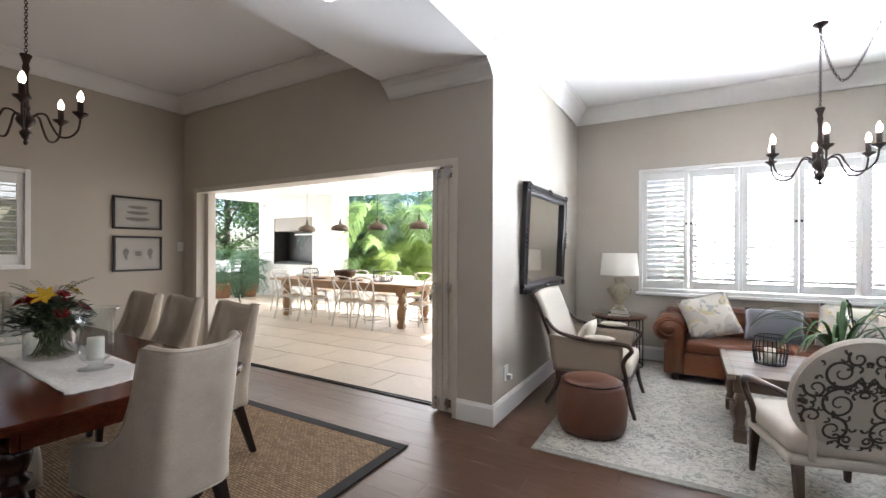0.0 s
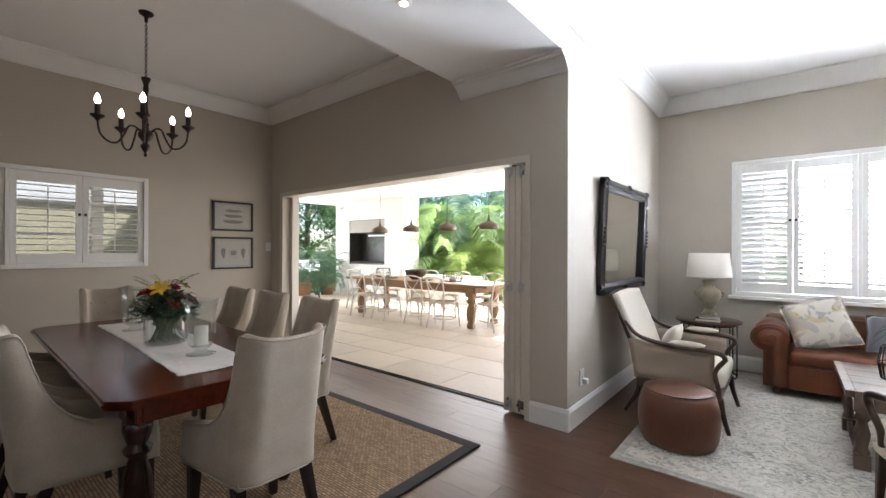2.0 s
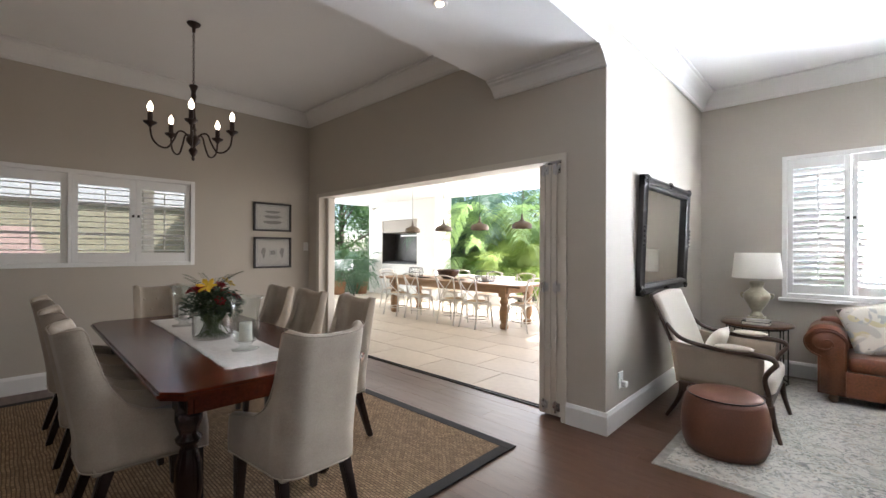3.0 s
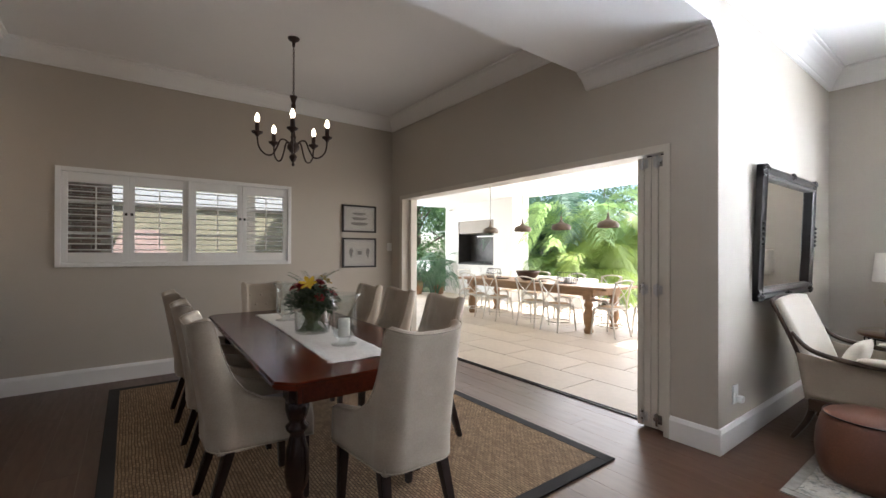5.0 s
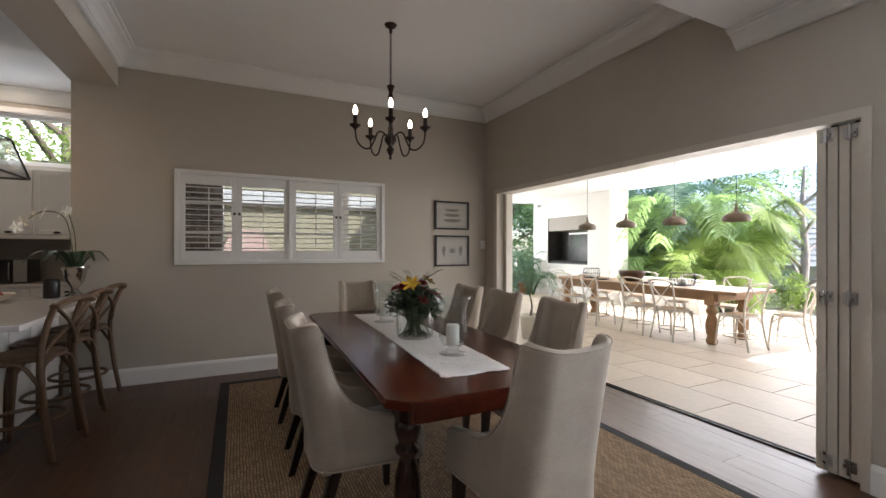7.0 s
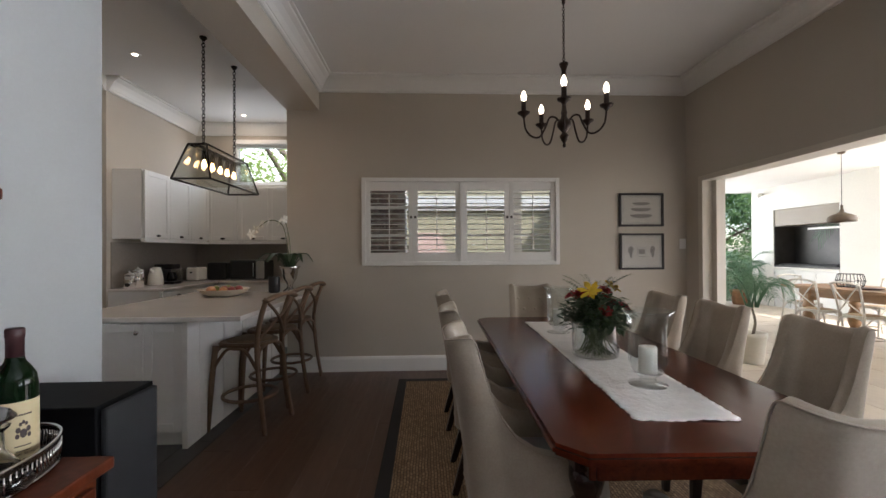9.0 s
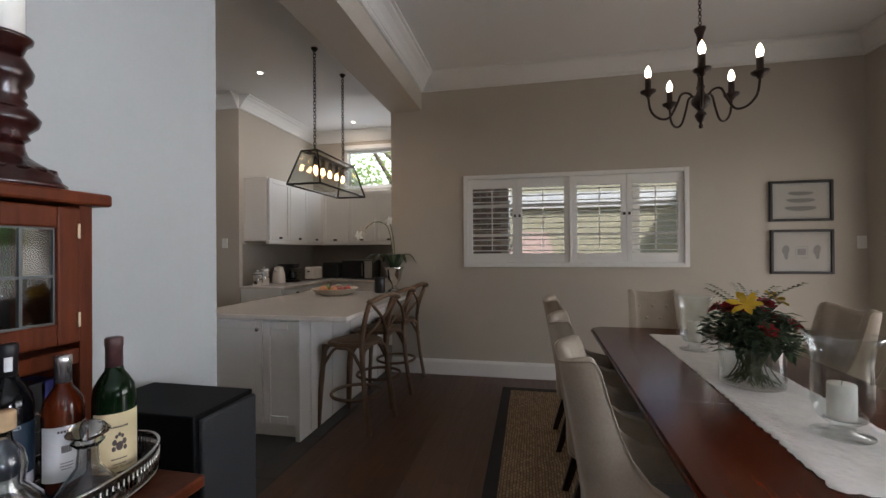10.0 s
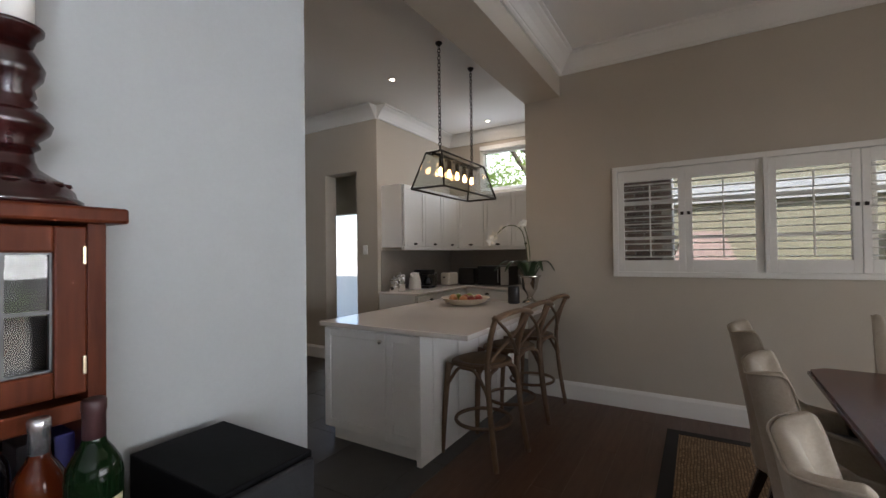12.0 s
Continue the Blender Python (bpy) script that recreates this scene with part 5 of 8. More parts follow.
def cross_back(name, label, category, wood, seat_mat, seat_z, back, m, group, th=1.0):
    """Bentwood cross-back chair or stool; faces +y, origin on the floor."""
    ob = thing(name, label, category, m, group=group)
    w, d = 0.20, 0.19
    top = seat_z + back
    for s in (-1, 1):
        part("rear_leg", tube([(s * 0.2, -0.25, 0.0), (s * 0.185, -0.20, seat_z * 0.5), (s * 0.18, -0.175, seat_z), (s * 0.19, -0.21, seat_z + back * 0.55), (s * 0.205, -0.27, top)], 0.0145 * th, 8), wood, ob)
        part("front_leg", tube([(s * 0.205, 0.215, 0.0), (s * 0.195, 0.195, seat_z * 0.5), (s * 0.185, 0.165, seat_z - 0.01)], [0.012 * th, 0.015 * th, 0.017 * th], 8), wood, ob)
    part("crest_rail", tube([(-0.215, -0.265, top - 0.02), (-0.12, -0.295, top + 0.01), (0, -0.305, top + 0.02), (0.12, -0.295, top + 0.01), (0.215, -0.265, top - 0.02)], 0.026 * th, 8, flat=0.5), wood, ob)
    for s in (-1, 1):
        part("cross_bar", tube([(s * 0.18, -0.262, top - 0.03), (s * 0.06, -0.262 + 0.012 * s, top - back * 0.38), (-s * 0.08, -0.215 + 0.012 * s, seat_z + back * 0.3), (-s * 0.175, -0.185, seat_z + back * 0.1)], 0.012 * th, 6, flat=0.6), wood, ob)
    own = bmesh.new()
    n = 28
    pts = []
    for i in range(n):
        a = 2 * math.pi * i / n
        k = 0.72
        c, s_ = math.cos(a), math.sin(a)
        pts.append((math.copysign(abs(c) ** k, c) * (0.205 + 0.015 * s_), math.copysign(abs(s_) ** k, s_) * 0.195, 0))
    face = own.faces.new([own.verts.new((x, y, seat_z - 0.02)) for x, y, _ in pts])
    up = bmesh.ops.extrude_face_region(own, geom=[face])
    bmesh.ops.translate(own, verts=[v for v in up["geom"] if isinstance(v, bmesh.types.BMVert)], vec=(0, 0, 0.032))
    bmesh.ops.recalc_face_normals(own, faces=own.faces[:])
    bmesh.ops.bevel(own, geom=[e for e in own.edges if abs(e.verts[0].co.z - e.verts[1].co.z) < 1e-5], offset=0.008, segments=3, affect="EDGES")
    part("seat_frame", own, wood, ob)
    part("seat", lathe([(0, 0.02), (0.1, 0.018), (0.165, 0.012), (0.17, 0.008), (0, 0.0)], 24, None, Matrix.Translation((0, 0, seat_z + 0.006))), seat_mat, ob)
    for s in (-1, 1):
        part("brace", tube([(s * 0.19, 0.19, seat_z * 0.72), (s * 0.15, 0.175, seat_z * 0.92), (s * 0.06, 0.17, seat_z - 0.02)], 0.010 * th, 6), wood, ob)
        part("brace", tube([(s * 0.19, -0.195, seat_z * 0.72), (s * 0.15, -0.175, seat_z * 0.92), (s * 0.06, -0.17, seat_z - 0.02)], 0.010 * th, 6), wood, ob)
        part("side_brace", tube([(s * 0.192, 0.19, seat_z * 0.7), (s * 0.192, 0.08, seat_z * 0.93), (s * 0.19, 0.0, seat_z * 0.96), (s * 0.19, -0.09, seat_z * 0.93), (s * 0.186, -0.19, seat_z * 0.7)], 0.009 * th, 6), wood, ob)
    z = seat_z * 0.36
    ring = [(0.205 * math.cos(a), 0.2 * math.sin(a) - 0.005, z) for a in [2 * math.pi * i / 24 for i in range(25)]]
    part("stretcher", tube(ring, 0.010 * th, 6, n=1, closed=True), wood, ob)
    return ob


st = cross_back("bar_stool", "weathered oak cross-back bar stool at the island", "stool", WOOD_OAK, RUSH, 0.66, 0.36, pose(-3.02, -4.49, 0, 0, 0, 169), "bar stools at the island", 1.35)
copy_thing(st, pose(-3.56, -4.50, 0, 0, 0, 171))
copy_thing(st, pose(-4.12, -4.51, 0, 0, 0, 173))

# ---------- bar cabinet, bottles, speaker ----------
CHERRY = mat("cherry_red_wood", (0.095, 0.021, 0.007), 0.42, vary=0.2, grain=9, stain=3, bump=0.05, stretch=(8, 8, 1), coat=0.0, spec=0.14)
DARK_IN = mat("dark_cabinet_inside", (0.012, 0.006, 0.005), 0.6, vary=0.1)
LEAD = mat("lead_came", (0.10, 0.10, 0.10), 0.4, 0.8, vary=0.1)
BRASS = mat("pale_brass", (0.62, 0.52, 0.36), 0.3, 1.0, vary=0.08)
cx0, cx1, yb, yf, yl = -0.605, 0.55, SY + 0.022, -4.12, -3.82
cabt = thing("bar_cabinet", "cherry red wooden dresser with a leaded glass door", "cabinet", Matrix.Translation((0, 0, 0)))
part("top", boxes((cx0 - 0.03, cx1 + 0.03, yb, yf + 0.025, 1.495, 1.525), bevel=0.006), CHERRY, cabt)
part("side_panel", boxes((cx0, cx0 + 0.03, yb, yf, 0.885, 1.495), bevel=0.002), CHERRY, cabt)
part("side_panel", boxes((cx1 - 0.03, cx1, yb, yf, 0.885, 1.495), bevel=0.002), CHERRY, cabt)
part("divider", boxes((-0.345, -0.315, yb + 0.01, yf - 0.002, 1.165, 1.495)), CHERRY, cabt)
part("divider", boxes((0.225, 0.255, yb + 0.01, yf - 0.002, 1.165, 1.495)), CHERRY, cabt)
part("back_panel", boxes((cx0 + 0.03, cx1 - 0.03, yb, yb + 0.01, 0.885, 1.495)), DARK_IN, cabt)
part("shelf", boxes((cx0 + 0.03, cx1 - 0.03, yb + 0.01, yf - 0.001, 1.13, 1.165), bevel=0.003), CHERRY, cabt)
part("worktop", boxes((cx0 - 0.01, cx1 + 0.01, yb, yl, 0.855, 0.883), bevel=0.005), CHERRY, cabt)
part("base", boxes((cx0 + 0.01, cx1 - 0.01, yb, yl - 0.03, 0.08, 0.855)), CHERRY, cabt)
part("plinth", boxes((cx0, cx1, yb, yl - 0.02, 0.0, 0.08), bevel=0.004), CHERRY, cabt)
for k in range(3):
    w = (cx1 - cx0 - 0.08) / 3
    x = cx0 + 0.03 + k * (w + 0.01)
    dr = part("drawer", bm_box(x, x + w, yl - 0.029, yl - 0.012, 0.66, 0.83, bevel=0.005), CHERRY, cabt)
    part("drawer_knob", lathe([(0, 0), (0.008, 0), (0.008, 0.012), (0.016, 0.02), (0.012, 0.03), (0, 0.032)], 14, None, Matrix.Translation((x + w / 2, yl - 0.012, 0.745)) @ pose(0, 0, 0, -90)), CHERRY, dr)
    part("lower_door", bm_box(x, x + w, yl - 0.029, yl - 0.012, 0.10, 0.64, bevel=0.005), CHERRY, cabt)


def glazed_door(x0, x1, knob_side):
    z0, z1, y = 1.18, 1.488, yf
    f = 0.048
    d = part("door", boxes((x0, x0 + f, y - 0.02, y + 0.006, z0, z1), (x1 - f, x1, y - 0.02, y + 0.006, z0, z1), (x0 + f, x1 - f, y - 0.02, y + 0.006, z0, z0 + f), (x0 + f, x1 - f, y - 0.02, y + 0.006, z1 - f, z1), bevel=0.004), CHERRY, cabt)
    part("pane", boxes((x0 + f, x1 - f, y - 0.008, y - 0.005, z0 + f, z1 - f)), CLEAR, d, "leaded glass pane").visible_shadow = False
    xm, zm = (x0 + x1) / 2, (z0 + z1) / 2
    for strip_box in ((xm - 0.003, xm + 0.003, y - 0.011, y - 0.002, z0 + f, z1 - f), (x0 + f, x1 - f, y - 0.0105, y - 0.0025, zm - 0.003, zm + 0.003), (x0 + f, x0 + f + 0.004, y - 0.0105, y - 0.002, z0 + f, z1 - f), (x1 - f - 0.004, x1 - f, y - 0.0105, y - 0.002, z0 + f, z1 - f), (x0 + f, x1 - f, y - 0.01, y - 0.002, z0 + f, z0 + f + 0.004), (x0 + f, x1 - f, y - 0.01, y - 0.002, z1 - f - 0.004, z1 - f)):
        part("lead", boxes(strip_box), LEAD, d)
    kx = x1 - f / 2 if knob_side > 0 else x0 + f / 2
    part("knob", lathe([(0, 0), (0.006, 0), (0.006, 0.01), (0.012, 0.016), (0.009, 0.024), (0, 0.026)], 12, None, Matrix.Translation((kx, y + 0.006, zm - 0.02)) @ pose(0, 0, 0, -90)), DARK_IN, d)
    hx = x0 + 0.002 if knob_side > 0 else x1 - 0.008
    for hz in (z0 + 0.035, z1 - 0.07):
        part("hinge", boxes((hx, hx + 0.006, y + 0.0062, y + 0.010, hz, hz + 0.034), bevel=0.0015), BRASS, d, "brass hinge")


glazed_door(cx0 + 0.032, -0.348, 1)
glazed_door(0.258, cx1 - 0.032, -1)
# things inside the glass door
for k, x in enumerate((-0.57, -0.49, -0.41)):
    g = thing("wine_glass", "wine glass standing inside the cabinet", "glass", Matrix.Translation((x, -4.24, 1.165)), group="glasses in the cabinet")
    part("bowl", lathe([(0, 0.0), (0.03, 0.001), (0.004, 0.006), (0.004, 0.07), (0.022, 0.09), (0.03, 0.12), (0.026, 0.16), (0.024, 0.16), (0.027, 0.12), (0, 0.08)], 16), CLEAR, g)

TURNED = mat("dark_red_lacquer_wood", (0.035, 0.007, 0.006), 0.25, vary=0.35, grain=14, bump=0.15, coat=0.1)
cs = thing("candlestick", "tall turned dark red wooden candlestick on the cabinet", "candlestick", Matrix.Translation((-0.492, -4.215, 1.525)) @ Matrix.Diagonal((1.12, 1.12, 1.04, 1)))
part("base", lathe([(0, 0), (0.093, 0.0), (0.094, 0.012), (0.085, 0.018), (0.082, 0.03), (0.07, 0.045), (0.05, 0.058), (0.035, 0.07), (0.03, 0.085), (0.029, 0.1)], 36), TURNED, cs)
part("stem", lathe([(0.029, 0.1), (0.038, 0.108), (0.034, 0.118), (0.05, 0.135), (0.054, 0.15), (0.042, 0.168), (0.03, 0.176), (0.034, 0.184), (0.028, 0.192), (0.033, 0.2), (0.03, 0.215), (0.041, 0.232), (0.044, 0.25), (0.034, 0.272), (0.027, 0.285)], 32), TURNED, cs)
part("drip_pan", lathe([(0.027, 0.285), (0.033, 0.305), (0.042, 0.315), (0.043, 0.322), (0.037, 0.324), (0, 0.318)], 32), TURNED, cs)
bm = bmesh.new()
for k in range(14):
    a = 2 * math.pi * k / 14
    lathe([(0, 0), (0.014, 0.003), (0.012, 0.008), (0, 0.011)], 8, bm, Matrix.Translation((0.066 * math.cos(a), 0.066 * math.sin(a), 0.036)))
part("carved_band", bm, TURNED, cs)
part("candle", lathe([(0, 0.32), (0.03, 0.32), (0.03, 0.46), (0.027, 0.465), (0, 0.46)], 24), WAX, cs, "thick white candle")

# tray and bottles
zt = 0.883
tray = thing("drinks_tray", "oval pierced silver gallery tray on the cabinet", "tray", Matrix.Translation((-0.44, -4.02, zt)))


def oval(r1, r2, z, n=48):
    return [(r1 * math.cos(2 * math.pi * i / n), r2 * math.sin(2 * math.pi * i / n), z) for i in range(n + 1)]


ra, rb = 0.215, 0.13
own = bmesh.new()
own.faces.new([own.verts.new(p) for p in oval(ra, rb, 0.004)[:-1]])
up = bmesh.ops.extrude_face_region(own, geom=own.faces[:])
bmesh.ops.translate(own, verts=[v for v in up["geom"] if isinstance(v, bmesh.types.BMVert)], vec=(0, 0, 0.004))
bmesh.ops.recalc_face_normals(own, faces=own.faces[:])
part("base", own, SILVER, tray)
part("rim", tube(oval(ra, rb, 0.062), 0.004, 8, n=1, closed=True), SILVER, tray)
part("foot_rim", tube(oval(ra, rb, 0.008), 0.004, 8, n=1, closed=True), SILVER, tray)
for z0, z1 in ((0.008, 0.022), (0.048, 0.062)):
    own = bmesh.new()
    lo, hi = [own.verts.new(p) for p in oval(ra, rb, z0)[:-1]], [own.verts.new(p) for p in oval(ra, rb, z1)[:-1]]
    for i in range(48):
        own.faces.new((lo[i], lo[(i + 1) % 48], hi[(i + 1) % 48], hi[i]))
    bmesh.ops.solidify(own, geom=own.faces[:], thickness=0.002)
    part("band", own, SILVER, tray)
bm = bmesh.new()
for i in range(110):
    a = 2 * math.pi * i / 110
    tube([(ra * math.cos(a), rb * math.sin(a), 0.02), (ra * math.cos(a), rb * math.sin(a), 0.05)], 0.0022, 4, bm, n=1)
part("pierced_gallery", bm, SILVER, tray)

BOTTLE = mat("dark_green_bottle_glass", (0.003, 0.010, 0.003), 0.05, vary=0.05, bump=0, spec=0.3)
BOTTLE_BK = mat("black_bottle_glass", (0.003, 0.003, 0.004), 0.05, vary=0.05, bump=0, spec=0.3)
ROSE_WINE = mat("amber_wine", (0.05, 0.008, 0.002), 0.06, vary=0.05, bump=0, spec=0.35)
CAP_RED = mat("dull_red_capsule", (0.05, 0.02, 0.02), 0.45, vary=0.1)
CAP_SILVER = mat("silver_foil", (0.6, 0.6, 0.6), 0.25, 0.9, vary=0.05)
CAP_BLACK = mat("black_foil", (0.015, 0.015, 0.017), 0.35, vary=0.05)
LABEL_C = mat("cream_bottle_label", (0.50, 0.41, 0.24), 0.6, vary=0.05)
LABEL_W = mat("white_bottle_label", (0.55, 0.55, 0.55), 0.6, vary=0.04)
LABEL_B = mat("blue_bottle_label", (0.012, 0.028, 0.05), 0.5, vary=0.15, grain=25)
PRINT = mat("dark_print", (0.05, 0.035, 0.03), 0.7, vary=0.05)


def curved(parent, name, r, z0, z1, a0, a1, material, label=""):
    """A patch on a bottle's round side, angles in degrees."""
    own = bmesh.new()
    n = max(2, int(abs(a1 - a0) / 8))
    lo = [own.verts.new((r * math.cos(radians(a0 + (a1 - a0) * i / n)), r * math.sin(radians(a0 + (a1 - a0) * i / n)), z0)) for i in range(n + 1)]
    hi = [own.verts.new((v.co.x, v.co.y, z1)) for v in lo]
    for i in range(n):
        own.faces.new((lo[i], lo[i + 1], hi[i + 1], hi[i])).smooth = True
    return part(name, own, material, parent, label)


def wine_bottle(x, y, glass, cap, label_mat, label, face, z=0.891, scale=1.0, neck_tag=False):
    ob = thing("wine_bottle", label, "bottle", Matrix.Translation((x, y, z)), group="bottles on the tray")
    s = scale
    body = [(0, 0.004), (0.03, 0.0), (0.037, 0.004), (0.038, 0.02), (0.038, 0.185), (0.035, 0.205), (0.026, 0.222), (0.017, 0.236), (0.0145, 0.25), (0.0145, 0.30), (0, 0.30)]
    part("glass", lathe([(r * s, h * s) for r, h in body], 28), glass, ob)
    part("capsule", lathe([(0.0155 * s, 0.245 * s), (0.0153 * s, 0.285 * s), (0.0165 * s, 0.287 * s), (0.0165 * s, 0.303 * s), (0.014 * s, 0.306 * s), (0, 0.306 * s)], 20), cap, ob)
    lb = curved(ob, "label", 0.0386 * s, 0.035 * s, 0.155 * s, face - 75, face + 75, label_mat)
    return ob, lb


def text_on(parent, body, r, z, face, size, material, span=None):
    """Writing bent round a bottle: built-in font turned into a mesh and wrapped."""
    cu = bpy.data.curves.new("lettering", "FONT")
    cu.body, cu.size, cu.align_x, cu.extrude = body, size, "CENTER", 0.0
    tmp = new("lettering", cu)
    dg = bpy.context.evaluated_depsgraph_get()
    data = bpy.data.meshes.new_from_object(tmp.evaluated_get(dg))
    bpy.data.objects.remove(tmp)
    own = bmesh.new()
    own.from_mesh(data)
    bpy.data.meshes.remove(data)
    for v in own.verts:
        a = radians(face) + v.co.x / r
        v.co = Vector((r * math.cos(a), r * math.sin(a), z + v.co.y))
    return part("lettering", own, material, parent)


b1, _ = wine_bottle(-0.534, -3.975, BOTTLE, CAP_RED, LABEL_C, "green wine bottle with a cream label and dark capsule", 62, scale=1.02)
# crest and lines on the cream label
bm = bmesh.new()
R1 = 0.0396 * 1.02
for z, w, h in ((0.128, 44, 0.004), (0.062, 40, 0.003), (0.052, 34, 0.002)):
    n = 8
    for i in range(n):
        a0, a1 = radians(62 - w / 2 + w * i / n), radians(62 - w / 2 + w * (i + 0.8) / n)
        q = [(R1 * math.cos(a0), R1 * math.sin(a0), z), (R1 * math.cos(a1), R1 * math.sin(a1), z), (R1 * math.cos(a1), R1 * math.sin(a1), z + h), (R1 * math.cos(a0), R1 * math.sin(a0), z + h)]
        bm.faces.new([bm.verts.new(p) for p in q])
for da, dz, s in ((0, 0.09, 9), (-12, 0.098, 6), (12, 0.098, 6), (-7, 0.11, 4), (7, 0.11, 4), (0, 0.114, 4), (-14, 0.085, 5), (14, 0.085, 5)):
    q = [(R1 * math.cos(radians(62 + da + s * math.cos(t))), R1 * math.sin(radians(62 + da + s * math.cos(t))), dz + 0.0011 * s * math.sin(t)) for t in [2 * math.pi * i / 10 for i in range(10)]]
    bm.faces.new([bm.verts.new(p) for p in q])
part("label_print", bm, PRINT, b1)
text_on(b1, "Cabernet Sauvignon", 0.0397 * 1.02, 0.044, 62, 0.0085, PRINT)
b2, _ = wine_bottle(-0.488, -4.05, ROSE_WINE, CAP_SILVER, LABEL_W, "amber wine bottle with a white label and silver foil", 62, scale=0.92)
bm = bmesh.new()
R2 = 0.0396 * 0.92
for z, w, h in ((0.13, 46, 0.005), (0.09, 26, 0.014), (0.068, 34, 0.002), (0.062, 34, 0.002), (0.056, 28, 0.002)):
    n = 6
    for i in range(n):
        a0, a1 = radians(62 - w / 2 + w * i / n), radians(62 - w / 2 + w * (i + 0.7) / n)
        q = [(R2 * math.cos(a0), R2 * math.sin(a0), z), (R2 * math.cos(a1), R2 * math.sin(a1), z), (R2 * math.cos(a1), R2 * math.sin(a1), z + h), (R2 * math.cos(a0), R2 * math.sin(a0), z + h)]
        bm.faces.new([bm.verts.new(p) for p in q])
part("label_print", bm, PRINT, b2)
b3, _ = wine_bottle(-0.43, -4.11, BOTTLE_BK, CAP_BLACK, LABEL_B, "black wine bottle with a blue picture label", 62, scale=1.03)
text_on(b3, "BLEND", 0.0400, 0.150, 62, 0.011, LABEL_W)
curved(b3, "label_foot", 0.0399, 0.036, 0.06, 0, 124, LABEL_W)
curved(b3, "neck_tag", 0.0162, 0.262, 0.29, 40, 85, LABEL_W)

CRYSTAL = bpy.data.materials.new("cut_crystal")
CRYSTAL.use_nodes = True
cb = CRYSTAL.node_tree.nodes["Principled BSDF"]
cb.inputs["Transmission Weight"].default_value, cb.inputs["Roughness"].default_value, cb.inputs["IOR"].default_value = 1.0, 0.02, 1.52
dec = thing("decanter", "clear cut glass ship's decanter with a mushroom stopper", "decanter", Matrix.Translation((-0.455, -3.945, 0.891)), group="decanters on the tray")
part("glass", lathe([(0, 0), (0.062, 0.001), (0.066, 0.012), (0.058, 0.03), (0.035, 0.055), (0.019, 0.08), (0.017, 0.115), (0.026, 0.124), (0.027, 0.127), (0.022, 0.126), (0.014, 0.115), (0.015, 0.08), (0.03, 0.055), (0.05, 0.032), (0.056, 0.015), (0, 0.012)], 32), CRYSTAL, dec)
part("stopper", lathe([(0, 0.112), (0.011, 0.115), (0.013, 0.13), (0.034, 0.14), (0.036, 0.146), (0.026, 0.158), (0.012, 0.165), (0, 0.166)], 16), CRYSTAL, dec)
dec2 = thing("spirit_bottle", "clear gourd shaped bottle with a cork cap", "bottle", Matrix.Translation((-0.345, -3.99, 0.891)) @ Matrix.Diagonal((1.2, 1.2, 1.25, 1)))
part("glass", lathe([(0, 0), (0.045, 0.001), (0.05, 0.02), (0.045, 0.05), (0.025, 0.075), (0.028, 0.1), (0.024, 0.12), (0.012, 0.135), (0.012, 0.15), (0.010, 0.15), (0.010, 0.135), (0.021, 0.12), (0.024, 0.1), (0.021, 0.075), (0.04, 0.05), (0.046, 0.02), (0, 0.006)], 28), CRYSTAL, dec2)
part("cork", lathe([(0, 0.14), (0.0095, 0.14), (0.0095, 0.15), (0.016, 0.152), (0.016, 0.174), (0.013, 0.177), (0, 0.177)], 18), mat("cork", (0.50, 0.34, 0.19), 0.8, vary=0.15, grain=80), dec2)
opn = thing("bottle_opener", "chrome and white lever corkscrew standing on the tray", "corkscrew", Matrix.Translation((-0.325, -4.085, 0.891)) @ Matrix.Diagonal((0.72, 0.72, 1.25, 1)))
part("body", lathe([(0, 0), (0.022, 0.001), (0.02, 0.05), (0.015, 0.1), (0.012, 0.12), (0.009, 0.13), (0.009, 0.16), (0, 0.161)], 20), LABEL_W, opn)
part("ball", lathe([(0, 0.16), (0.015, 0.165), (0.022, 0.18), (0.015, 0.196), (0, 0.2)], 20), CHROME, opn)
part("ring", tube([(0.026 * math.cos(a), 0, 0.185 + 0.026 * math.sin(a)) for a in [2 * math.pi * i / 16 for i in range(17)]], 0.003, 6, n=1, closed=True), CHROME, opn)
for k, (x, mt, lab) in enumerate(((-0.565, mat("royal_blue_card", (0.03, 0.03, 0.16), 0.4, vary=0.1), "royal blue gift box"), (-0.52, CAP_BLACK, "black gift box"))):
    bx = thing("gift_box", lab + " standing behind the bottles", "box", Matrix.Translation((x, -4.22, 0.883)))
    part("box", bm_box(-0.028, 0.028, -0.04, 0.04, 0, 0.21, bevel=0.003), mt, bx)
    part("emblem", boxes((-0.012, 0.012, 0.0402, 0.041, 0.14, 0.145), (-0.008, 0.008, 0.0402, 0.041, 0.12, 0.126), (-0.014, 0.014, 0.0402, 0.041, 0.10, 0.104)), CAP_SILVER, bx)

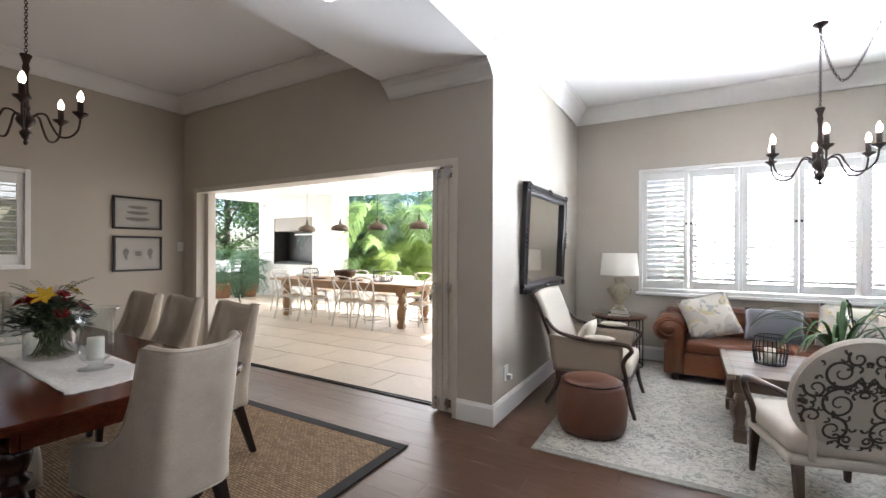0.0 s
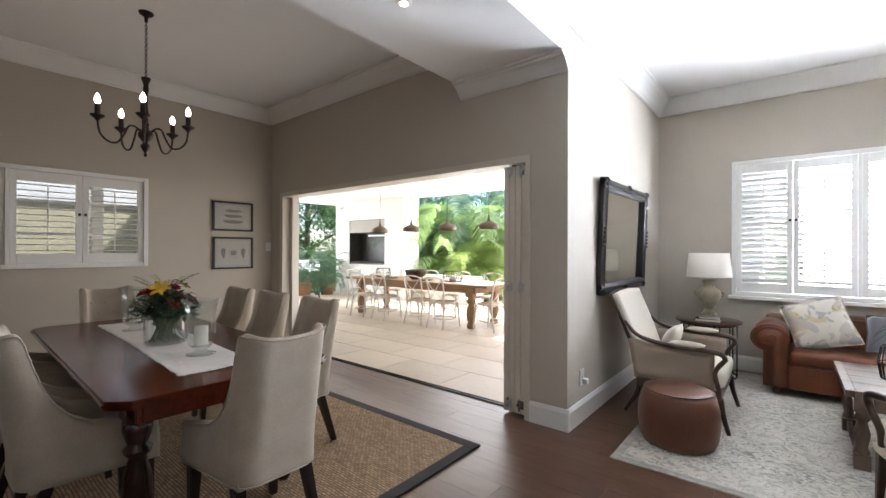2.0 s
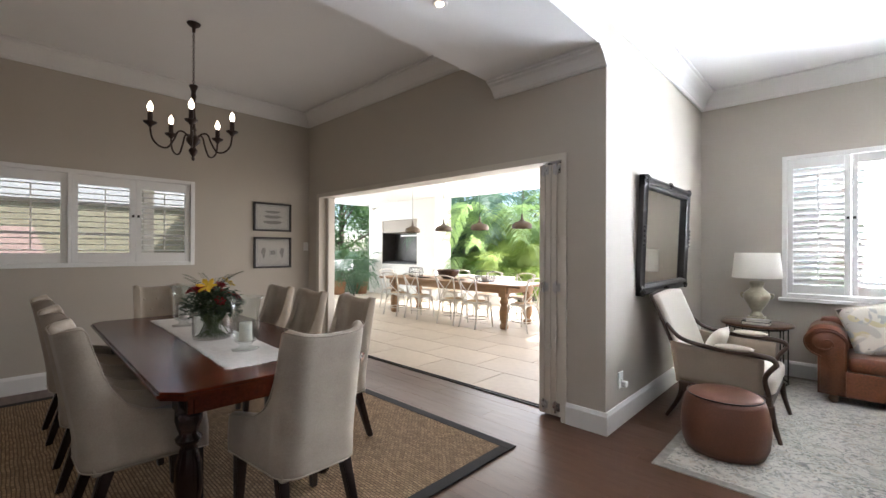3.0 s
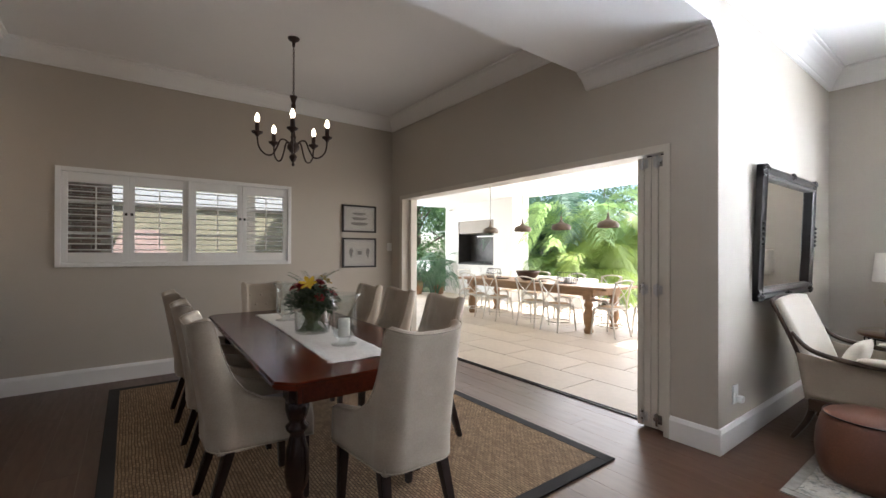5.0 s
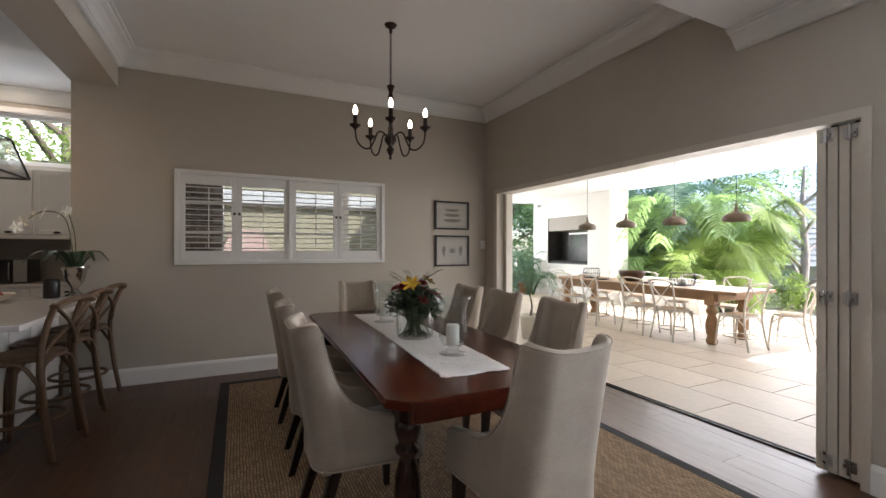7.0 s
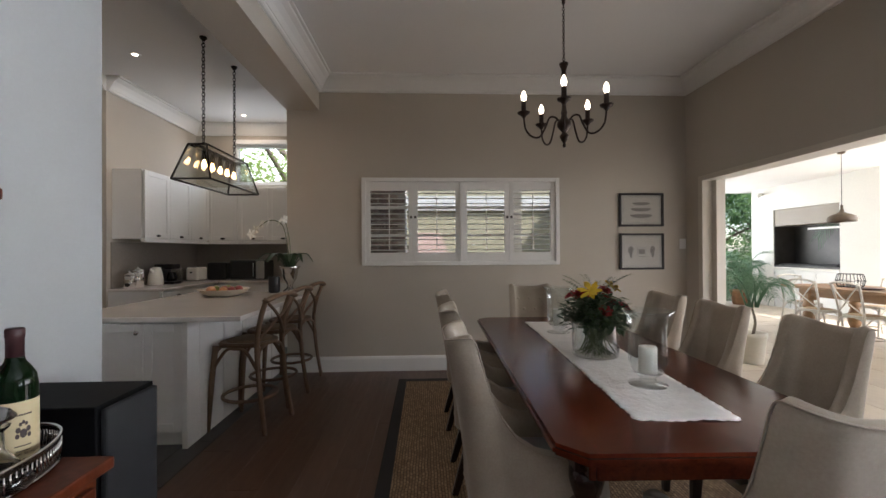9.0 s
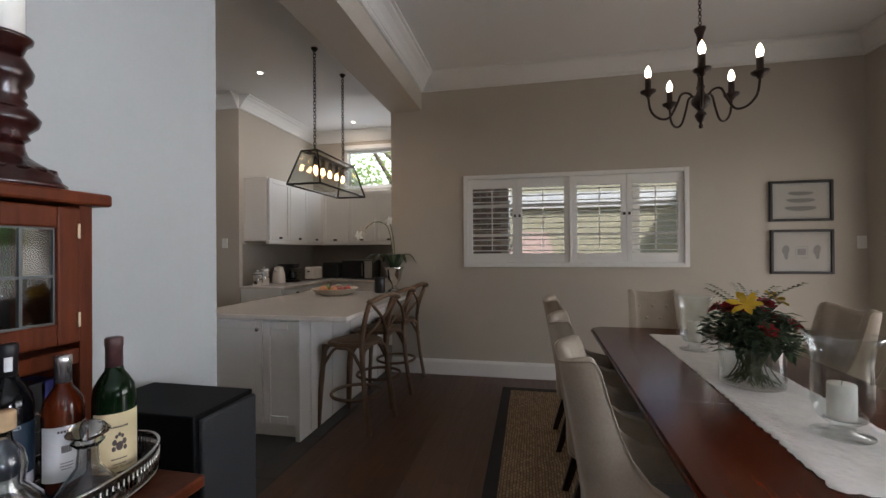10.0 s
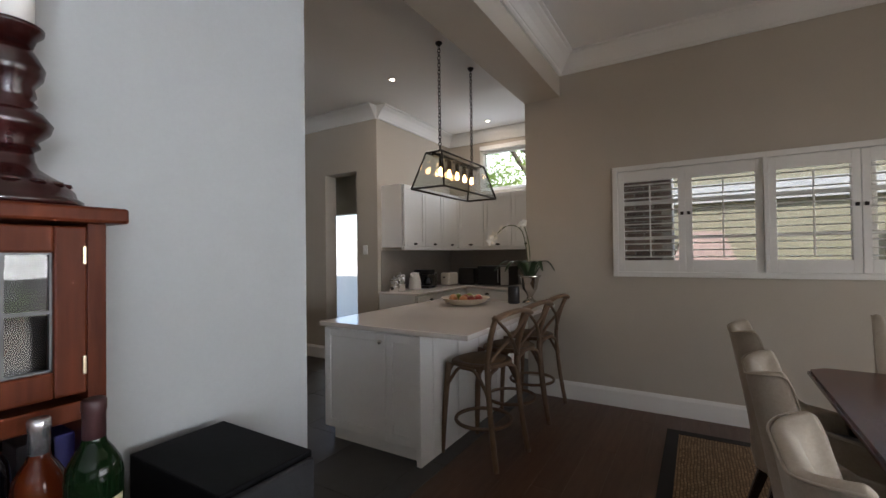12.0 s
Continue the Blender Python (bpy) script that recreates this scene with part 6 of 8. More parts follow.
# orange tulips in a vase on the open shelf
ORANGE = mat("orange_tulip_petal", (0.80, 0.26, 0.03), 0.45, vary=0.25, grain=30)
tul = thing("tulip_vase", "orange tulips in a small glass vase on the cabinet", "flowers", Matrix.Translation((-0.215, -4.03, 0.883)))
part("vase", lathe([(0, 0), (0.04, 0.001), (0.045, 0.02), (0.035, 0.16), (0.04, 0.22), (0.037, 0.22), (0.032, 0.16), (0.041, 0.02), (0, 0.008)], 24), CLEAR, tul)
for k, (dx, dy, z) in enumerate(((-0.065, 0.0, 0.55), (-0.055, 0.03, 0.465), (0.03, 0.01, 0.56), (0.07, 0.02, 0.49), (0.0, 0.04, 0.50), (0.04, -0.03, 0.6))):
    part("stem", tube([(dx * 0.2, dy * 0.2, 0.02), (dx * 0.4, dy * 0.4, 0.25), (dx, dy, z)], 0.0035, 6), STEM, tul)
    bm = bmesh.new()
    for i in range(6):
        a = 2 * math.pi * i / 6
        rr = 0.019 if i % 2 else 0.022

        def petal(u, v, a=a, rr=rr):
            w = math.sin(math.pi * min(0.97, 0.12 + 0.85 * v)) * 0.75
            b = a + (u - 0.5) * 2 * w
            r = rr * (0.35 + 0.9 * math.sin(math.pi * min(1, v * 0.75 + 0.1)))
            return (r * math.cos(b), r * math.sin(b), v * 0.075)
        grid_shell(petal, 4, 6, 0.0015, bm)
    bmesh.ops.translate(bm, verts=bm.verts, vec=(dx, dy, z))
    part("bloom", bm, ORANGE, tul, "orange tulip bloom")
bm = bmesh.new()
for k in range(6):
    a = k * 1.05
    leaf_quad(bm, (0, 0, 0.2), (math.cos(a), math.sin(a), 1.3), 0.2, 0.035)
part("leaves", bm, STEM, tul)

spk = thing("loudspeaker", "black floor-standing loudspeaker beside the cabinet", "loudspeaker", Matrix.Translation((0, 0, 0)))
BLACK_ASH = mat("black_ash_veneer", (0.004, 0.004, 0.0045), 0.6, vary=0.15, grain=30, bump=0.15, stretch=(1, 1, 0.2), spec=0.08)
part("cabinet", bm_box(-0.955, -0.72, -4.31, -3.945, 0.02, 0.96, bevel=0.004), BLACK_ASH, spk)
part("grille", bm_box(-0.945, -0.73, -3.943, -3.925, 0.06, 0.95, bevel=0.006), mat("black_grille_cloth", (0.012, 0.012, 0.013), 0.95, vary=0.1, grain=300, bump=0.5), spk)
part("plinth", bm_box(-0.965, -0.71, -4.32, -3.93, 0.0, 0.02, bevel=0.003), BLACK_ASH, spk)

# ---------- living room ----------
LEATHER = mat("tan_leather", (0.20, 0.068, 0.03), 0.33, vary=0.22, grain=60, stain=5, bump=0.2)
LEATHER_P = mat("brown_pouffe_leather", (0.14, 0.055, 0.03), 0.45, vary=0.12, grain=80, stain=4, bump=0.15)
CREAM_CL = mat("cream_linen_cloth", (0.64, 0.58, 0.49), 0.9, vary=0.05, grain=150, bump=0.25, sheen=0.2)
TAUPE_CL = mat("taupe_linen_cloth", (0.36, 0.29, 0.22), 0.9, vary=0.06, grain=150, bump=0.25)
DARK_OAK = mat("dark_oak_frame", (0.08, 0.047, 0.03), 0.35, vary=0.2, grain=16, bump=0.1)


def vintage_rug():
    m = mat("faded_persian_weave", (0.60, 0.57, 0.50), 0.95, vary=0.1, grain=50, stain=2, bump=0.3)
    nt = m.node_tree
    N, L = nt.nodes, nt.links
    co = [n for n in N if n.bl_idname == "ShaderNodeTexCoord"][0]
    b = N["Principled BSDF"]
    warp = N.new("ShaderNodeTexNoise")
    warp.inputs["Scale"].default_value, warp.inputs["Detail"].default_value = 3.0, 3.0
    bend = N.new("ShaderNodeMixRGB")
    bend.inputs[0].default_value = 0.16
    L.new(co.outputs["Object"], warp.inputs["Vector"])
    L.new(co.outputs["Object"], bend.inputs[1])
    L.new(warp.outputs["Color"], bend.inputs[2])
    # faded ornament: scrolling lines and blots at three sizes
    last = b.inputs["Base Color"].links[0].from_socket
    for scale, detail, twist, lo, hi, strength, col in ((7.0, 6.0, 2.5, 0.50, 0.62, 0.55, (0.26, 0.25, 0.22, 1)), (18.0, 5.0, 3.0, 0.52, 0.60, 0.75, (0.13, 0.14, 0.135, 1)), (34.0, 3.0, 1.0, 0.55, 0.64, 0.55, (0.40, 0.33, 0.24, 1)), (1.6, 2.0, 0.5, 0.45, 0.70, 0.35, (0.62, 0.60, 0.55, 1))):
        ns = N.new("ShaderNodeTexNoise")
        ns.inputs["Scale"].default_value, ns.inputs["Detail"].default_value, ns.inputs["Distortion"].default_value = scale, detail, twist
        L.new(bend.outputs[0], ns.inputs["Vector"])
        mr = N.new("ShaderNodeMapRange")
        mr.inputs[1].default_value, mr.inputs[2].default_value, mr.inputs[4].default_value = lo, hi, strength
        mx = N.new("ShaderNodeMixRGB")
        mx.inputs[2].default_value = col
        L.new(ns.outputs[0], mr.inputs[0])
        L.new(mr.outputs[0], mx.inputs[0])
        L.new(last, mx.inputs[1])
        last = mx.outputs[0]
    L.new(last, b.inputs["Base Color"])
    return m


PERSIAN = vintage_rug()
rug2 = thing("area_rug", "faded grey and cream patterned area rug under the sofa", "rug")
part("weave", boxes((0.45, 4.05, -0.15, 2.79, 0.001, 0.010)), PERSIAN, rug2)
part("border", boxes((0.39, 4.11, -0.21, -0.15, 0.001, 0.0095), (0.39, 4.11, 2.79, 2.85, 0.001, 0.0095), (0.39, 0.45, -0.15, 2.79, 0.001, 0.0095), (4.05, 4.11, -0.15, 2.79, 0.001, 0.0095), bevel=0.003), mat("rug_border_wool", (0.42, 0.40, 0.35), 0.95, vary=0.2, grain=25, bump=0.3), rug2)

# chesterfield sofa
sx0, sx1, sy0, sy1 = 1.08, 3.42, 2.02, 2.86
sofa = thing("chesterfield_sofa", "tan leather chesterfield sofa with rolled arms under the window", "sofa")


def arm_profile(side):
    """Section of a rolled arm in (x, z): scroll on the outside."""
    s = side
    pts = [(-0.10, 0.09), (0.10, 0.09), (0.10, 0.50)]
    for a in [radians(10 + 250 * i / 18) for i in range(19)]:
        pts.append((-0.045 + 0.15 * math.cos(a), 0.56 + 0.13 * math.sin(a)))
    pts.append((-0.10, 0.44))
    return [(s * x, z) for x, z in pts]


for side, cx in ((1, sx0 + 0.15), (-1, sx1 - 0.15)):
    bm = extrude_profile([(cx + x, z) for x, z in arm_profile(side)], "y", sy0 + 0.03, sy1)
    bmesh.ops.bevel(bm, geom=[e for e in bm.edges if abs(e.verts[0].co.y - e.verts[1].co.y) < 1e-6], offset=0.02, segments=3, affect="EDGES")
    for f in bm.faces:
        f.smooth = True
    arm = part("arm", bm, LEATHER, sofa)
    edge = [(cx + x, sy0 + 0.030, z) for x, z in arm_profile(side)[2:]]
    part("piping", tube(edge, 0.007, 6, n=2), LEATHER, arm)
    curl = [(cx + side * (-0.045 + q * 0.15 * math.cos(t)), sy0 + 0.028, 0.56 + q * 0.13 * math.sin(t)) for q, t in ((0.95 - 0.055 * k, radians(10 + 32 * k)) for k in range(16))]
    part("scroll", tube(curl, [0.010, 0.008, 0.006], 6, n=2), LEATHER, arm)


def sofa_back(u, v):
    x = sx0 + 0.26 + (sx1 - sx0 - 0.52) * u
    row = math.sin(v * math.pi * 3.0)
    col = math.sin((u * 13 + (0.5 if int(v * 3) % 2 else 0)) * math.pi * 2)
    tuft = 0.018 * row * row * (0.5 + 0.5 * col)
    z = 0.40 + 0.33 * min(1, v / 0.75)
    y = sy1 - 0.26 - tuft - 0.02
    if v > 0.75:
        a = (v - 0.75) / 0.25 * math.pi
        y = sy1 - 0.19 - 0.09 * math.cos(a)
        z = 0.70 + 0.07 * math.sin(a) + 0.03 * (1 - math.cos(a)) * 0
    return (x, y, z)


bm = grid_shell(sofa_back, 110, 40, 0.03)
part("backrest", bm, LEATHER, sofa)
bm = bmesh.new()
for r in range(3):
    for k in range(13):
        lathe([(0, 0.008), (0.008, 0.005), (0.010, 0), (0, -0.003)], 8, bm, Matrix.Translation((sx0 + 0.34 + 0.14 * k + (0.07 if r % 2 else 0), sy1 - 0.272, 0.49 + 0.1 * r)) @ pose(0, 0, 0, 90))
part("tuft_buttons", bm, LEATHER, sofa)
part("back_frame", boxes((sx0 + 0.05, sx1 - 0.05, sy1 - 0.22, sy1, 0.09, 0.72), bevel=0.03), LEATHER, sofa)
for k in range(2):
    w = (sx1 - sx0 - 0.50) / 2
    bm = bm_box(sx0 + 0.25 + k * w + 0.004, sx0 + 0.25 + (k + 1) * w - 0.004, sy0 + 0.01, sy1 - 0.26, 0.32, 0.455, bevel=0.04, seg=4)
    for f in bm.faces:
        f.smooth = True
    part("seat_cushion", bm, LEATHER, sofa)
part("front_rail", boxes((sx0 + 0.24, sx1 - 0.24, sy0 + 0.03, sy1 - 0.23, 0.09, 0.32), bevel=0.012), LEATHER, sofa)
for x in (sx0 + 0.16, sx1 - 0.16):
    for y in (sy0 + 0.1, sy1 - 0.1):
        part("foot", lathe([(0.02, 0.012), (0.032, 0.025), (0.04, 0.05), (0.03, 0.08), (0.04, 0.092)], 16, None, Matrix.Translation((x, y, 0))), DARK_OAK, sofa)

# cushions


def floral(m):
    """Loose leaf shapes in ochre, grey and olive printed over the cloth."""
    nt = m.node_tree
    N, L = nt.nodes, nt.links
    co = [n for n in N if n.bl_idname == "ShaderNodeTexCoord"][0]
    b = N["Principled BSDF"]
    for scale, col, lo, seed in ((5.5, (0.60, 0.52, 0.32, 1), 0.55, 1.0), (6.0, (0.44, 0.43, 0.41, 1), 0.56, 7.0), (4.0, (0.54, 0.50, 0.44, 1), 0.56, 13.0), (11.0, (0.38, 0.36, 0.31, 1), 0.66, 19.0)):
        mp = N.new("ShaderNodeMapping")
        mp.inputs["Location"].default_value = (seed, seed * 0.7, seed * 0.3)
        ns = N.new("ShaderNodeTexNoise")
        ns.inputs["Scale"].default_value, ns.inputs["Detail"].default_value, ns.inputs["Distortion"].default_value = scale, 1.0, 1.2
        mr = N.new("ShaderNodeMapRange")
        mr.inputs[1].default_value, mr.inputs[2].default_value = lo, lo + 0.03
        mx = N.new("ShaderNodeMixRGB")
        mx.inputs[2].default_value = col
        old = b.inputs["Base Color"].links[0].from_socket
        L.new(co.outputs["Object"], mp.inputs[0])
        L.new(mp.outputs[0], ns.inputs[0])
        L.new(ns.outputs[0], mr.inputs[0])
        L.new(mr.outputs[0], mx.inputs[0])
        L.new(old, mx.inputs[1])
        L.new(mx.outputs[0], b.inputs["Base Color"])


FLORAL = mat("floral_cushion_cloth_print", (0.72, 0.67, 0.58), 0.9, vary=0.04, grain=150, bump=0.2)
floral(FLORAL)
GREY_CU = mat("slate_grey_velvet", (0.16, 0.165, 0.18), 0.85, vary=0.08, grain=120, bump=0.2, sheen=0.5)


def cushion(x, y, z, w, h, mt, label, tilt, turn, rot=0):
    ob = thing("cushion", label, "cushion", Matrix.Translation((x, y, z)) @ pose(0, 0, 0, 90 - tilt, 0, turn) @ pose(0, 0, 0, 0, 0, rot), group="scatter cushions on the sofa")
    part("cover", pillow_bm(w, h, 0.17), mt, ob)
    rim = []
    for i in range(41):
        a = 4 * i / 40
        k, q = int(a) % 4, a - int(a)
        u, v = [(-1 + 2 * q, -1), (1, -1 + 2 * q), (1 - 2 * q, 1), (-1, 1 - 2 * q)][k]
        pin = 1 - 0.06 * (1 - abs(u)) * abs(v) - 0.06 * (1 - abs(v)) * abs(u)
        rim.append((u * w / 2 * pin, v * h / 2 * pin, 0))
    part("piping", tube(rim, 0.006, 6, n=1, closed=True), mt, ob)


cushion(1.56, 2.42, 0.685, 0.50, 0.48, FLORAL, "large cream floral cushion leaning on the sofa", 22, 6, 17)
cushion(2.14, 2.45, 0.63, 0.50, 0.36, GREY_CU, "slate grey oblong cushion leaning on the sofa", 24, -6)
cushion(2.72, 2.44, 0.66, 0.46, 0.44, FLORAL, "cream floral cushion leaning on the sofa", 22, -8, -6)
cushion(3.05, 2.42, 0.66, 0.42, 0.42, CREAM_CL, "plain cream cushion leaning on the sofa", 22, -14)

# side table and lamp
IRON_BK = mat("black_iron", (0.018, 0.017, 0.016), 0.5, 0.6, vary=0.1)
WALNUT = mat("walnut_top", (0.15, 0.07, 0.035), 0.3, vary=0.25, grain=8, bump=0.05, stretch=(1, 9, 1))
stb = thing("side_table", "round wooden side table on black iron rods", "table", Matrix.Translation((0.62, 2.48, 0)))
part("tabletop", lathe([(0, 0.60), (0.31, 0.60), (0.325, 0.606), (0.325, 0.622), (0.315, 0.628), (0, 0.628)], 40), WALNUT, stb)
for k in range(10):
    a = 2 * math.pi * k / 10
    part("rod", tube([(0.27 * math.cos(a), 0.27 * math.sin(a), 0.012), (0.27 * math.cos(a), 0.27 * math.sin(a), 0.60)], 0.007, 6, n=1), IRON_BK, stb)
for z in (0.02, 0.585):
    part("ring", tube([(0.27 * math.cos(2 * math.pi * i / 32), 0.27 * math.sin(2 * math.pi * i / 32), z) for i in range(33)], 0.008, 6, n=1, closed=True), IRON_BK, stb)
CERAMIC = mat("crackled_stone_ceramic", (0.50, 0.44, 0.31), 0.4, vary=0.18, grain=25, bump=0.25)
SHADE = mat("ivory_lampshade", (0.78, 0.73, 0.65), 0.9, vary=0.03, grain=150, bump=0.15)
tl = thing("table_lamp", "stone ceramic baluster lamp with an ivory drum shade", "lamp", Matrix.Translation((0.62, 2.52, 0.628)) @ Matrix.Diagonal((0.9, 0.9, 1.02, 1)))
part("base", bm_box(-0.085, 0.085, -0.085, 0.085, 0.0, 0.06, bevel=0.006), CERAMIC, tl)
part("body", lathe([(0.07, 0.06), (0.06, 0.085), (0.045, 0.105), (0.05, 0.12), (0.085, 0.17), (0.12, 0.225), (0.135, 0.27), (0.13, 0.305), (0.095, 0.335), (0.068, 0.355), (0.062, 0.38), (0.078, 0.405), (0.08, 0.425), (0.05, 0.44), (0, 0.445)], 32), CERAMIC, tl)
for s_ in (-1, 1):
    part("lug", tube([(s_ * 0.128, 0, 0.30), (s_ * 0.155, 0, 0.295), (s_ * 0.15, 0, 0.265), (s_ * 0.132, 0, 0.255)], 0.012, 8), CERAMIC, tl)
part("stem", lathe([(0, 0.44), (0.01, 0.44), (0.01, 0.60), (0, 0.60)], 10), BRASS, tl)
part("shade", lathe([(0.25, 0.47), (0.222, 0.735), (0.219, 0.735), (0.247, 0.47), (0.25, 0.47)], 40), SHADE, tl)
for k, (dx, dy, z, w, d, h, c) in enumerate(((0.02, -0.16, 0.628, 0.24, 0.16, 0.03, (0.03, 0.03, 0.035)), (0.03, -0.15, 0.658, 0.2, 0.14, 0.022, (0.45, 0.42, 0.38)))):
    bk = thing("book", "dark bound book lying on the side table" if k == 0 else "pale book lying on another book", "book", Matrix.Translation((0.62 + dx, 2.48 + dy, z)) @ pose(0, 0, 0, 0, 0, 8 * k))
    part("cover", boxes((-w / 2, w / 2, -d / 2, d / 2, 0, 0.003), (-w / 2, w / 2, -d / 2, d / 2, h - 0.003, h), (-w / 2, -w / 2 + 0.004, -d / 2, d / 2, 0.003, h - 0.003)), mat("book_cloth_" + "ab"[k], c, 0.7, vary=0.08), bk)
    part("pages", boxes((-w / 2 + 0.005, w / 2 - 0.004, -d / 2 + 0.004, d / 2 - 0.004, 0.0035, h - 0.0035)), PAPER, bk)

# upholstered armchair by the wall, facing the coffee table
ac = thing("armchair", "cream armchair with dark wooden arms and linen upholstery", "armchair", pose(0.62, 1.08, 0, 0, 0, -90) @ Matrix.Diagonal((1.2, 1, 1, 1)))
seat = bm_box(-0.29, 0.29, -0.24, 0.33, 0.33, 0.47, bevel=0.045, seg=4)
for f in seat.faces:
    f.smooth = True
part("seat_cushion", seat, CREAM_CL, ac)
part("seat_frame", boxes((-0.33, 0.33, -0.30, 0.31, 0.25, 0.335), bevel=0.01), DARK_OAK, ac)


def ac_back(u, v):
    x = (u - 0.5) * (0.56 + 0.04 * v)
    z = 0.36 + 0.64 * v + 0.02 * math.sin(math.pi * u) * v
    return (x, -0.27 - 0.20 * v - 0.05 * v * v - 0.02 * math.sin(math.pi * u), z)


part("backrest", grid_shell(ac_back, 16, 16, 0.055), CREAM_CL, ac)
rim = [ac_back(0, v) for v in np.linspace(0, 1, 9)] + [ac_back(u, 1.0) for u in np.linspace(0.08, 1, 10)] + [ac_back(1, v) for v in np.linspace(0.9, 0, 9)]
part("back_frame", tube([(x * 1.02, y, z + 0.008) for x, y, z in rim], 0.015, 8, n=2), DARK_OAK, ac)
for s in (-1, 1):
    def ac_side(u, v, s=s):
        y = 0.26 - 0.58 * u
        top = 0.60 + 0.015 * math.sin(math.pi * u) + 0.16 * max(0, u - 0.55) ** 1.5
        return (s * 0.31, y - 0.05 * v * u, 0.32 + (top - 0.32) * v)
    part("side_panel", grid_shell(ac_side, 14, 6, 0.035 * s), TAUPE_CL, ac)
    part("arm", tube([(s * 0.30, -0.40, 0.79), (s * 0.32, -0.28, 0.68), (s * 0.33, -0.05, 0.635), (s * 0.335, 0.2, 0.63), (s * 0.335, 0.31, 0.615), (s * 0.33, 0.34, 0.57)], [0.014, 0.017, 0.019, 0.021, 0.021, 0.016], 8), DARK_OAK, ac)
    part("arm_pad", pillow_bm(0.075, 0.26, 0.05, m=Matrix.Translation((s * 0.332, 0.08, 0.662))), CREAM_CL, ac)
    part("arm_post", tube([(s * 0.33, 0.34, 0.58), (s * 0.32, 0.27, 0.47), (s * 0.31, 0.29, 0.34), (s * 0.31, 0.30, 0.25)], 0.018, 8), DARK_OAK, ac)
    part("leg", tube([(s * 0.31, 0.30, 0.27), (s * 0.315, 0.32, 0.15), (s * 0.32, 0.36, 0.011)], [0.026, 0.02, 0.015], 8), DARK_OAK, ac)
    part("leg", tube([(s * 0.28, -0.28, 0.27), (s * 0.285, -0.32, 0.15), (s * 0.29, -0.40, 0.011)], [0.026, 0.02, 0.016], 8), DARK_OAK, ac)
sc = thing("cushion", "small cream cushion on the armchair", "cushion", pose(0.50, 1.16, 0.60, 64, 0, -90))
part("cover", pillow_bm(0.40, 0.28, 0.13), CREAM_CL, sc)

# pouffe
pf = thing("pouffe", "round brown leather pouffe beside the armchair", "pouffe", Matrix.Translation((0.70, 0.34, 0)))
part("body", lathe([(0.20, 0.012), (0.235, 0.02), (0.258, 0.08), (0.268, 0.18), (0.262, 0.27), (0.24, 0.36), (0.222, 0.395)], 44), LEATHER_P, pf)
part("top", lathe([(0, 0.43), (0.10, 0.427), (0.18, 0.415), (0.215, 0.40), (0.222, 0.395), (0, 0.39)], 44), LEATHER_P, pf)
part("seam", tube([(0.226 * math.cos(2 * math.pi * i / 40), 0.226 * math.sin(2 * math.pi * i / 40), 0.396) for i in range(41)], 0.005, 6, n=1, closed=True), DARK_LEG, pf)

# coffee table
DRIFT = mat("greyed_oak", (0.19, 0.13, 0.095), 0.45, vary=0.2, grain=10, bump=0.15, stretch=(1, 8, 1))
cx0_, cx1_, cy0_, cy1_ = 1.605, 2.90, 0.57, 1.49
cft = thing("coffee_table", "weathered oak coffee table with turned legs", "table", Matrix.Diagonal((1, 1, 1.083, 1)))
for k in range(4):
    y = cy0_ + 0.05 + k * (cy1_ - cy0_ - 0.1) / 4
    part("board", bm_box(cx0_ + 0.05, cx1_ - 0.05, y + 0.001, y + (cy1_ - cy0_ - 0.1) / 4 - 0.001, 0.445, 0.48, bevel=0.003), DRIFT, cft)
part("rim", boxes((cx0_, cx0_ + 0.049, cy0_, cy1_, 0.442, 0.482), (cx1_ - 0.049, cx1_, cy0_, cy1_, 0.442, 0.482), (cx0_ + 0.05, cx1_ - 0.05, cy0_, cy0_ + 0.049, 0.442, 0.482), (cx0_ + 0.05, cx1_ - 0.05, cy1_ - 0.049, cy1_, 0.442, 0.482), bevel=0.003), DRIFT, cft)
part("apron", boxes((cx0_ + 0.07, cx1_ - 0.07, cy0_ + 0.06, cy0_ + 0.08, 0.36, 0.442), (cx0_ + 0.07, cx1_ - 0.07, cy1_ - 0.08, cy1_ - 0.06, 0.36, 0.442), (cx0_ + 0.06, cx0_ + 0.08, cy0_ + 0.08, cy1_ - 0.08, 0.36, 0.442)), DRIFT, cft)
for x in (cx0_ + 0.085, cx1_ - 0.085):
    for y in (cy0_ + 0.085, cy1_ - 0.085):
        bm = lathe([(0.03, 0.10), (0.04, 0.115), (0.028, 0.14), (0.036, 0.18), (0.042, 0.22), (0.03, 0.27), (0.027, 0.29), (0.042, 0.31), (0.03, 0.33), (0.034, 0.35)], 20, None, Matrix.Translation((x, y, 0)))
        bm_box(x - 0.04, x + 0.04, y - 0.04, y + 0.04, 0.012, 0.10, bevel=0.005, bm=bm)
        bm_box(x - 0.04, x + 0.04, y - 0.04, y + 0.04, 0.35, 0.442, bevel=0.004, bm=bm)
        part("leg", bm, DRIFT, cft)
for x in (cx0_ + 0.07, cx1_ - 0.10):
    part("stretcher", boxes((x, x + 0.03, cy0_ + 0.125, cy1_ - 0.125, 0.03, 0.09), bevel=0.004), DRIFT, cft)


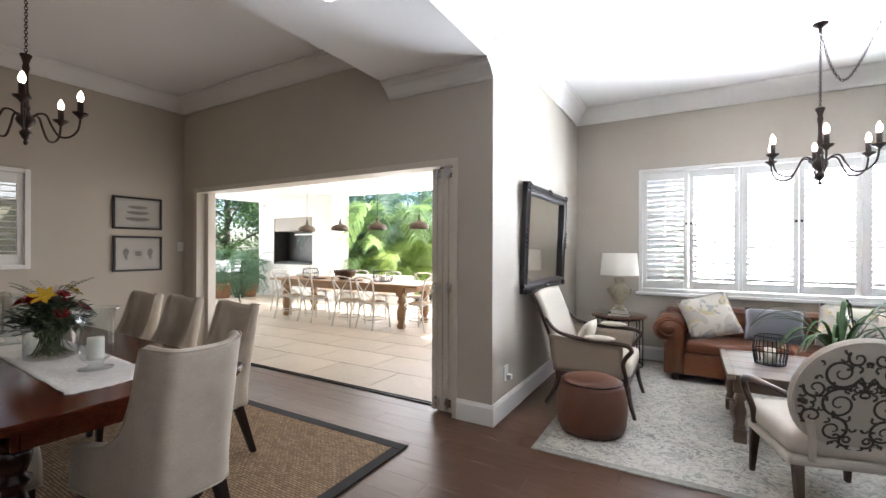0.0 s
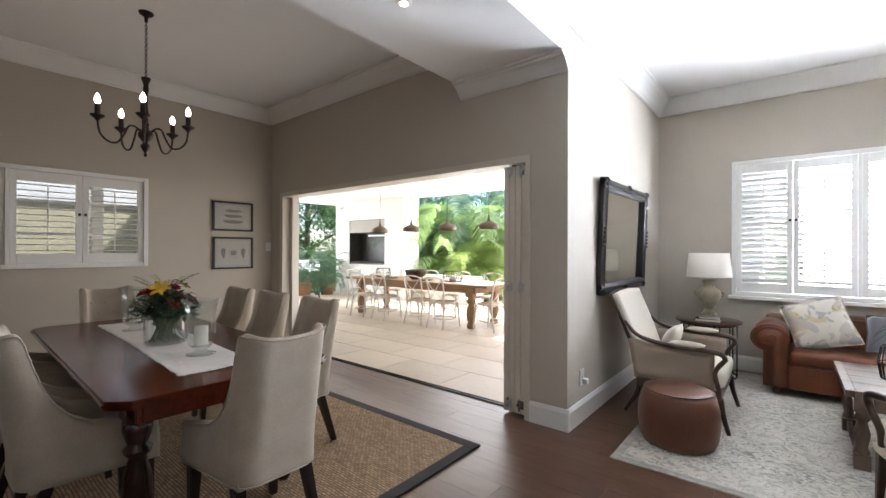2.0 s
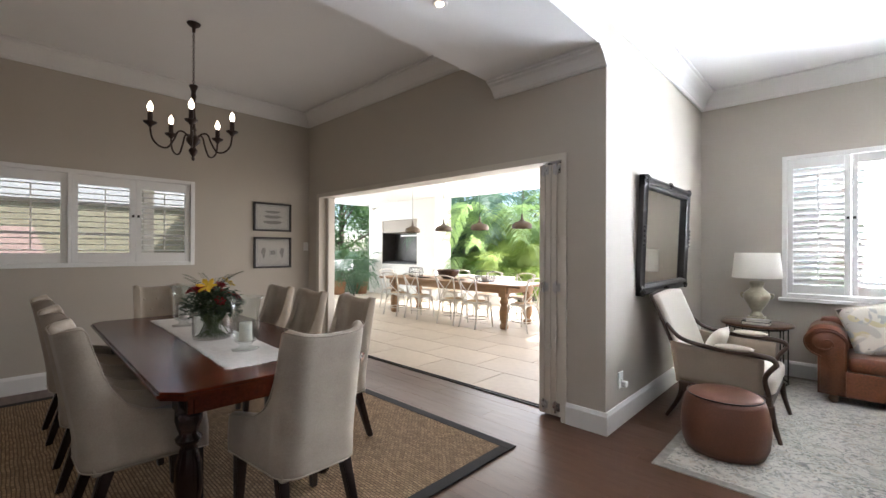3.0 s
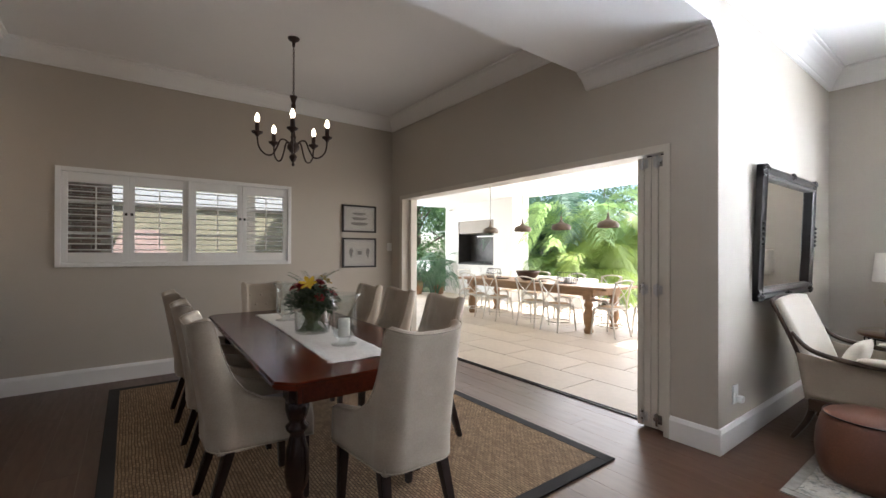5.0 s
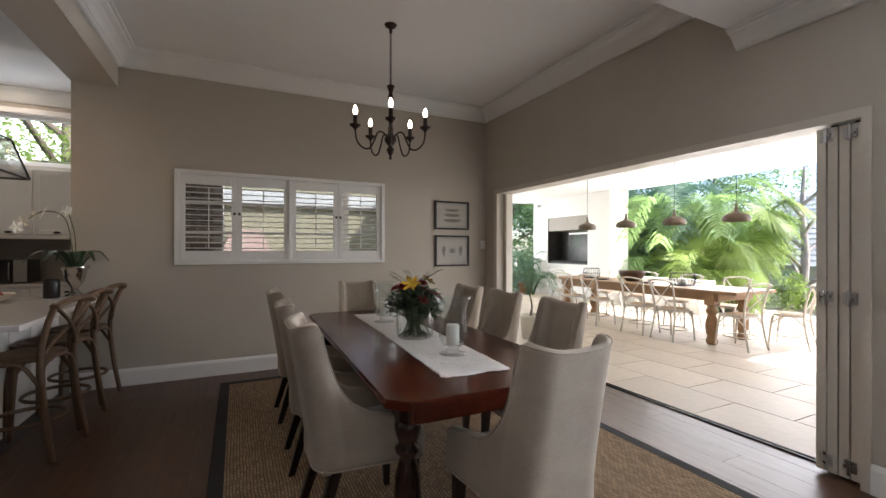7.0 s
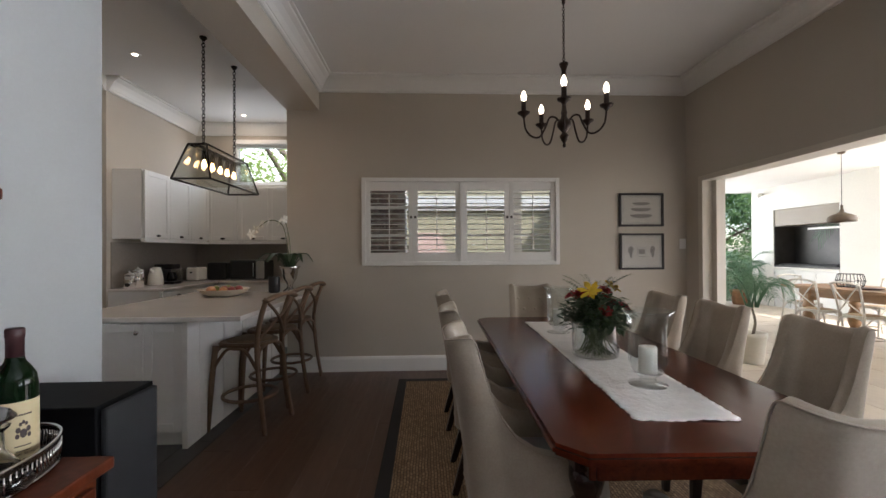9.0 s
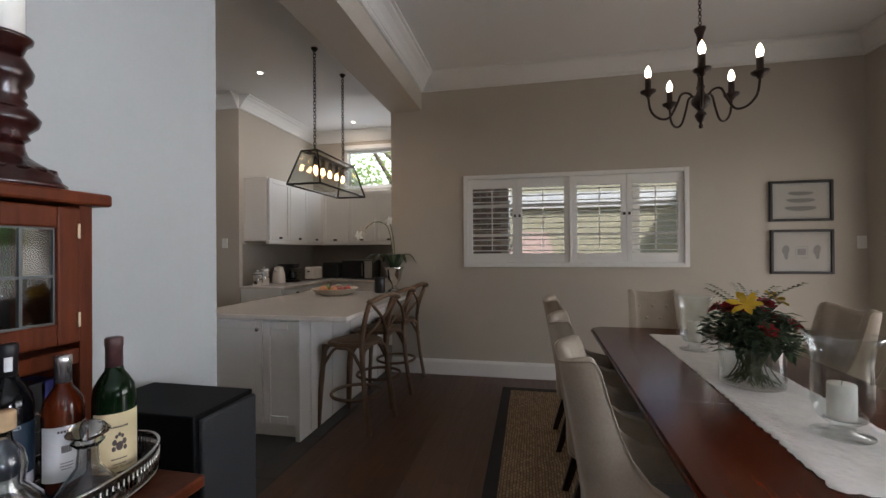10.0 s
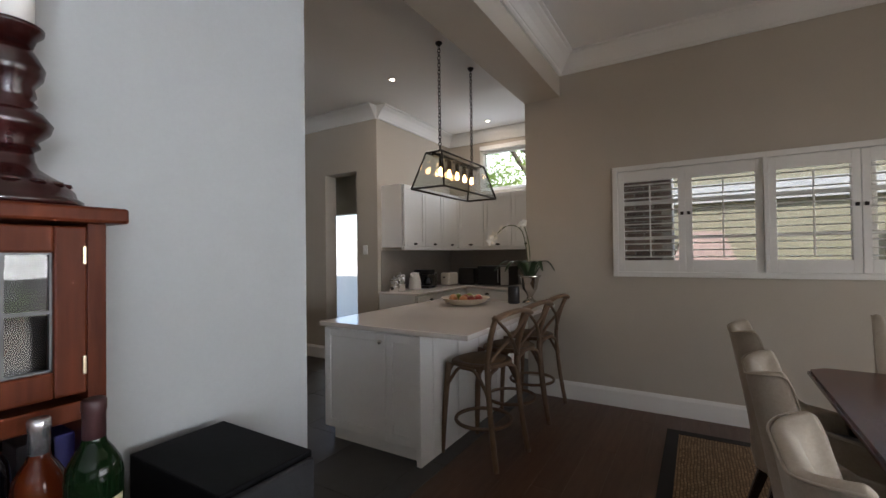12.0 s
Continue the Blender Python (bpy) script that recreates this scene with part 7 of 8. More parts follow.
def wire_lantern(x, y, z, r, h, label, group):
    ob = thing("wire_lantern", label, "lantern", Matrix.Translation((x, y, z)), group=group)
    for zz, rr in ((0.008, r * 0.86), (h * 0.45, r), (h * 0.9, r * 0.86)):
        part("hoop", tube([(rr * math.cos(2 * math.pi * i / 28), rr * math.sin(2 * math.pi * i / 28), zz) for i in range(29)], 0.0045, 6, n=1, closed=True), IRON_BK, ob)
    for k in range(24):
        a = 2 * math.pi * k / 24
        part("wire", tube([(rr * math.cos(a), rr * math.sin(a), zz) for zz, rr in ((0.008, r * 0.86), (h * 0.45, r), (h * 0.9, r * 0.86))], 0.003, 5, n=1), IRON_BK, ob)
    part("base", lathe([(0, 0.002), (r * 0.86, 0.002), (r * 0.86, 0.01), (0, 0.01)], 28), IRON_BK, ob)
    part("candle", lathe([(0, 0.011), (r * 0.32, 0.011), (r * 0.32, h * 0.5), (0, h * 0.49)], 20), WAX, ob)
    return ob


wire_lantern(1.92, 1.06, 0.522, 0.115, 0.25, "black wire lantern with a candle on the coffee table", "wire lanterns")

# leafy plant on the coffee table
LILY_LEAF = mat("fresh_strap_leaf", (0.075, 0.15, 0.045), 0.45, vary=0.25, grain=20, bump=0.1)
pl = thing("potted_plant", "spiky green strap-leaved plant in a silver bowl", "plant", Matrix.Translation((2.34, 1.13, 0.522)))
part("pot", lathe([(0, 0), (0.08, 0.001), (0.11, 0.03), (0.125, 0.09), (0.12, 0.12), (0.112, 0.118), (0.11, 0.09), (0, 0.085)], 28), SILVER, pl)
rng = random.Random(11)
for k in range(42):
    a = rng.uniform(0, 6.28)
    L = rng.uniform(0.34, 0.58)
    rise = rng.uniform(0.6, 1.45)
    P = smooth_path([(0.02 * math.cos(a), 0.02 * math.sin(a), 0.08), (L * 0.4 * math.cos(a), L * 0.4 * math.sin(a), 0.10 + L * 0.45 * rise), (L * 0.85 * math.cos(a), L * 0.85 * math.sin(a), 0.10 + L * 0.5 * rise), (L * 1.15 * math.cos(a), L * 1.15 * math.sin(a), 0.06 + L * 0.32 * rise)], 4)
    own = bmesh.new()
    side, prev = Vector((-math.sin(a), math.cos(a), 0)), None
    for i, p in enumerate(P):
        w = 0.013 * (1 - (i / len(P)) ** 2) + 0.001
        row = [own.verts.new(p + side * w + Vector((0, 0, 0.005))), own.verts.new(p), own.verts.new(p - side * w + Vector((0, 0, 0.005)))]
        if prev:
            own.faces.new((prev[0], prev[1], row[1], row[0])), own.faces.new((prev[1], prev[2], row[2], row[1]))
        prev = row
    part("leaf", own, LILY_LEAF, pl)

# oval-back armchair seen from behind
ob_ch = thing("oval_back_chair", "cream oval-back armchair with a dark scroll print", "chair", pose(2.02, 0.02, 0, 0, 0, 14))


seat = bm_box(-0.28, 0.28, -0.26, 0.29, 0.34, 0.48, bevel=0.055, seg=5)
for f in seat.faces:
    f.smooth = True
part("seat", seat, CREAM_CL, ob_ch)
part("seat_rail", boxes((-0.275, 0.275, -0.255, 0.28, 0.29, 0.345), bevel=0.02), CREAM_CL, ob_ch)
lean = pose(0, -0.30, 0.69, 14, 0, 0) @ Matrix.Diagonal((1.05, 1, 1.13, 1))
own = bmesh.new()
lathe([(0, 0.035), (0.20, 0.032), (0.262, 0.02), (0.285, 0.0), (0.262, -0.028), (0.20, -0.036), (0, -0.038)], 48, own, Matrix.Diagonal((1, 1.0, 1, 1)))
bmesh.ops.transform(own, matrix=lean @ pose(0, 0, 0, 90, 0, 0), verts=own.verts)
back = part("backrest", own, CREAM_CL, ob_ch)
part("piping", tube([tuple(lean @ Vector((0.272 * math.cos(2 * math.pi * i / 48), -0.022, 0.272 * math.sin(2 * math.pi * i / 48)))) for i in range(49)], 0.006, 6, n=1, closed=True), CREAM_CL, back)
SCROLL = mat("charcoal_scroll_print", (0.09, 0.08, 0.065), 0.9, vary=0.15, grain=80)
bm = bmesh.new()


def spiral(cx, cz, r0, turns, start, sgn, w0=0.010):
    pts = []
    for i in range(int(26 * turns) + 1):
        q = i / (26 * turns)
        a = start + sgn * q * turns * 2 * math.pi
        r = r0 * (1 - 0.86 * q)
        pts.append((cx + r * math.cos(a), cz + r * math.sin(a)))
    for i in range(len(pts) - 1):
        (x0, z0), (x1, z1) = pts[i], pts[i + 1]
        d = Vector((x1 - x0, z1 - z0))
        n_ = Vector((-d.y, d.x)).normalized() * w0 * (1 - 0.5 * i / len(pts)) * 0.5
        q4 = [(x0 + n_.x, z0 + n_.y), (x1 + n_.x, z1 + n_.y), (x1 - n_.x, z1 - n_.y), (x0 - n_.x, z0 - n_.y)]
        if max(math.hypot(*p) for p in q4) < 0.262:
            bm.faces.new([bm.verts.new(tuple(lean @ Vector((x, -0.0385 - 0.0008 + 0.012 * (math.hypot(x, z) / 0.262) ** 4, z)))) for x, z in q4])


for sx in (-1, 1):
    for (x, z, r, t, a, g) in ((0.10, 0.13, 0.075, 1.6, 200, 1), (0.09, -0.02, 0.08, 1.7, 120, -1), (0.10, -0.15, 0.065, 1.5, 80, 1), (0.19, 0.05, 0.05, 1.3, 10, -1), (0.19, -0.09, 0.045, 1.3, 300, 1), (0.045, 0.20, 0.04, 1.2, 40, -1), (0.04, -0.20, 0.035, 1.2, 240, 1), (0.03, 0.06, 0.03, 1.1, 90, 1)):
        st0 = radians(a) if sx > 0 else math.pi - radians(a)
        spiral(sx * x, z, r, t, st0, g * sx, 0.014)
        for k in range(5):
            b = st0 + g * sx * k * 0.8
            spiral(sx * x + r * 1.1 * math.cos(b), z + r * 1.1 * math.sin(b), 0.02, 0.6, b, g * sx, 0.013)
part("scroll_print", bm, SCROLL, back)
for s in (-1, 1):
    part("arm", tube([(s * 0.24, -0.34, 0.66), (s * 0.29, -0.18, 0.66), (s * 0.32, 0.05, 0.65), (s * 0.325, 0.17, 0.62), (s * 0.31, 0.20, 0.55), (s * 0.29, 0.14, 0.45), (s * 0.275, 0.16, 0.36)], [0.016, 0.018, 0.022, 0.024, 0.02, 0.018, 0.018], 8), DARK_OAK, ob_ch)
    part("back_post", tube([(s * 0.17, -0.255, 0.33), (s * 0.18, -0.275, 0.45), (s * 0.2, -0.29, 0.56)], 0.018, 8), CREAM_CL, ob_ch)
    part("leg", taper_leg(s * 0.24, 0.24, 0.011, 0.30, 0.024, 0.014, s * 0.01, 0.02), DARK_OAK, ob_ch)
    part("leg", taper_leg(s * 0.22, -0.22, 0.011, 0.30, 0.024, 0.015, s * 0.015, -0.07), DARK_OAK, ob_ch)

# ---------- patio ----------
# barbecue niche
STEEL_DK = mat("smoked_steel_lining", (0.10, 0.095, 0.09), 0.4, 0.6, vary=0.15, grain=6)
bb = thing("built_in_barbecue", "built-in barbecue with smoked steel lining and white cupboards", "barbecue", Matrix.Translation((-8.61, 5.3, 0)))
part("lining", boxes((-0.815, -0.80, 0.02, 0.54, 0.95, 1.92), (0.80, 0.815, 0.02, 0.54, 0.95, 1.92), (-0.80, 0.80, 0.525, 0.54, 0.95, 1.92)), STEEL_DK, bb)
part("hood", boxes((-0.815, 0.815, 0.03, 0.54, 1.93, 2.315)), mat("taupe_hood", (0.30, 0.26, 0.21), 0.5, vary=0.05), bb)
part("shelf_edge", boxes((0.1, 0.81, 0.0, 0.05, 1.80, 1.84)), TRIM_WHITE, bb)
part("hob", boxes((-0.80, 0.80, 0.03, 0.52, 0.96, 1.0), bevel=0.006), STEEL_DK, bb)
part("grid", boxes((-0.7, 0.7, 0.06, 0.48, 1.0, 1.04), bevel=0.006), IRON_BK, bb)
part("counter", boxes((-0.815, 0.815, -0.02, 0.54, 0.90, 0.95), bevel=0.005), RENDER_WHITE, bb)
for k in range(3):
    x = -0.80 + k * 0.535
    d = part("cupboard_door", bm_box(x, x + 0.525, 0.0, 0.025, 0.10, 0.88, bevel=0.004), CAB_WHITE, bb)
    part("handle", tube([(x + 0.05, -0.015, 0.74), (x + 0.05, -0.03, 0.79), (x + 0.05, -0.015, 0.84)], 0.006, 6), STEEL, d)
part("carcass", boxes((-0.81, 0.81, 0.03, 0.5, 0.0, 0.90)), CAB_WHITE, bb)
cmr = thing("security_camera", "small white dome camera under the patio ceiling", "camera", Matrix.Translation((-9.75, 5.18, 2.70)))
part("bracket", boxes((-0.03, 0.03, 0.02, 0.12, 0.0, 0.06), bevel=0.01), TRIM_WHITE, cmr)
part("housing", tube([(-0.06, -0.02, 0.02), (0.06, -0.05, 0.0), (0.14, -0.08, -0.02)], [0.045, 0.05, 0.045], 12), TRIM_WHITE, cmr)

# long table
PINE = mat("honey_pine", (0.36, 0.21, 0.105), 0.5, vary=0.15, grain=9, bump=0.12, stretch=(1, 9, 9))
pt = thing("patio_table", "long honey coloured wooden table with turned legs", "table", Matrix.Translation((-4.55, 3.38, 0)))
for k in range(5):
    part("plank", bm_box(-1.9, 1.9, -0.5 + k * 0.2 + 0.001, -0.5 + (k + 1) * 0.2 - 0.001, 0.745, 0.79, bevel=0.004), PINE, pt)
part("apron", boxes((-1.62, 1.62, -0.43, -0.40, 0.63, 0.745), (-1.62, 1.62, 0.40, 0.43, 0.63, 0.745), (-1.62, -1.59, -0.4, 0.4, 0.63, 0.745), (1.59, 1.62, -0.4, 0.4, 0.63, 0.745), bevel=0.003), PINE, pt)
for x in (-1.5, 1.5):
    for y in (-0.38, 0.38):
        bm = lathe([(0.06, 0.0), (0.075, 0.02), (0.08, 0.06), (0.06, 0.10), (0.055, 0.12), (0.075, 0.16), (0.088, 0.24), (0.085, 0.32), (0.06, 0.40), (0.052, 0.43), (0.075, 0.46), (0.08, 0.49), (0.058, 0.53), (0.065, 0.57)], 22, None, Matrix.Translation((x, y, 0)))
        bm_box(x - 0.072, x + 0.072, y - 0.072, y + 0.072, 0.57, 0.745, bevel=0.004, bm=bm)
        part("leg", bm, PINE, pt)
pc = cross_back("patio_chair", "white washed cross-back chair at the patio table", "chair", WHITE_WASH, mat("pale_cane", (0.60, 0.44, 0.28), 0.8, vary=0.12, grain=90, bump=0.4), 0.46, 0.44, pose(-5.72, 2.83, 0, 0, 0, 4), "chairs round the patio table")
for x, a in ((-5.05, -3), (-4.13, 5), (-3.55, -4)):
    copy_thing(pc, pose(x, 2.84, 0, 0, 0, a))
for x, a in ((-5.9, 176), (-5.1, 183), (-4.2, 178), (-3.4, 181)):
    copy_thing(pc, pose(x, 4.0, 0, 0, 0, a))
copy_thing(pc, pose(-2.74, 3.14, 0, 0, 0, 84))
copy_thing(pc, pose(-2.46, 3.86, 0, 0, 0, 102))
copy_thing(pc, pose(-6.62, 3.42, 0, 0, 0, -92))

# things on the table
BOWLWOOD = mat("dark_carved_wood_bowl", (0.10, 0.05, 0.028), 0.5, vary=0.25, grain=20, bump=0.3)
wb = thing("wooden_bowl", "large dark wooden bowl on the patio table", "bowl", Matrix.Translation((-4.75, 3.38, 0.79)))
part("bowl", lathe([(0, 0), (0.10, 0.0), (0.12, 0.02), (0.2, 0.08), (0.235, 0.16), (0.24, 0.19), (0.225, 0.19), (0.19, 0.1), (0, 0.04)], 36), BOWLWOOD, wb)
wire_lantern(-5.75, 3.38, 0.79, 0.17, 0.22, "black wire lantern on the patio table", "wire lanterns")
wire_lantern(-3.75, 3.36, 0.79, 0.20, 0.22, "broad black wire lantern on the patio table", "wire lanterns")
for k, (x, r) in enumerate(((-5.3, 0.16), (-4.3, 0.15))):
    dsh = thing("plate", "dark round serving plate on the patio table", "plate", Matrix.Translation((x, 3.2, 0.79)))
    part("dish", lathe([(0, 0), (r * 0.6, 0.001), (r, 0.018), (r, 0.022), (r * 0.6, 0.008), (0, 0.006)], 28), BOWLWOOD, dsh)

# pendants
CLAY = mat("brown_clay_shade", (0.17, 0.125, 0.085), 0.65, vary=0.18, grain=18, bump=0.25)


def pendant(x):
    ob = thing("pendant_lamp", "brown bell pendant lamp over the patio table", "pendant lamp", Matrix.Translation((x, 3.38, 1.79)), group="pendants over the patio table")
    part("shade", lathe([(0.165, 0.0), (0.178, 0.012), (0.18, 0.05), (0.165, 0.085), (0.12, 0.115), (0.06, 0.135), (0.03, 0.16), (0.018, 0.21), (0.016, 0.26), (0.012, 0.262), (0.014, 0.2), (0.024, 0.155), (0.055, 0.128), (0.115, 0.108), (0.158, 0.08), (0.172, 0.05), (0.165, 0.0)], 36), CLAY, ob)
    part("cord", tube([(0, 0, 0.255), (0, 0, 1.06)], 0.004, 6, n=1), IRON_BK, ob)
    part("canopy", lathe([(0, 1.055), (0.04, 1.06), (0.05, 1.075), (0.05, 1.089), (0, 1.089)], 20), CLAY, ob)
    part("bulb", lathe([(0, 0.02), (0.03, 0.035), (0.032, 0.06), (0.015, 0.1), (0.012, 0.13), (0, 0.13)], 14), WAX, ob)


for x in (-5.87, -4.89, -3.91, -2.93):
    pendant(x)

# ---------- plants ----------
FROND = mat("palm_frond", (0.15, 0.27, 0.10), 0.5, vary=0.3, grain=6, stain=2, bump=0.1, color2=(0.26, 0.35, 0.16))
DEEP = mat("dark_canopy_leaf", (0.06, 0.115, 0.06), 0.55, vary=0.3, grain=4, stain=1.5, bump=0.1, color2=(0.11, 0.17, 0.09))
# yellower, lighter leaf: the look of sunshine is put into the colour
LIME = mat("sun_painted_leaf", (0.14, 0.22, 0.05), 0.55, vary=0.3, grain=5, stain=2, bump=0.1)
BARK = mat("grey_brown_bark", (0.24, 0.19, 0.145), 0.9, vary=0.3, grain=12, bump=0.7, stretch=(1, 1, 0.3))
TERRA = mat("terracotta", (0.34, 0.18, 0.09), 0.8, vary=0.18, grain=18, bump=0.25)
CREAM_POT = mat("cream_pot", (0.66, 0.62, 0.53), 0.6, vary=0.06, grain=20)


def translucent(m, tint, amount):
    """Lets light through thin leaves."""
    nt = m.node_tree
    tr, mx = nt.nodes.new("ShaderNodeBsdfTranslucent"), nt.nodes.new("ShaderNodeMixShader")
    tr.inputs[0].default_value = (*tint, 1)
    mx.inputs[0].default_value = amount
    out = [n for n in nt.nodes if n.bl_idname == "ShaderNodeOutputMaterial"][0]
    nt.links.new(nt.nodes["Principled BSDF"].outputs[0], mx.inputs[1])
    nt.links.new(tr.outputs[0], mx.inputs[2])
    nt.links.new(mx.outputs[0], out.inputs[0])


translucent(FROND, (0.42, 0.60, 0.20), 0.5)
translucent(DEEP, (0.20, 0.34, 0.12), 0.4)
translucent(LIME, (0.36, 0.50, 0.10), 0.45)


def strip(bm, P, side, width, taper=1.5, dip=0.3):
    prev = None
    n = len(P)
    for i, p in enumerate(P):
        w = width * max(0.04, (1 - (i / n) ** taper)) * (0.5 if i == 0 else 1)
        row = [bm.verts.new(p + side * w), bm.verts.new(p - Vector((0, 0, dip * w))), bm.verts.new(p - side * w)]
        if prev:
            bm.faces.new((prev[0], prev[1], row[1], row[0]))
            bm.faces.new((prev[1], prev[2], row[2], row[1]))
        prev = row


def feather_frond(bm, base, a, L, rise, rng, leaflets=22, lw=0.012, ll=0.28, hang=0.0):
    """An arching palm frond with paired leaflets."""
    d = Vector((math.cos(a), math.sin(a), 0))
    b = Vector(base)
    P = smooth_path([b, b + d * L * 0.3 + Vector((0, 0, L * rise * 0.6)), b + d * L * 0.7 + Vector((0, 0, L * rise * 0.72)), b + d * L + Vector((0, 0, L * (rise * 0.45 - 0.15)))], 6)
    tube(P, [0.012, 0.009, 0.005, 0.002], 5, bm, n=1)
    side = Vector((-d.y, d.x, 0))
    for k in range(leaflets):
        q = 0.18 + 0.8 * k / leaflets
        i = min(len(P) - 2, int(q * (len(P) - 1)))
        p = P[i].lerp(P[i + 1], q * (len(P) - 1) - i)
        t = (P[i + 1] - P[i]).normalized()
        for s in (-1, 1):
            l = ll * (0.55 + 0.9 * math.sin(math.pi * min(1, q * 0.95))) * rng.uniform(0.8, 1.1) * 0.75
            dv = (side * s * 0.8 + t * 0.7 + Vector((0, 0, rng.uniform(-0.1, 0.25) - hang))).normalized()
            e = p + dv * l
            strip(bm, [p, p.lerp(e, 0.5) + Vector((0, 0, 0.02)), e - Vector((0, 0, 0.22 * l))], t, lw)


def fan_frond(bm, base, a, L, rise, R, rng, n=64):
    """A fan palm leaf on its stalk: pleated segments joined near the stalk and split towards the tips."""
    d = Vector((math.cos(a), math.sin(a), 0))
    b = Vector(base)
    tip = b + d * L + Vector((0, 0, L * rise))
    tube([b, b.lerp(tip, 0.5) + Vector((0, 0, 0.12 * L)), tip], [0.02, 0.014, 0.01], 5, bm, n=3)
    pitch = rng.uniform(-1.35, -0.35)
    fw = (d * math.cos(pitch) + Vector((0, 0, math.sin(pitch)))).normalized()
    side = Vector((-d.y, d.x, rng.uniform(-0.35, 0.35))).normalized()
    for k in range(n):
        q = radians(-118 + 236 * k / (n - 1))
        dv = fw * math.cos(q) + side * math.sin(q)
        l = R * (1 - 0.22 * abs(q) / 2.06) * rng.uniform(0.92, 1.06)
        acr = fw * -math.sin(q) + side * math.cos(q)
        droop = Vector((0, 0, rng.uniform(0.10, 0.30) * l))
        strip(bm, [tip, tip + dv * l * 0.3, tip + dv * l * 0.62 - droop * 0.2, tip + dv * l * 0.85 - droop * 0.55, tip + dv * l - droop], acr, R * 0.020, 2.0, 0.6)


def palm(name, label, x, y, z, trunk_h, kind, count, L, seed, R=0.6, pot=None, rise=(0.3, 1.2), tr=0.1, leaf=None, leaflets=32):
    rng = random.Random(seed)
    ob = thing(name, label, "plant" if pot else "tree", Matrix.Translation((x, y, z)))
    base_z = 0
    if pot:
        mt, r, h = pot
        part("pot", lathe([(0, 0), (r * 0.75, 0.001), (r * 0.8, 0.02), (r, h * 0.85), (r * 1.06, h * 0.88), (r * 1.06, h), (r * 0.95, h), (r * 0.9, h * 0.85), (0, h * 0.84)], 28), mt, ob)
        base_z = h * 0.85
    if trunk_h:
        part("trunk", tube([(0, 0, base_z - 0.02), (0.03, 0.02, base_z + trunk_h * 0.5), (0.0, 0.0, base_z + trunk_h)], [tr, tr * 0.8, tr * 0.65], 10), BARK, ob)
    top = base_z + trunk_h
    bm = bmesh.new()
    for k in range(count):
        a = k * 2.399 + rng.uniform(-0.3, 0.3)
        r_ = rng.uniform(*rise)
        if kind == "fan":
            fan_frond(bm, (0, 0, top), a, L * rng.uniform(0.6, 1.1), r_, R * rng.uniform(0.8, 1.1), rng)
        else:
            feather_frond(bm, (rng.uniform(-0.05, 0.05), rng.uniform(-0.05, 0.05), top), a, L * rng.uniform(0.7, 1.1), r_, rng, leaflets=leaflets, ll=R, lw=R * (0.028 if pot else 0.026), hang=0.0 if pot else rng.uniform(0.0, 0.5))
    part("crown", bm, leaf or FROND, ob)
    return ob


# brighter yellow copy of the frond, with sunlight painted into its colour
FROND_SUN = mat("sun_painted_palm_frond", (0.20, 0.29, 0.07), 0.45, vary=0.25, grain=6, stain=2, bump=0.1, color2=(0.24, 0.30, 0.09))
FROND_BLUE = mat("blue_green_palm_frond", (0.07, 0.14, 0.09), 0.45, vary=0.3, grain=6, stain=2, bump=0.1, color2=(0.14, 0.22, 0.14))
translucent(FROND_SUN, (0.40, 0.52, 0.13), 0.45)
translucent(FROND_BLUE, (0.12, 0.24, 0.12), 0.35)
palm("potted_palm", "small feathery palm in a cream pot on the patio", -4.52, 0.85, 0, 0.36, "feather", 9, 0.44, 3, 0.17, (CREAM_POT, 0.15, 0.37), (0.6, 1.5), 0.018, FROND_BLUE)
palm("potted_palm", "feathery palm in a terracotta pot at the patio edge", -9.85, 4.8, 0, 0.2, "feather", 14, 0.72, 4, 0.25, (TERRA, 0.22, 0.36), (0.5, 1.4), 0.03, FROND_BLUE)
palm("potted_palm", "feathery palm in a large terracotta pot at the patio edge", -10.15, 4.15, 0, 0.2, "feather", 13, 0.78, 6, 0.25, (TERRA, 0.24, 0.40), (0.5, 1.4), 0.03, FROND_BLUE)
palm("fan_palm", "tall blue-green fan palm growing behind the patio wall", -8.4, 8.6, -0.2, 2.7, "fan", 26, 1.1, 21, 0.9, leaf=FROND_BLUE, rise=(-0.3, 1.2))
palm("fan_palm", "fan palm in the garden, leaves coloured yellow-green as if sunlit", -5.5, 7.9, -0.2, 1.6, "fan", 26, 1.0, 23, 0.75, leaf=FROND_SUN, rise=(-0.3, 1.2))
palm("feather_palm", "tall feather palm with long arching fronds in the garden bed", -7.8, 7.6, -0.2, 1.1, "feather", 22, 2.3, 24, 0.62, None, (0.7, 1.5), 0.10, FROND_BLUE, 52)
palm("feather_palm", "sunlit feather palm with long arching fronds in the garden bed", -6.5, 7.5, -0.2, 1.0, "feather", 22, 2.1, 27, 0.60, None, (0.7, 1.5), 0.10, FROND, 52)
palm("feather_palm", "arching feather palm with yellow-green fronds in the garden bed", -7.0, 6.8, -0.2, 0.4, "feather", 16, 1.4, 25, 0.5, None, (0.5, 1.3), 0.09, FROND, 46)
palm("feather_palm", "feather palm in the garden bed, fronds coloured yellow-green as if sunlit", -5.7, 7.0, -0.2, 0.5, "feather", 18, 1.5, 28, 0.5, None, (0.6, 1.4), 0.09, FROND_SUN, 46)
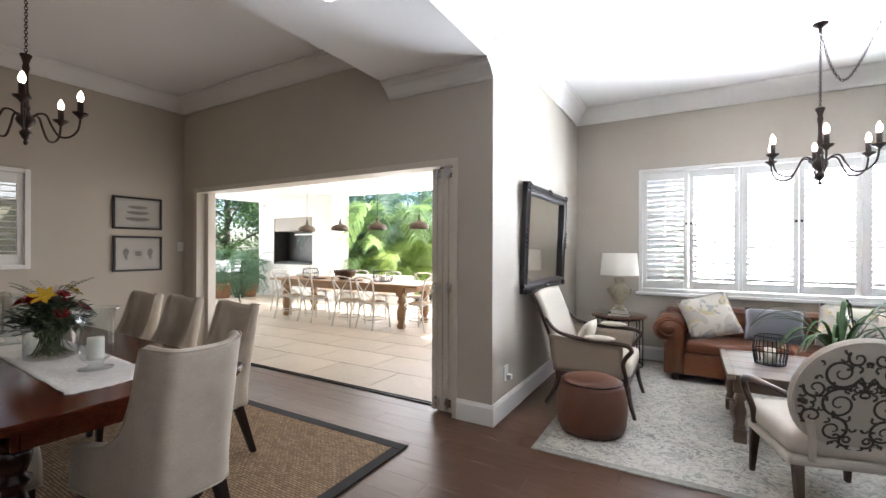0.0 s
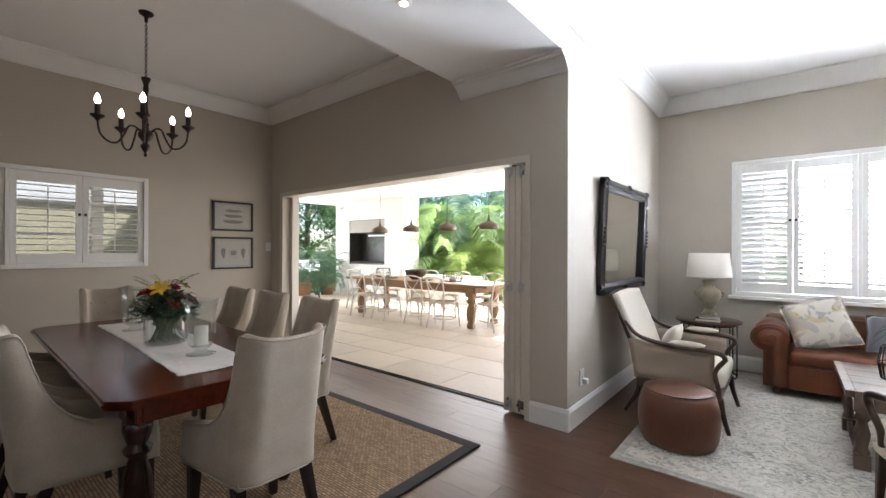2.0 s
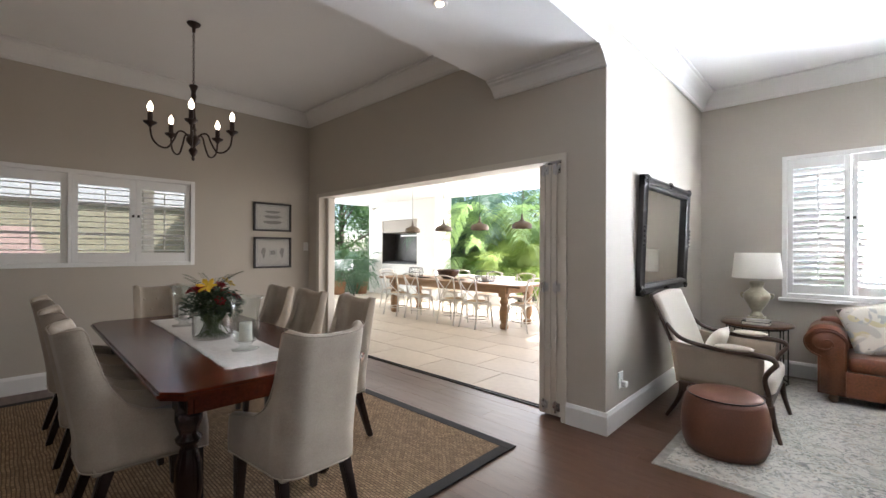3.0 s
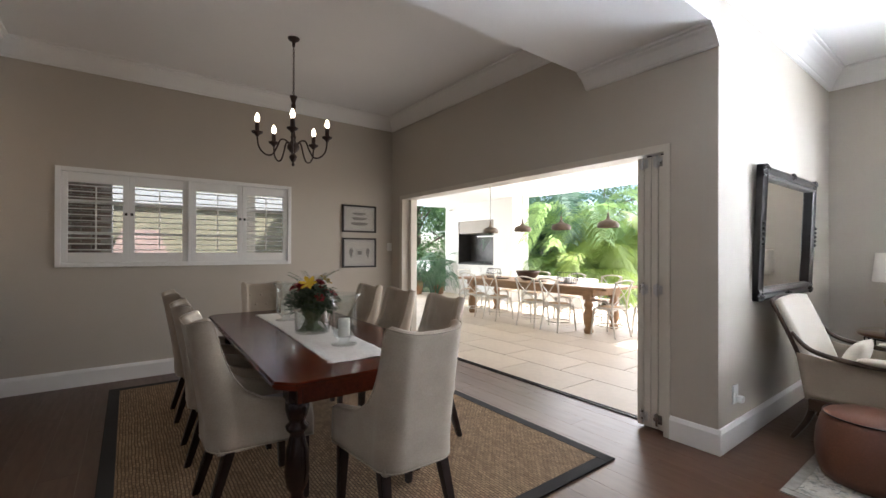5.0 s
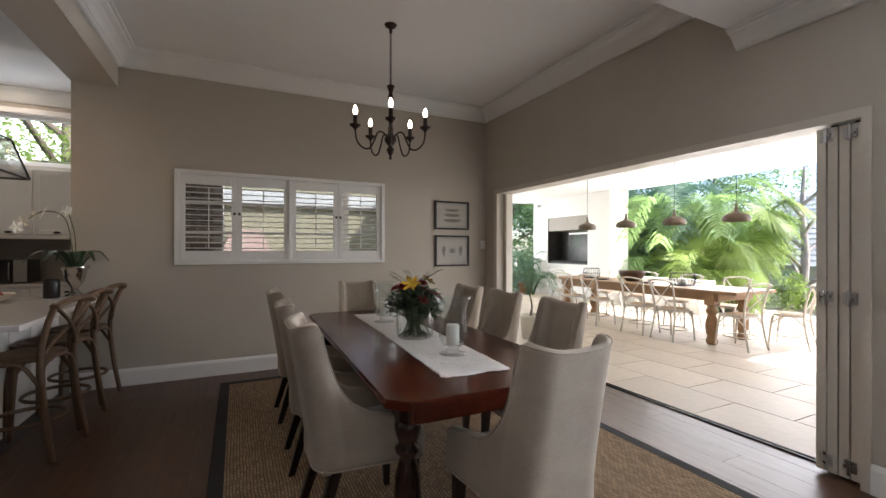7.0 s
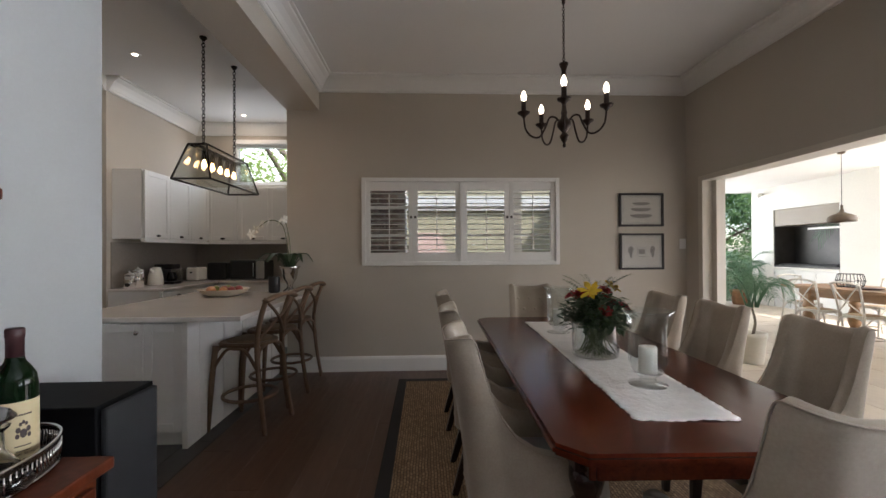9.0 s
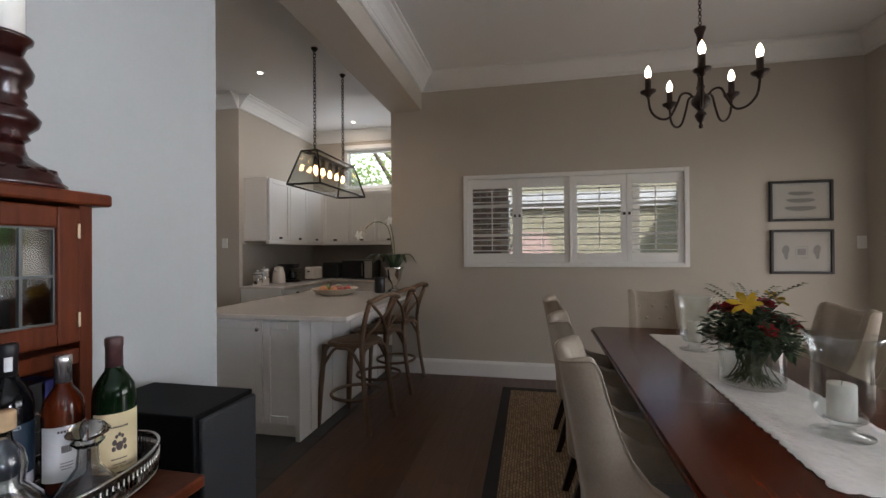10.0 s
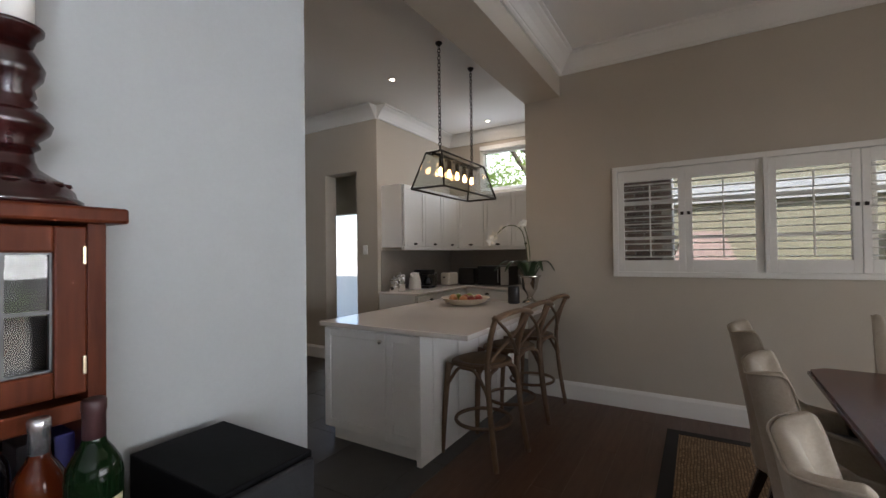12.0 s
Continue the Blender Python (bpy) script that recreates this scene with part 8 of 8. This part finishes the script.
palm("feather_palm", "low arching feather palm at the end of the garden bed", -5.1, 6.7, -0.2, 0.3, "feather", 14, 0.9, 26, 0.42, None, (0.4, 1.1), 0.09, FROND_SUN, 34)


def leaf_mass(n, blobs, size, rng):
    """Many small folded leaves scattered through overlapping lobes."""
    V, F = [], []
    for _ in range(n):
        cx, cy, cz, rx, ry, rz = blobs[rng.randrange(len(blobs))]
        while True:
            u, v, w = rng.uniform(-1, 1), rng.uniform(-1, 1), rng.uniform(-1, 1)
            d = u * u + v * v + w * w
            if 0.25 < d < 1:
                break
        k = 0.85 + 0.3 * noise.noise((cx + u * 2, cy + v * 2, cz + w * 2))
        p = Vector((cx + rx * u * k, cy + ry * v * k, cz + rz * w * k))
        a, e = rng.uniform(0, 6.28), rng.uniform(-0.9, 0.6)
        dv = Vector((math.cos(a) * math.cos(e), math.sin(a) * math.cos(e), math.sin(e)))
        sd = dv.cross(Vector((rng.uniform(-0.5, 0.5), rng.uniform(-0.5, 0.5), 1))).normalized()
        l = size * rng.uniform(0.6, 1.3)
        i = len(V)
        nrm = sd.cross(dv) * l * 0.08
        V += [p, p + dv * l * 0.5 + sd * l * 0.24 + nrm, p + dv * l, p + dv * l * 0.5 - sd * l * 0.24 + nrm]
        F += [(i, i + 1, i + 2), (i, i + 2, i + 3)]
    return V, F


def tree(name, label, x, y, h, spread, leaves, size, mt, seed, low=0.25, limbs=6, category="tree"):
    rng = random.Random(seed)
    ob = thing(name, label, category, Matrix.Translation((x, y, -0.2)))
    bm = tube([(0, 0, 0), (0.1, 0.05, h * 0.3), (0.0, 0.1, h * 0.6), (0.1, 0.0, h * 0.85)], [0.028 * h, 0.022 * h, 0.014 * h, 0.006 * h], 9)
    blobs = []
    for k in range(limbs):
        a = k * 2.4 + rng.uniform(-0.4, 0.4)
        z0 = h * (low + (0.75 - low) * k / limbs)
        r = spread * rng.uniform(0.6, 1.0)
        e = Vector((r * math.cos(a), r * math.sin(a), z0 + h * rng.uniform(0.08, 0.22)))
        tube([(0, 0.05, z0 * 0.9), tuple(e * 0.5 + Vector((0, 0, z0 * 0.5))), tuple(e)], [0.012 * h, 0.008 * h, 0.003 * h], 6, bm)
        s = spread * rng.uniform(0.35, 0.6)
        blobs.append((e.x, e.y, e.z, s, s, s * 0.8))
        blobs.append((e.x * 0.6, e.y * 0.6, e.z + s * 0.5, s * 0.8, s * 0.8, s * 0.7))
    blobs.append((0, 0, h * 0.9, spread * 0.6, spread * 0.6, h * 0.14))
    part("trunk", bm, BARK, ob)
    V, F = leaf_mass(leaves, blobs, size, rng)
    data = bpy.data.meshes.new("crown")
    data.from_pydata([tuple(v) for v in V], [], F)
    data.materials.append(mt)
    c = new("crown", data)
    c.parent = ob
    return ob


k = 0
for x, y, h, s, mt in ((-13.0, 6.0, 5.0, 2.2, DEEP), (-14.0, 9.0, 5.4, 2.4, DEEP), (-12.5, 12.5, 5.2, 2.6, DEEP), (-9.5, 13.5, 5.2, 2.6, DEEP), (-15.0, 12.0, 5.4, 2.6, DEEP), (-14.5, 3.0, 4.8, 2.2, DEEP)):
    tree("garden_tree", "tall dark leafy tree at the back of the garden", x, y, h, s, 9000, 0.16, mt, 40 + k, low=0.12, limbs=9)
    k += 1
# lighter bark copy for the next trees: sunlight is painted into the colour
BARK, bark_shade = mat("sun_painted_bark", (0.46, 0.40, 0.36), 0.9, vary=0.2, grain=12, bump=0.7, stretch=(1, 1, 0.3)), BARK
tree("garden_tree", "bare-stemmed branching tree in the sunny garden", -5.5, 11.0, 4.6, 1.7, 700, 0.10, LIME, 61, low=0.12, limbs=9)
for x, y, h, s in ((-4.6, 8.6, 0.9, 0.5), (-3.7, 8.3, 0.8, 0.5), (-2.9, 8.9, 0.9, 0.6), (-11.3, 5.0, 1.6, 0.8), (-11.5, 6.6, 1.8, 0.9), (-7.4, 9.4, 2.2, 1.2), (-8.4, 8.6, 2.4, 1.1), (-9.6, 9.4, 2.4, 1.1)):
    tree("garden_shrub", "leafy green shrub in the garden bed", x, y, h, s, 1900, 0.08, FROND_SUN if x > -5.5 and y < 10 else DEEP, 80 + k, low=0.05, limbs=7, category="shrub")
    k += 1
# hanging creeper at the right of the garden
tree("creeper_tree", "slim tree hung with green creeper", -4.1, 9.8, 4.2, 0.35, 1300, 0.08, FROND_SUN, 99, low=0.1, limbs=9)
BARK = bark_shade
# trees beyond the kitchen window, back door and outside the living room
for x, y, h, s in ((-9.5, -6.2, 6.0, 2.2), (-11.0, -8.8, 5.0, 2.0), (1.5, 14.5, 5.0, 2.0), (5.0, 14.0, 5.5, 2.2)):
    tree("yard_tree", "leafy tree standing behind the house", x, y, h, s, 6000, 0.13, LIME if y < 0 else DEEP, 120 + k, low=0.2, limbs=8)
    k += 1

# far house behind the garden
hs = thing("neighbour_house", "low white house with a pale tiled roof beyond the garden", "house", Matrix.Translation((-5.5, 15.5, -0.2)))
part("wall", boxes((-4.6, 6, 0.5, 5.5, 0, 1.1)), RENDER_WHITE, hs)
ROOF_PALE = mat("pale_roof_tiles", (0.62, 0.60, 0.56), 0.7, vary=0.12, grain=8)
part("roof", extrude_profile([(-0.1, 0.95), (6.1, 0.95), (3.0, 3.9)], "x", -5.0, 6.4), ROOF_PALE, hs)
course = as_mesh(extrude_profile([(-0.02, -0.015), (0.20, 0.175), (0.20, 0.215), (-0.02, 0.03)], "x", -5.0, 6.4), "tile_course", ROOF_PALE)
for k in range(14):
    o = new("tile_course", course)
    o.parent = hs
    o.matrix_local = Matrix.Translation((0, -0.1 + 0.215 * k, 0.965 + 0.2046 * k))

# glass balustrade at the patio's open side
bal = thing("glass_balustrade", "frameless glass balustrade with a slim steel rail", "balustrade", Matrix.Translation((-10.45, 0, 0)))
for k in range(3):
    part("glass_panel", boxes((-0.006, 0.006, 0.6 + k * 1.55, 2.1 + k * 1.55, 0.03, 1.05)), GLASS, bal).visible_shadow = False
part("rail", boxes((-0.02, 0.02, 0.55, 5.28, 1.05, 1.08), bevel=0.006), STEEL, bal)

# glowing panel added as bright hazy distance beyond the kitchen window
HAZE = bpy.data.materials.new("glowing_sky_panel")
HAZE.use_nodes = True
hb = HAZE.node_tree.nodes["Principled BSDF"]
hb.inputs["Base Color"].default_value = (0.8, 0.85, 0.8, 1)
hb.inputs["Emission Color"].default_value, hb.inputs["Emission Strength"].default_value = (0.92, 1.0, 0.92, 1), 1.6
structure("backdrop_kitchen_window", boxes((-13.6, -13.5, -14.0, -1.0, 0.0, 9.0)), HAZE, "glowing panel standing in for bright sky behind the trees", "backdrop")

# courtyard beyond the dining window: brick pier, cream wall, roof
BRICK = mat("weathered_brick", (0.27, 0.20, 0.165), 0.85, vary=0.2, grain=25, bump=0.4, random_tint=0.35)
pier = tagged(part("brick_pier", boxes((-7.2, -6.615, -4.3, -3.42, -0.2, 3.0)), mat("pale_mortar", (0.46, 0.44, 0.40), 0.9, vary=0.08)), "weathered brick pier with pale mortar outside the window", "wall", kind="structure")
bdata = as_mesh(bm_box(-0.012, 0.012, -0.103, 0.103, -0.033, 0.033, bevel=0.006, seg=1), "brick", BRICK)
for r in range(24):
    for c in range(4):
        y = -4.2 + c * 0.222 + (0.11 if r % 2 else 0)
        if y < -3.5:
            o = new("brick", bdata)
            o.parent = pier
            o.matrix_local = Matrix.Translation((-6.603, y, 0.95 + r * 0.078))
# cream darkened to dull olive: the courtyard's shade is in the colour
CREAM_DIMMED = mat("dimmed_cream_plaster", (0.20, 0.19, 0.125), 0.85, vary=0.08, grain=12, bump=0.2)
structure("fascia_courtyard", boxes((-9.09, -9.0, -6.5, 0.2, 2.28, 2.6)), mat("grey_fascia_paint", (0.33, 0.34, 0.32), 0.6, vary=0.05), "grey painted fascia along the courtyard wall", "fascia")
structure("wall_courtyard", boxes((-9.3, -9.1, -6.5, 0.2, -0.2, 2.95)), CREAM_DIMMED, "cream plastered courtyard wall with shade put into its colour")
cr = thing("courtyard_roof", "low pink clay roof in the courtyard", "roof", Matrix.Translation((-8.6, -3.05, 0)))
bm = extrude_profile([(-0.45, 1.25), (0.45, 1.25), (0.28, 1.75), (-0.28, 1.75)], "x", -0.45, 0.3)
part("tiles", bm, mat("pink_clay_tile", (0.38, 0.28, 0.24), 0.8, vary=0.12, grain=14), cr)
part("wall", boxes((-0.4, 0.25, -0.42, 0.42, -0.2, 1.25)), CREAM_DIMMED, cr)
structure("courtyard_paving", boxes((-9.1, WX - T, -4.655, 0.2, -0.19, -0.03)), PATIO_TILE, "pale paved courtyard", "paving")
pst = thing("courtyard_post", "square white post carrying the courtyard eave", "post", Matrix.Translation((-6.3, -1.62, -0.03)))
part("shaft", bm_box(-0.07, 0.07, -0.07, 0.07, 0.0, 2.5, bevel=0.01), RENDER_WHITE, pst)
part("capital", bm_box(-0.1, 0.1, -0.1, 0.1, 2.5, 2.6, bevel=0.01), RENDER_WHITE, pst)
structure("courtyard_eave", boxes((-6.5, WX - T, -4.6, 0.2, 2.57, 2.75)), PAINT_WHITE, "white boarded eave over the courtyard", "eave")

# ---------- floor pieces ----------
rng = random.Random(2)
floor_ob, kit_ob, pat_ob = scene.objects["floor"], scene.objects["floor_kitchen"], scene.objects["patio_floor"]


def lay(name, owner, x0, x1, y0, y1, length, width, along, gap, material, z0, top, offset=0.5, skip=None):
    """Pieces laid in rows, shared meshes by size, children of their floor."""
    cache = {}
    a0, a1, b0, b1 = (x0, x1, y0, y1) if along == "x" else (y0, y1, x0, x1)
    rows = math.ceil((b1 - b0) / width)
    for r in range(rows):
        s0, s1 = b0 + r * width, min(b1, b0 + (r + 1) * width)
        shift = (r * offset) % 1.0 * length
        p = a0 - shift
        while p < a1:
            q0, q1 = max(p, a0), min(p + length, a1)
            p += length
            if q1 - q0 < 0.06 or s1 - s0 < 0.03:
                continue
            l, w = round(q1 - q0 - gap, 3), round(s1 - s0 - gap, 3)
            if (l, w) not in cache:
                bm = bm_box(-l / 2, l / 2, -w / 2, w / 2, z0, top, bevel=0.0008, seg=1)
                cache[l, w] = as_mesh(bm, name, material)
            o = new(name, cache[l, w])
            o.parent = owner
            c = ((q0 + q1) / 2, (s0 + s1) / 2)
            o.matrix_local = Matrix.Translation((c[0], c[1], 0)) if along == "x" else pose(c[1], c[0], 0, 0, 0, 90)


lay("plank", floor_ob, WX, RX, -4.62, 0.0, 1.9, 0.1925, "x", 0.0008, FLOOR_WOOD, -0.011, 0.0, 0.37)
lay("plank", floor_ob, 0.0, RX, 0.0, LY, 1.9, 0.1967, "x", 0.0008, FLOOR_WOOD, -0.011, 0.0, 0.37)
lay("plank", floor_ob, -4.2, -0.33, 0.001, 0.138, 1.9, 0.137, "x", 0.0008, FLOOR_WOOD, -0.0105, 0.0, 0.5)
lay("tile", kit_ob, KFAR, -1.0, -9.6, -4.625, 0.6, 0.6, "x", 0.004, FLOOR_SLATE, -0.011, 0.0, 0.0)
lay("tile", pat_ob, -10.5, -0.27, 0.205, 6.3, 0.9, 0.6, "x", 0.008, PATIO_TILE, -0.013, 0.0, 0.5)
# pale paving beyond the patio, added to brighten the sunny side
structure("garden_paving", boxes((-4.9, 9.0, 6.42, 14.5, -0.19, -0.02), (-0.2, 9.0, LY + T + 0.02, 5.95, -0.19, -0.02)), mat("pale_brightening_paving", (0.58, 0.52, 0.43), 0.8, vary=0.08, grain=10, bump=0.2), "pale garden paving added to brighten the sunny side", "paving")
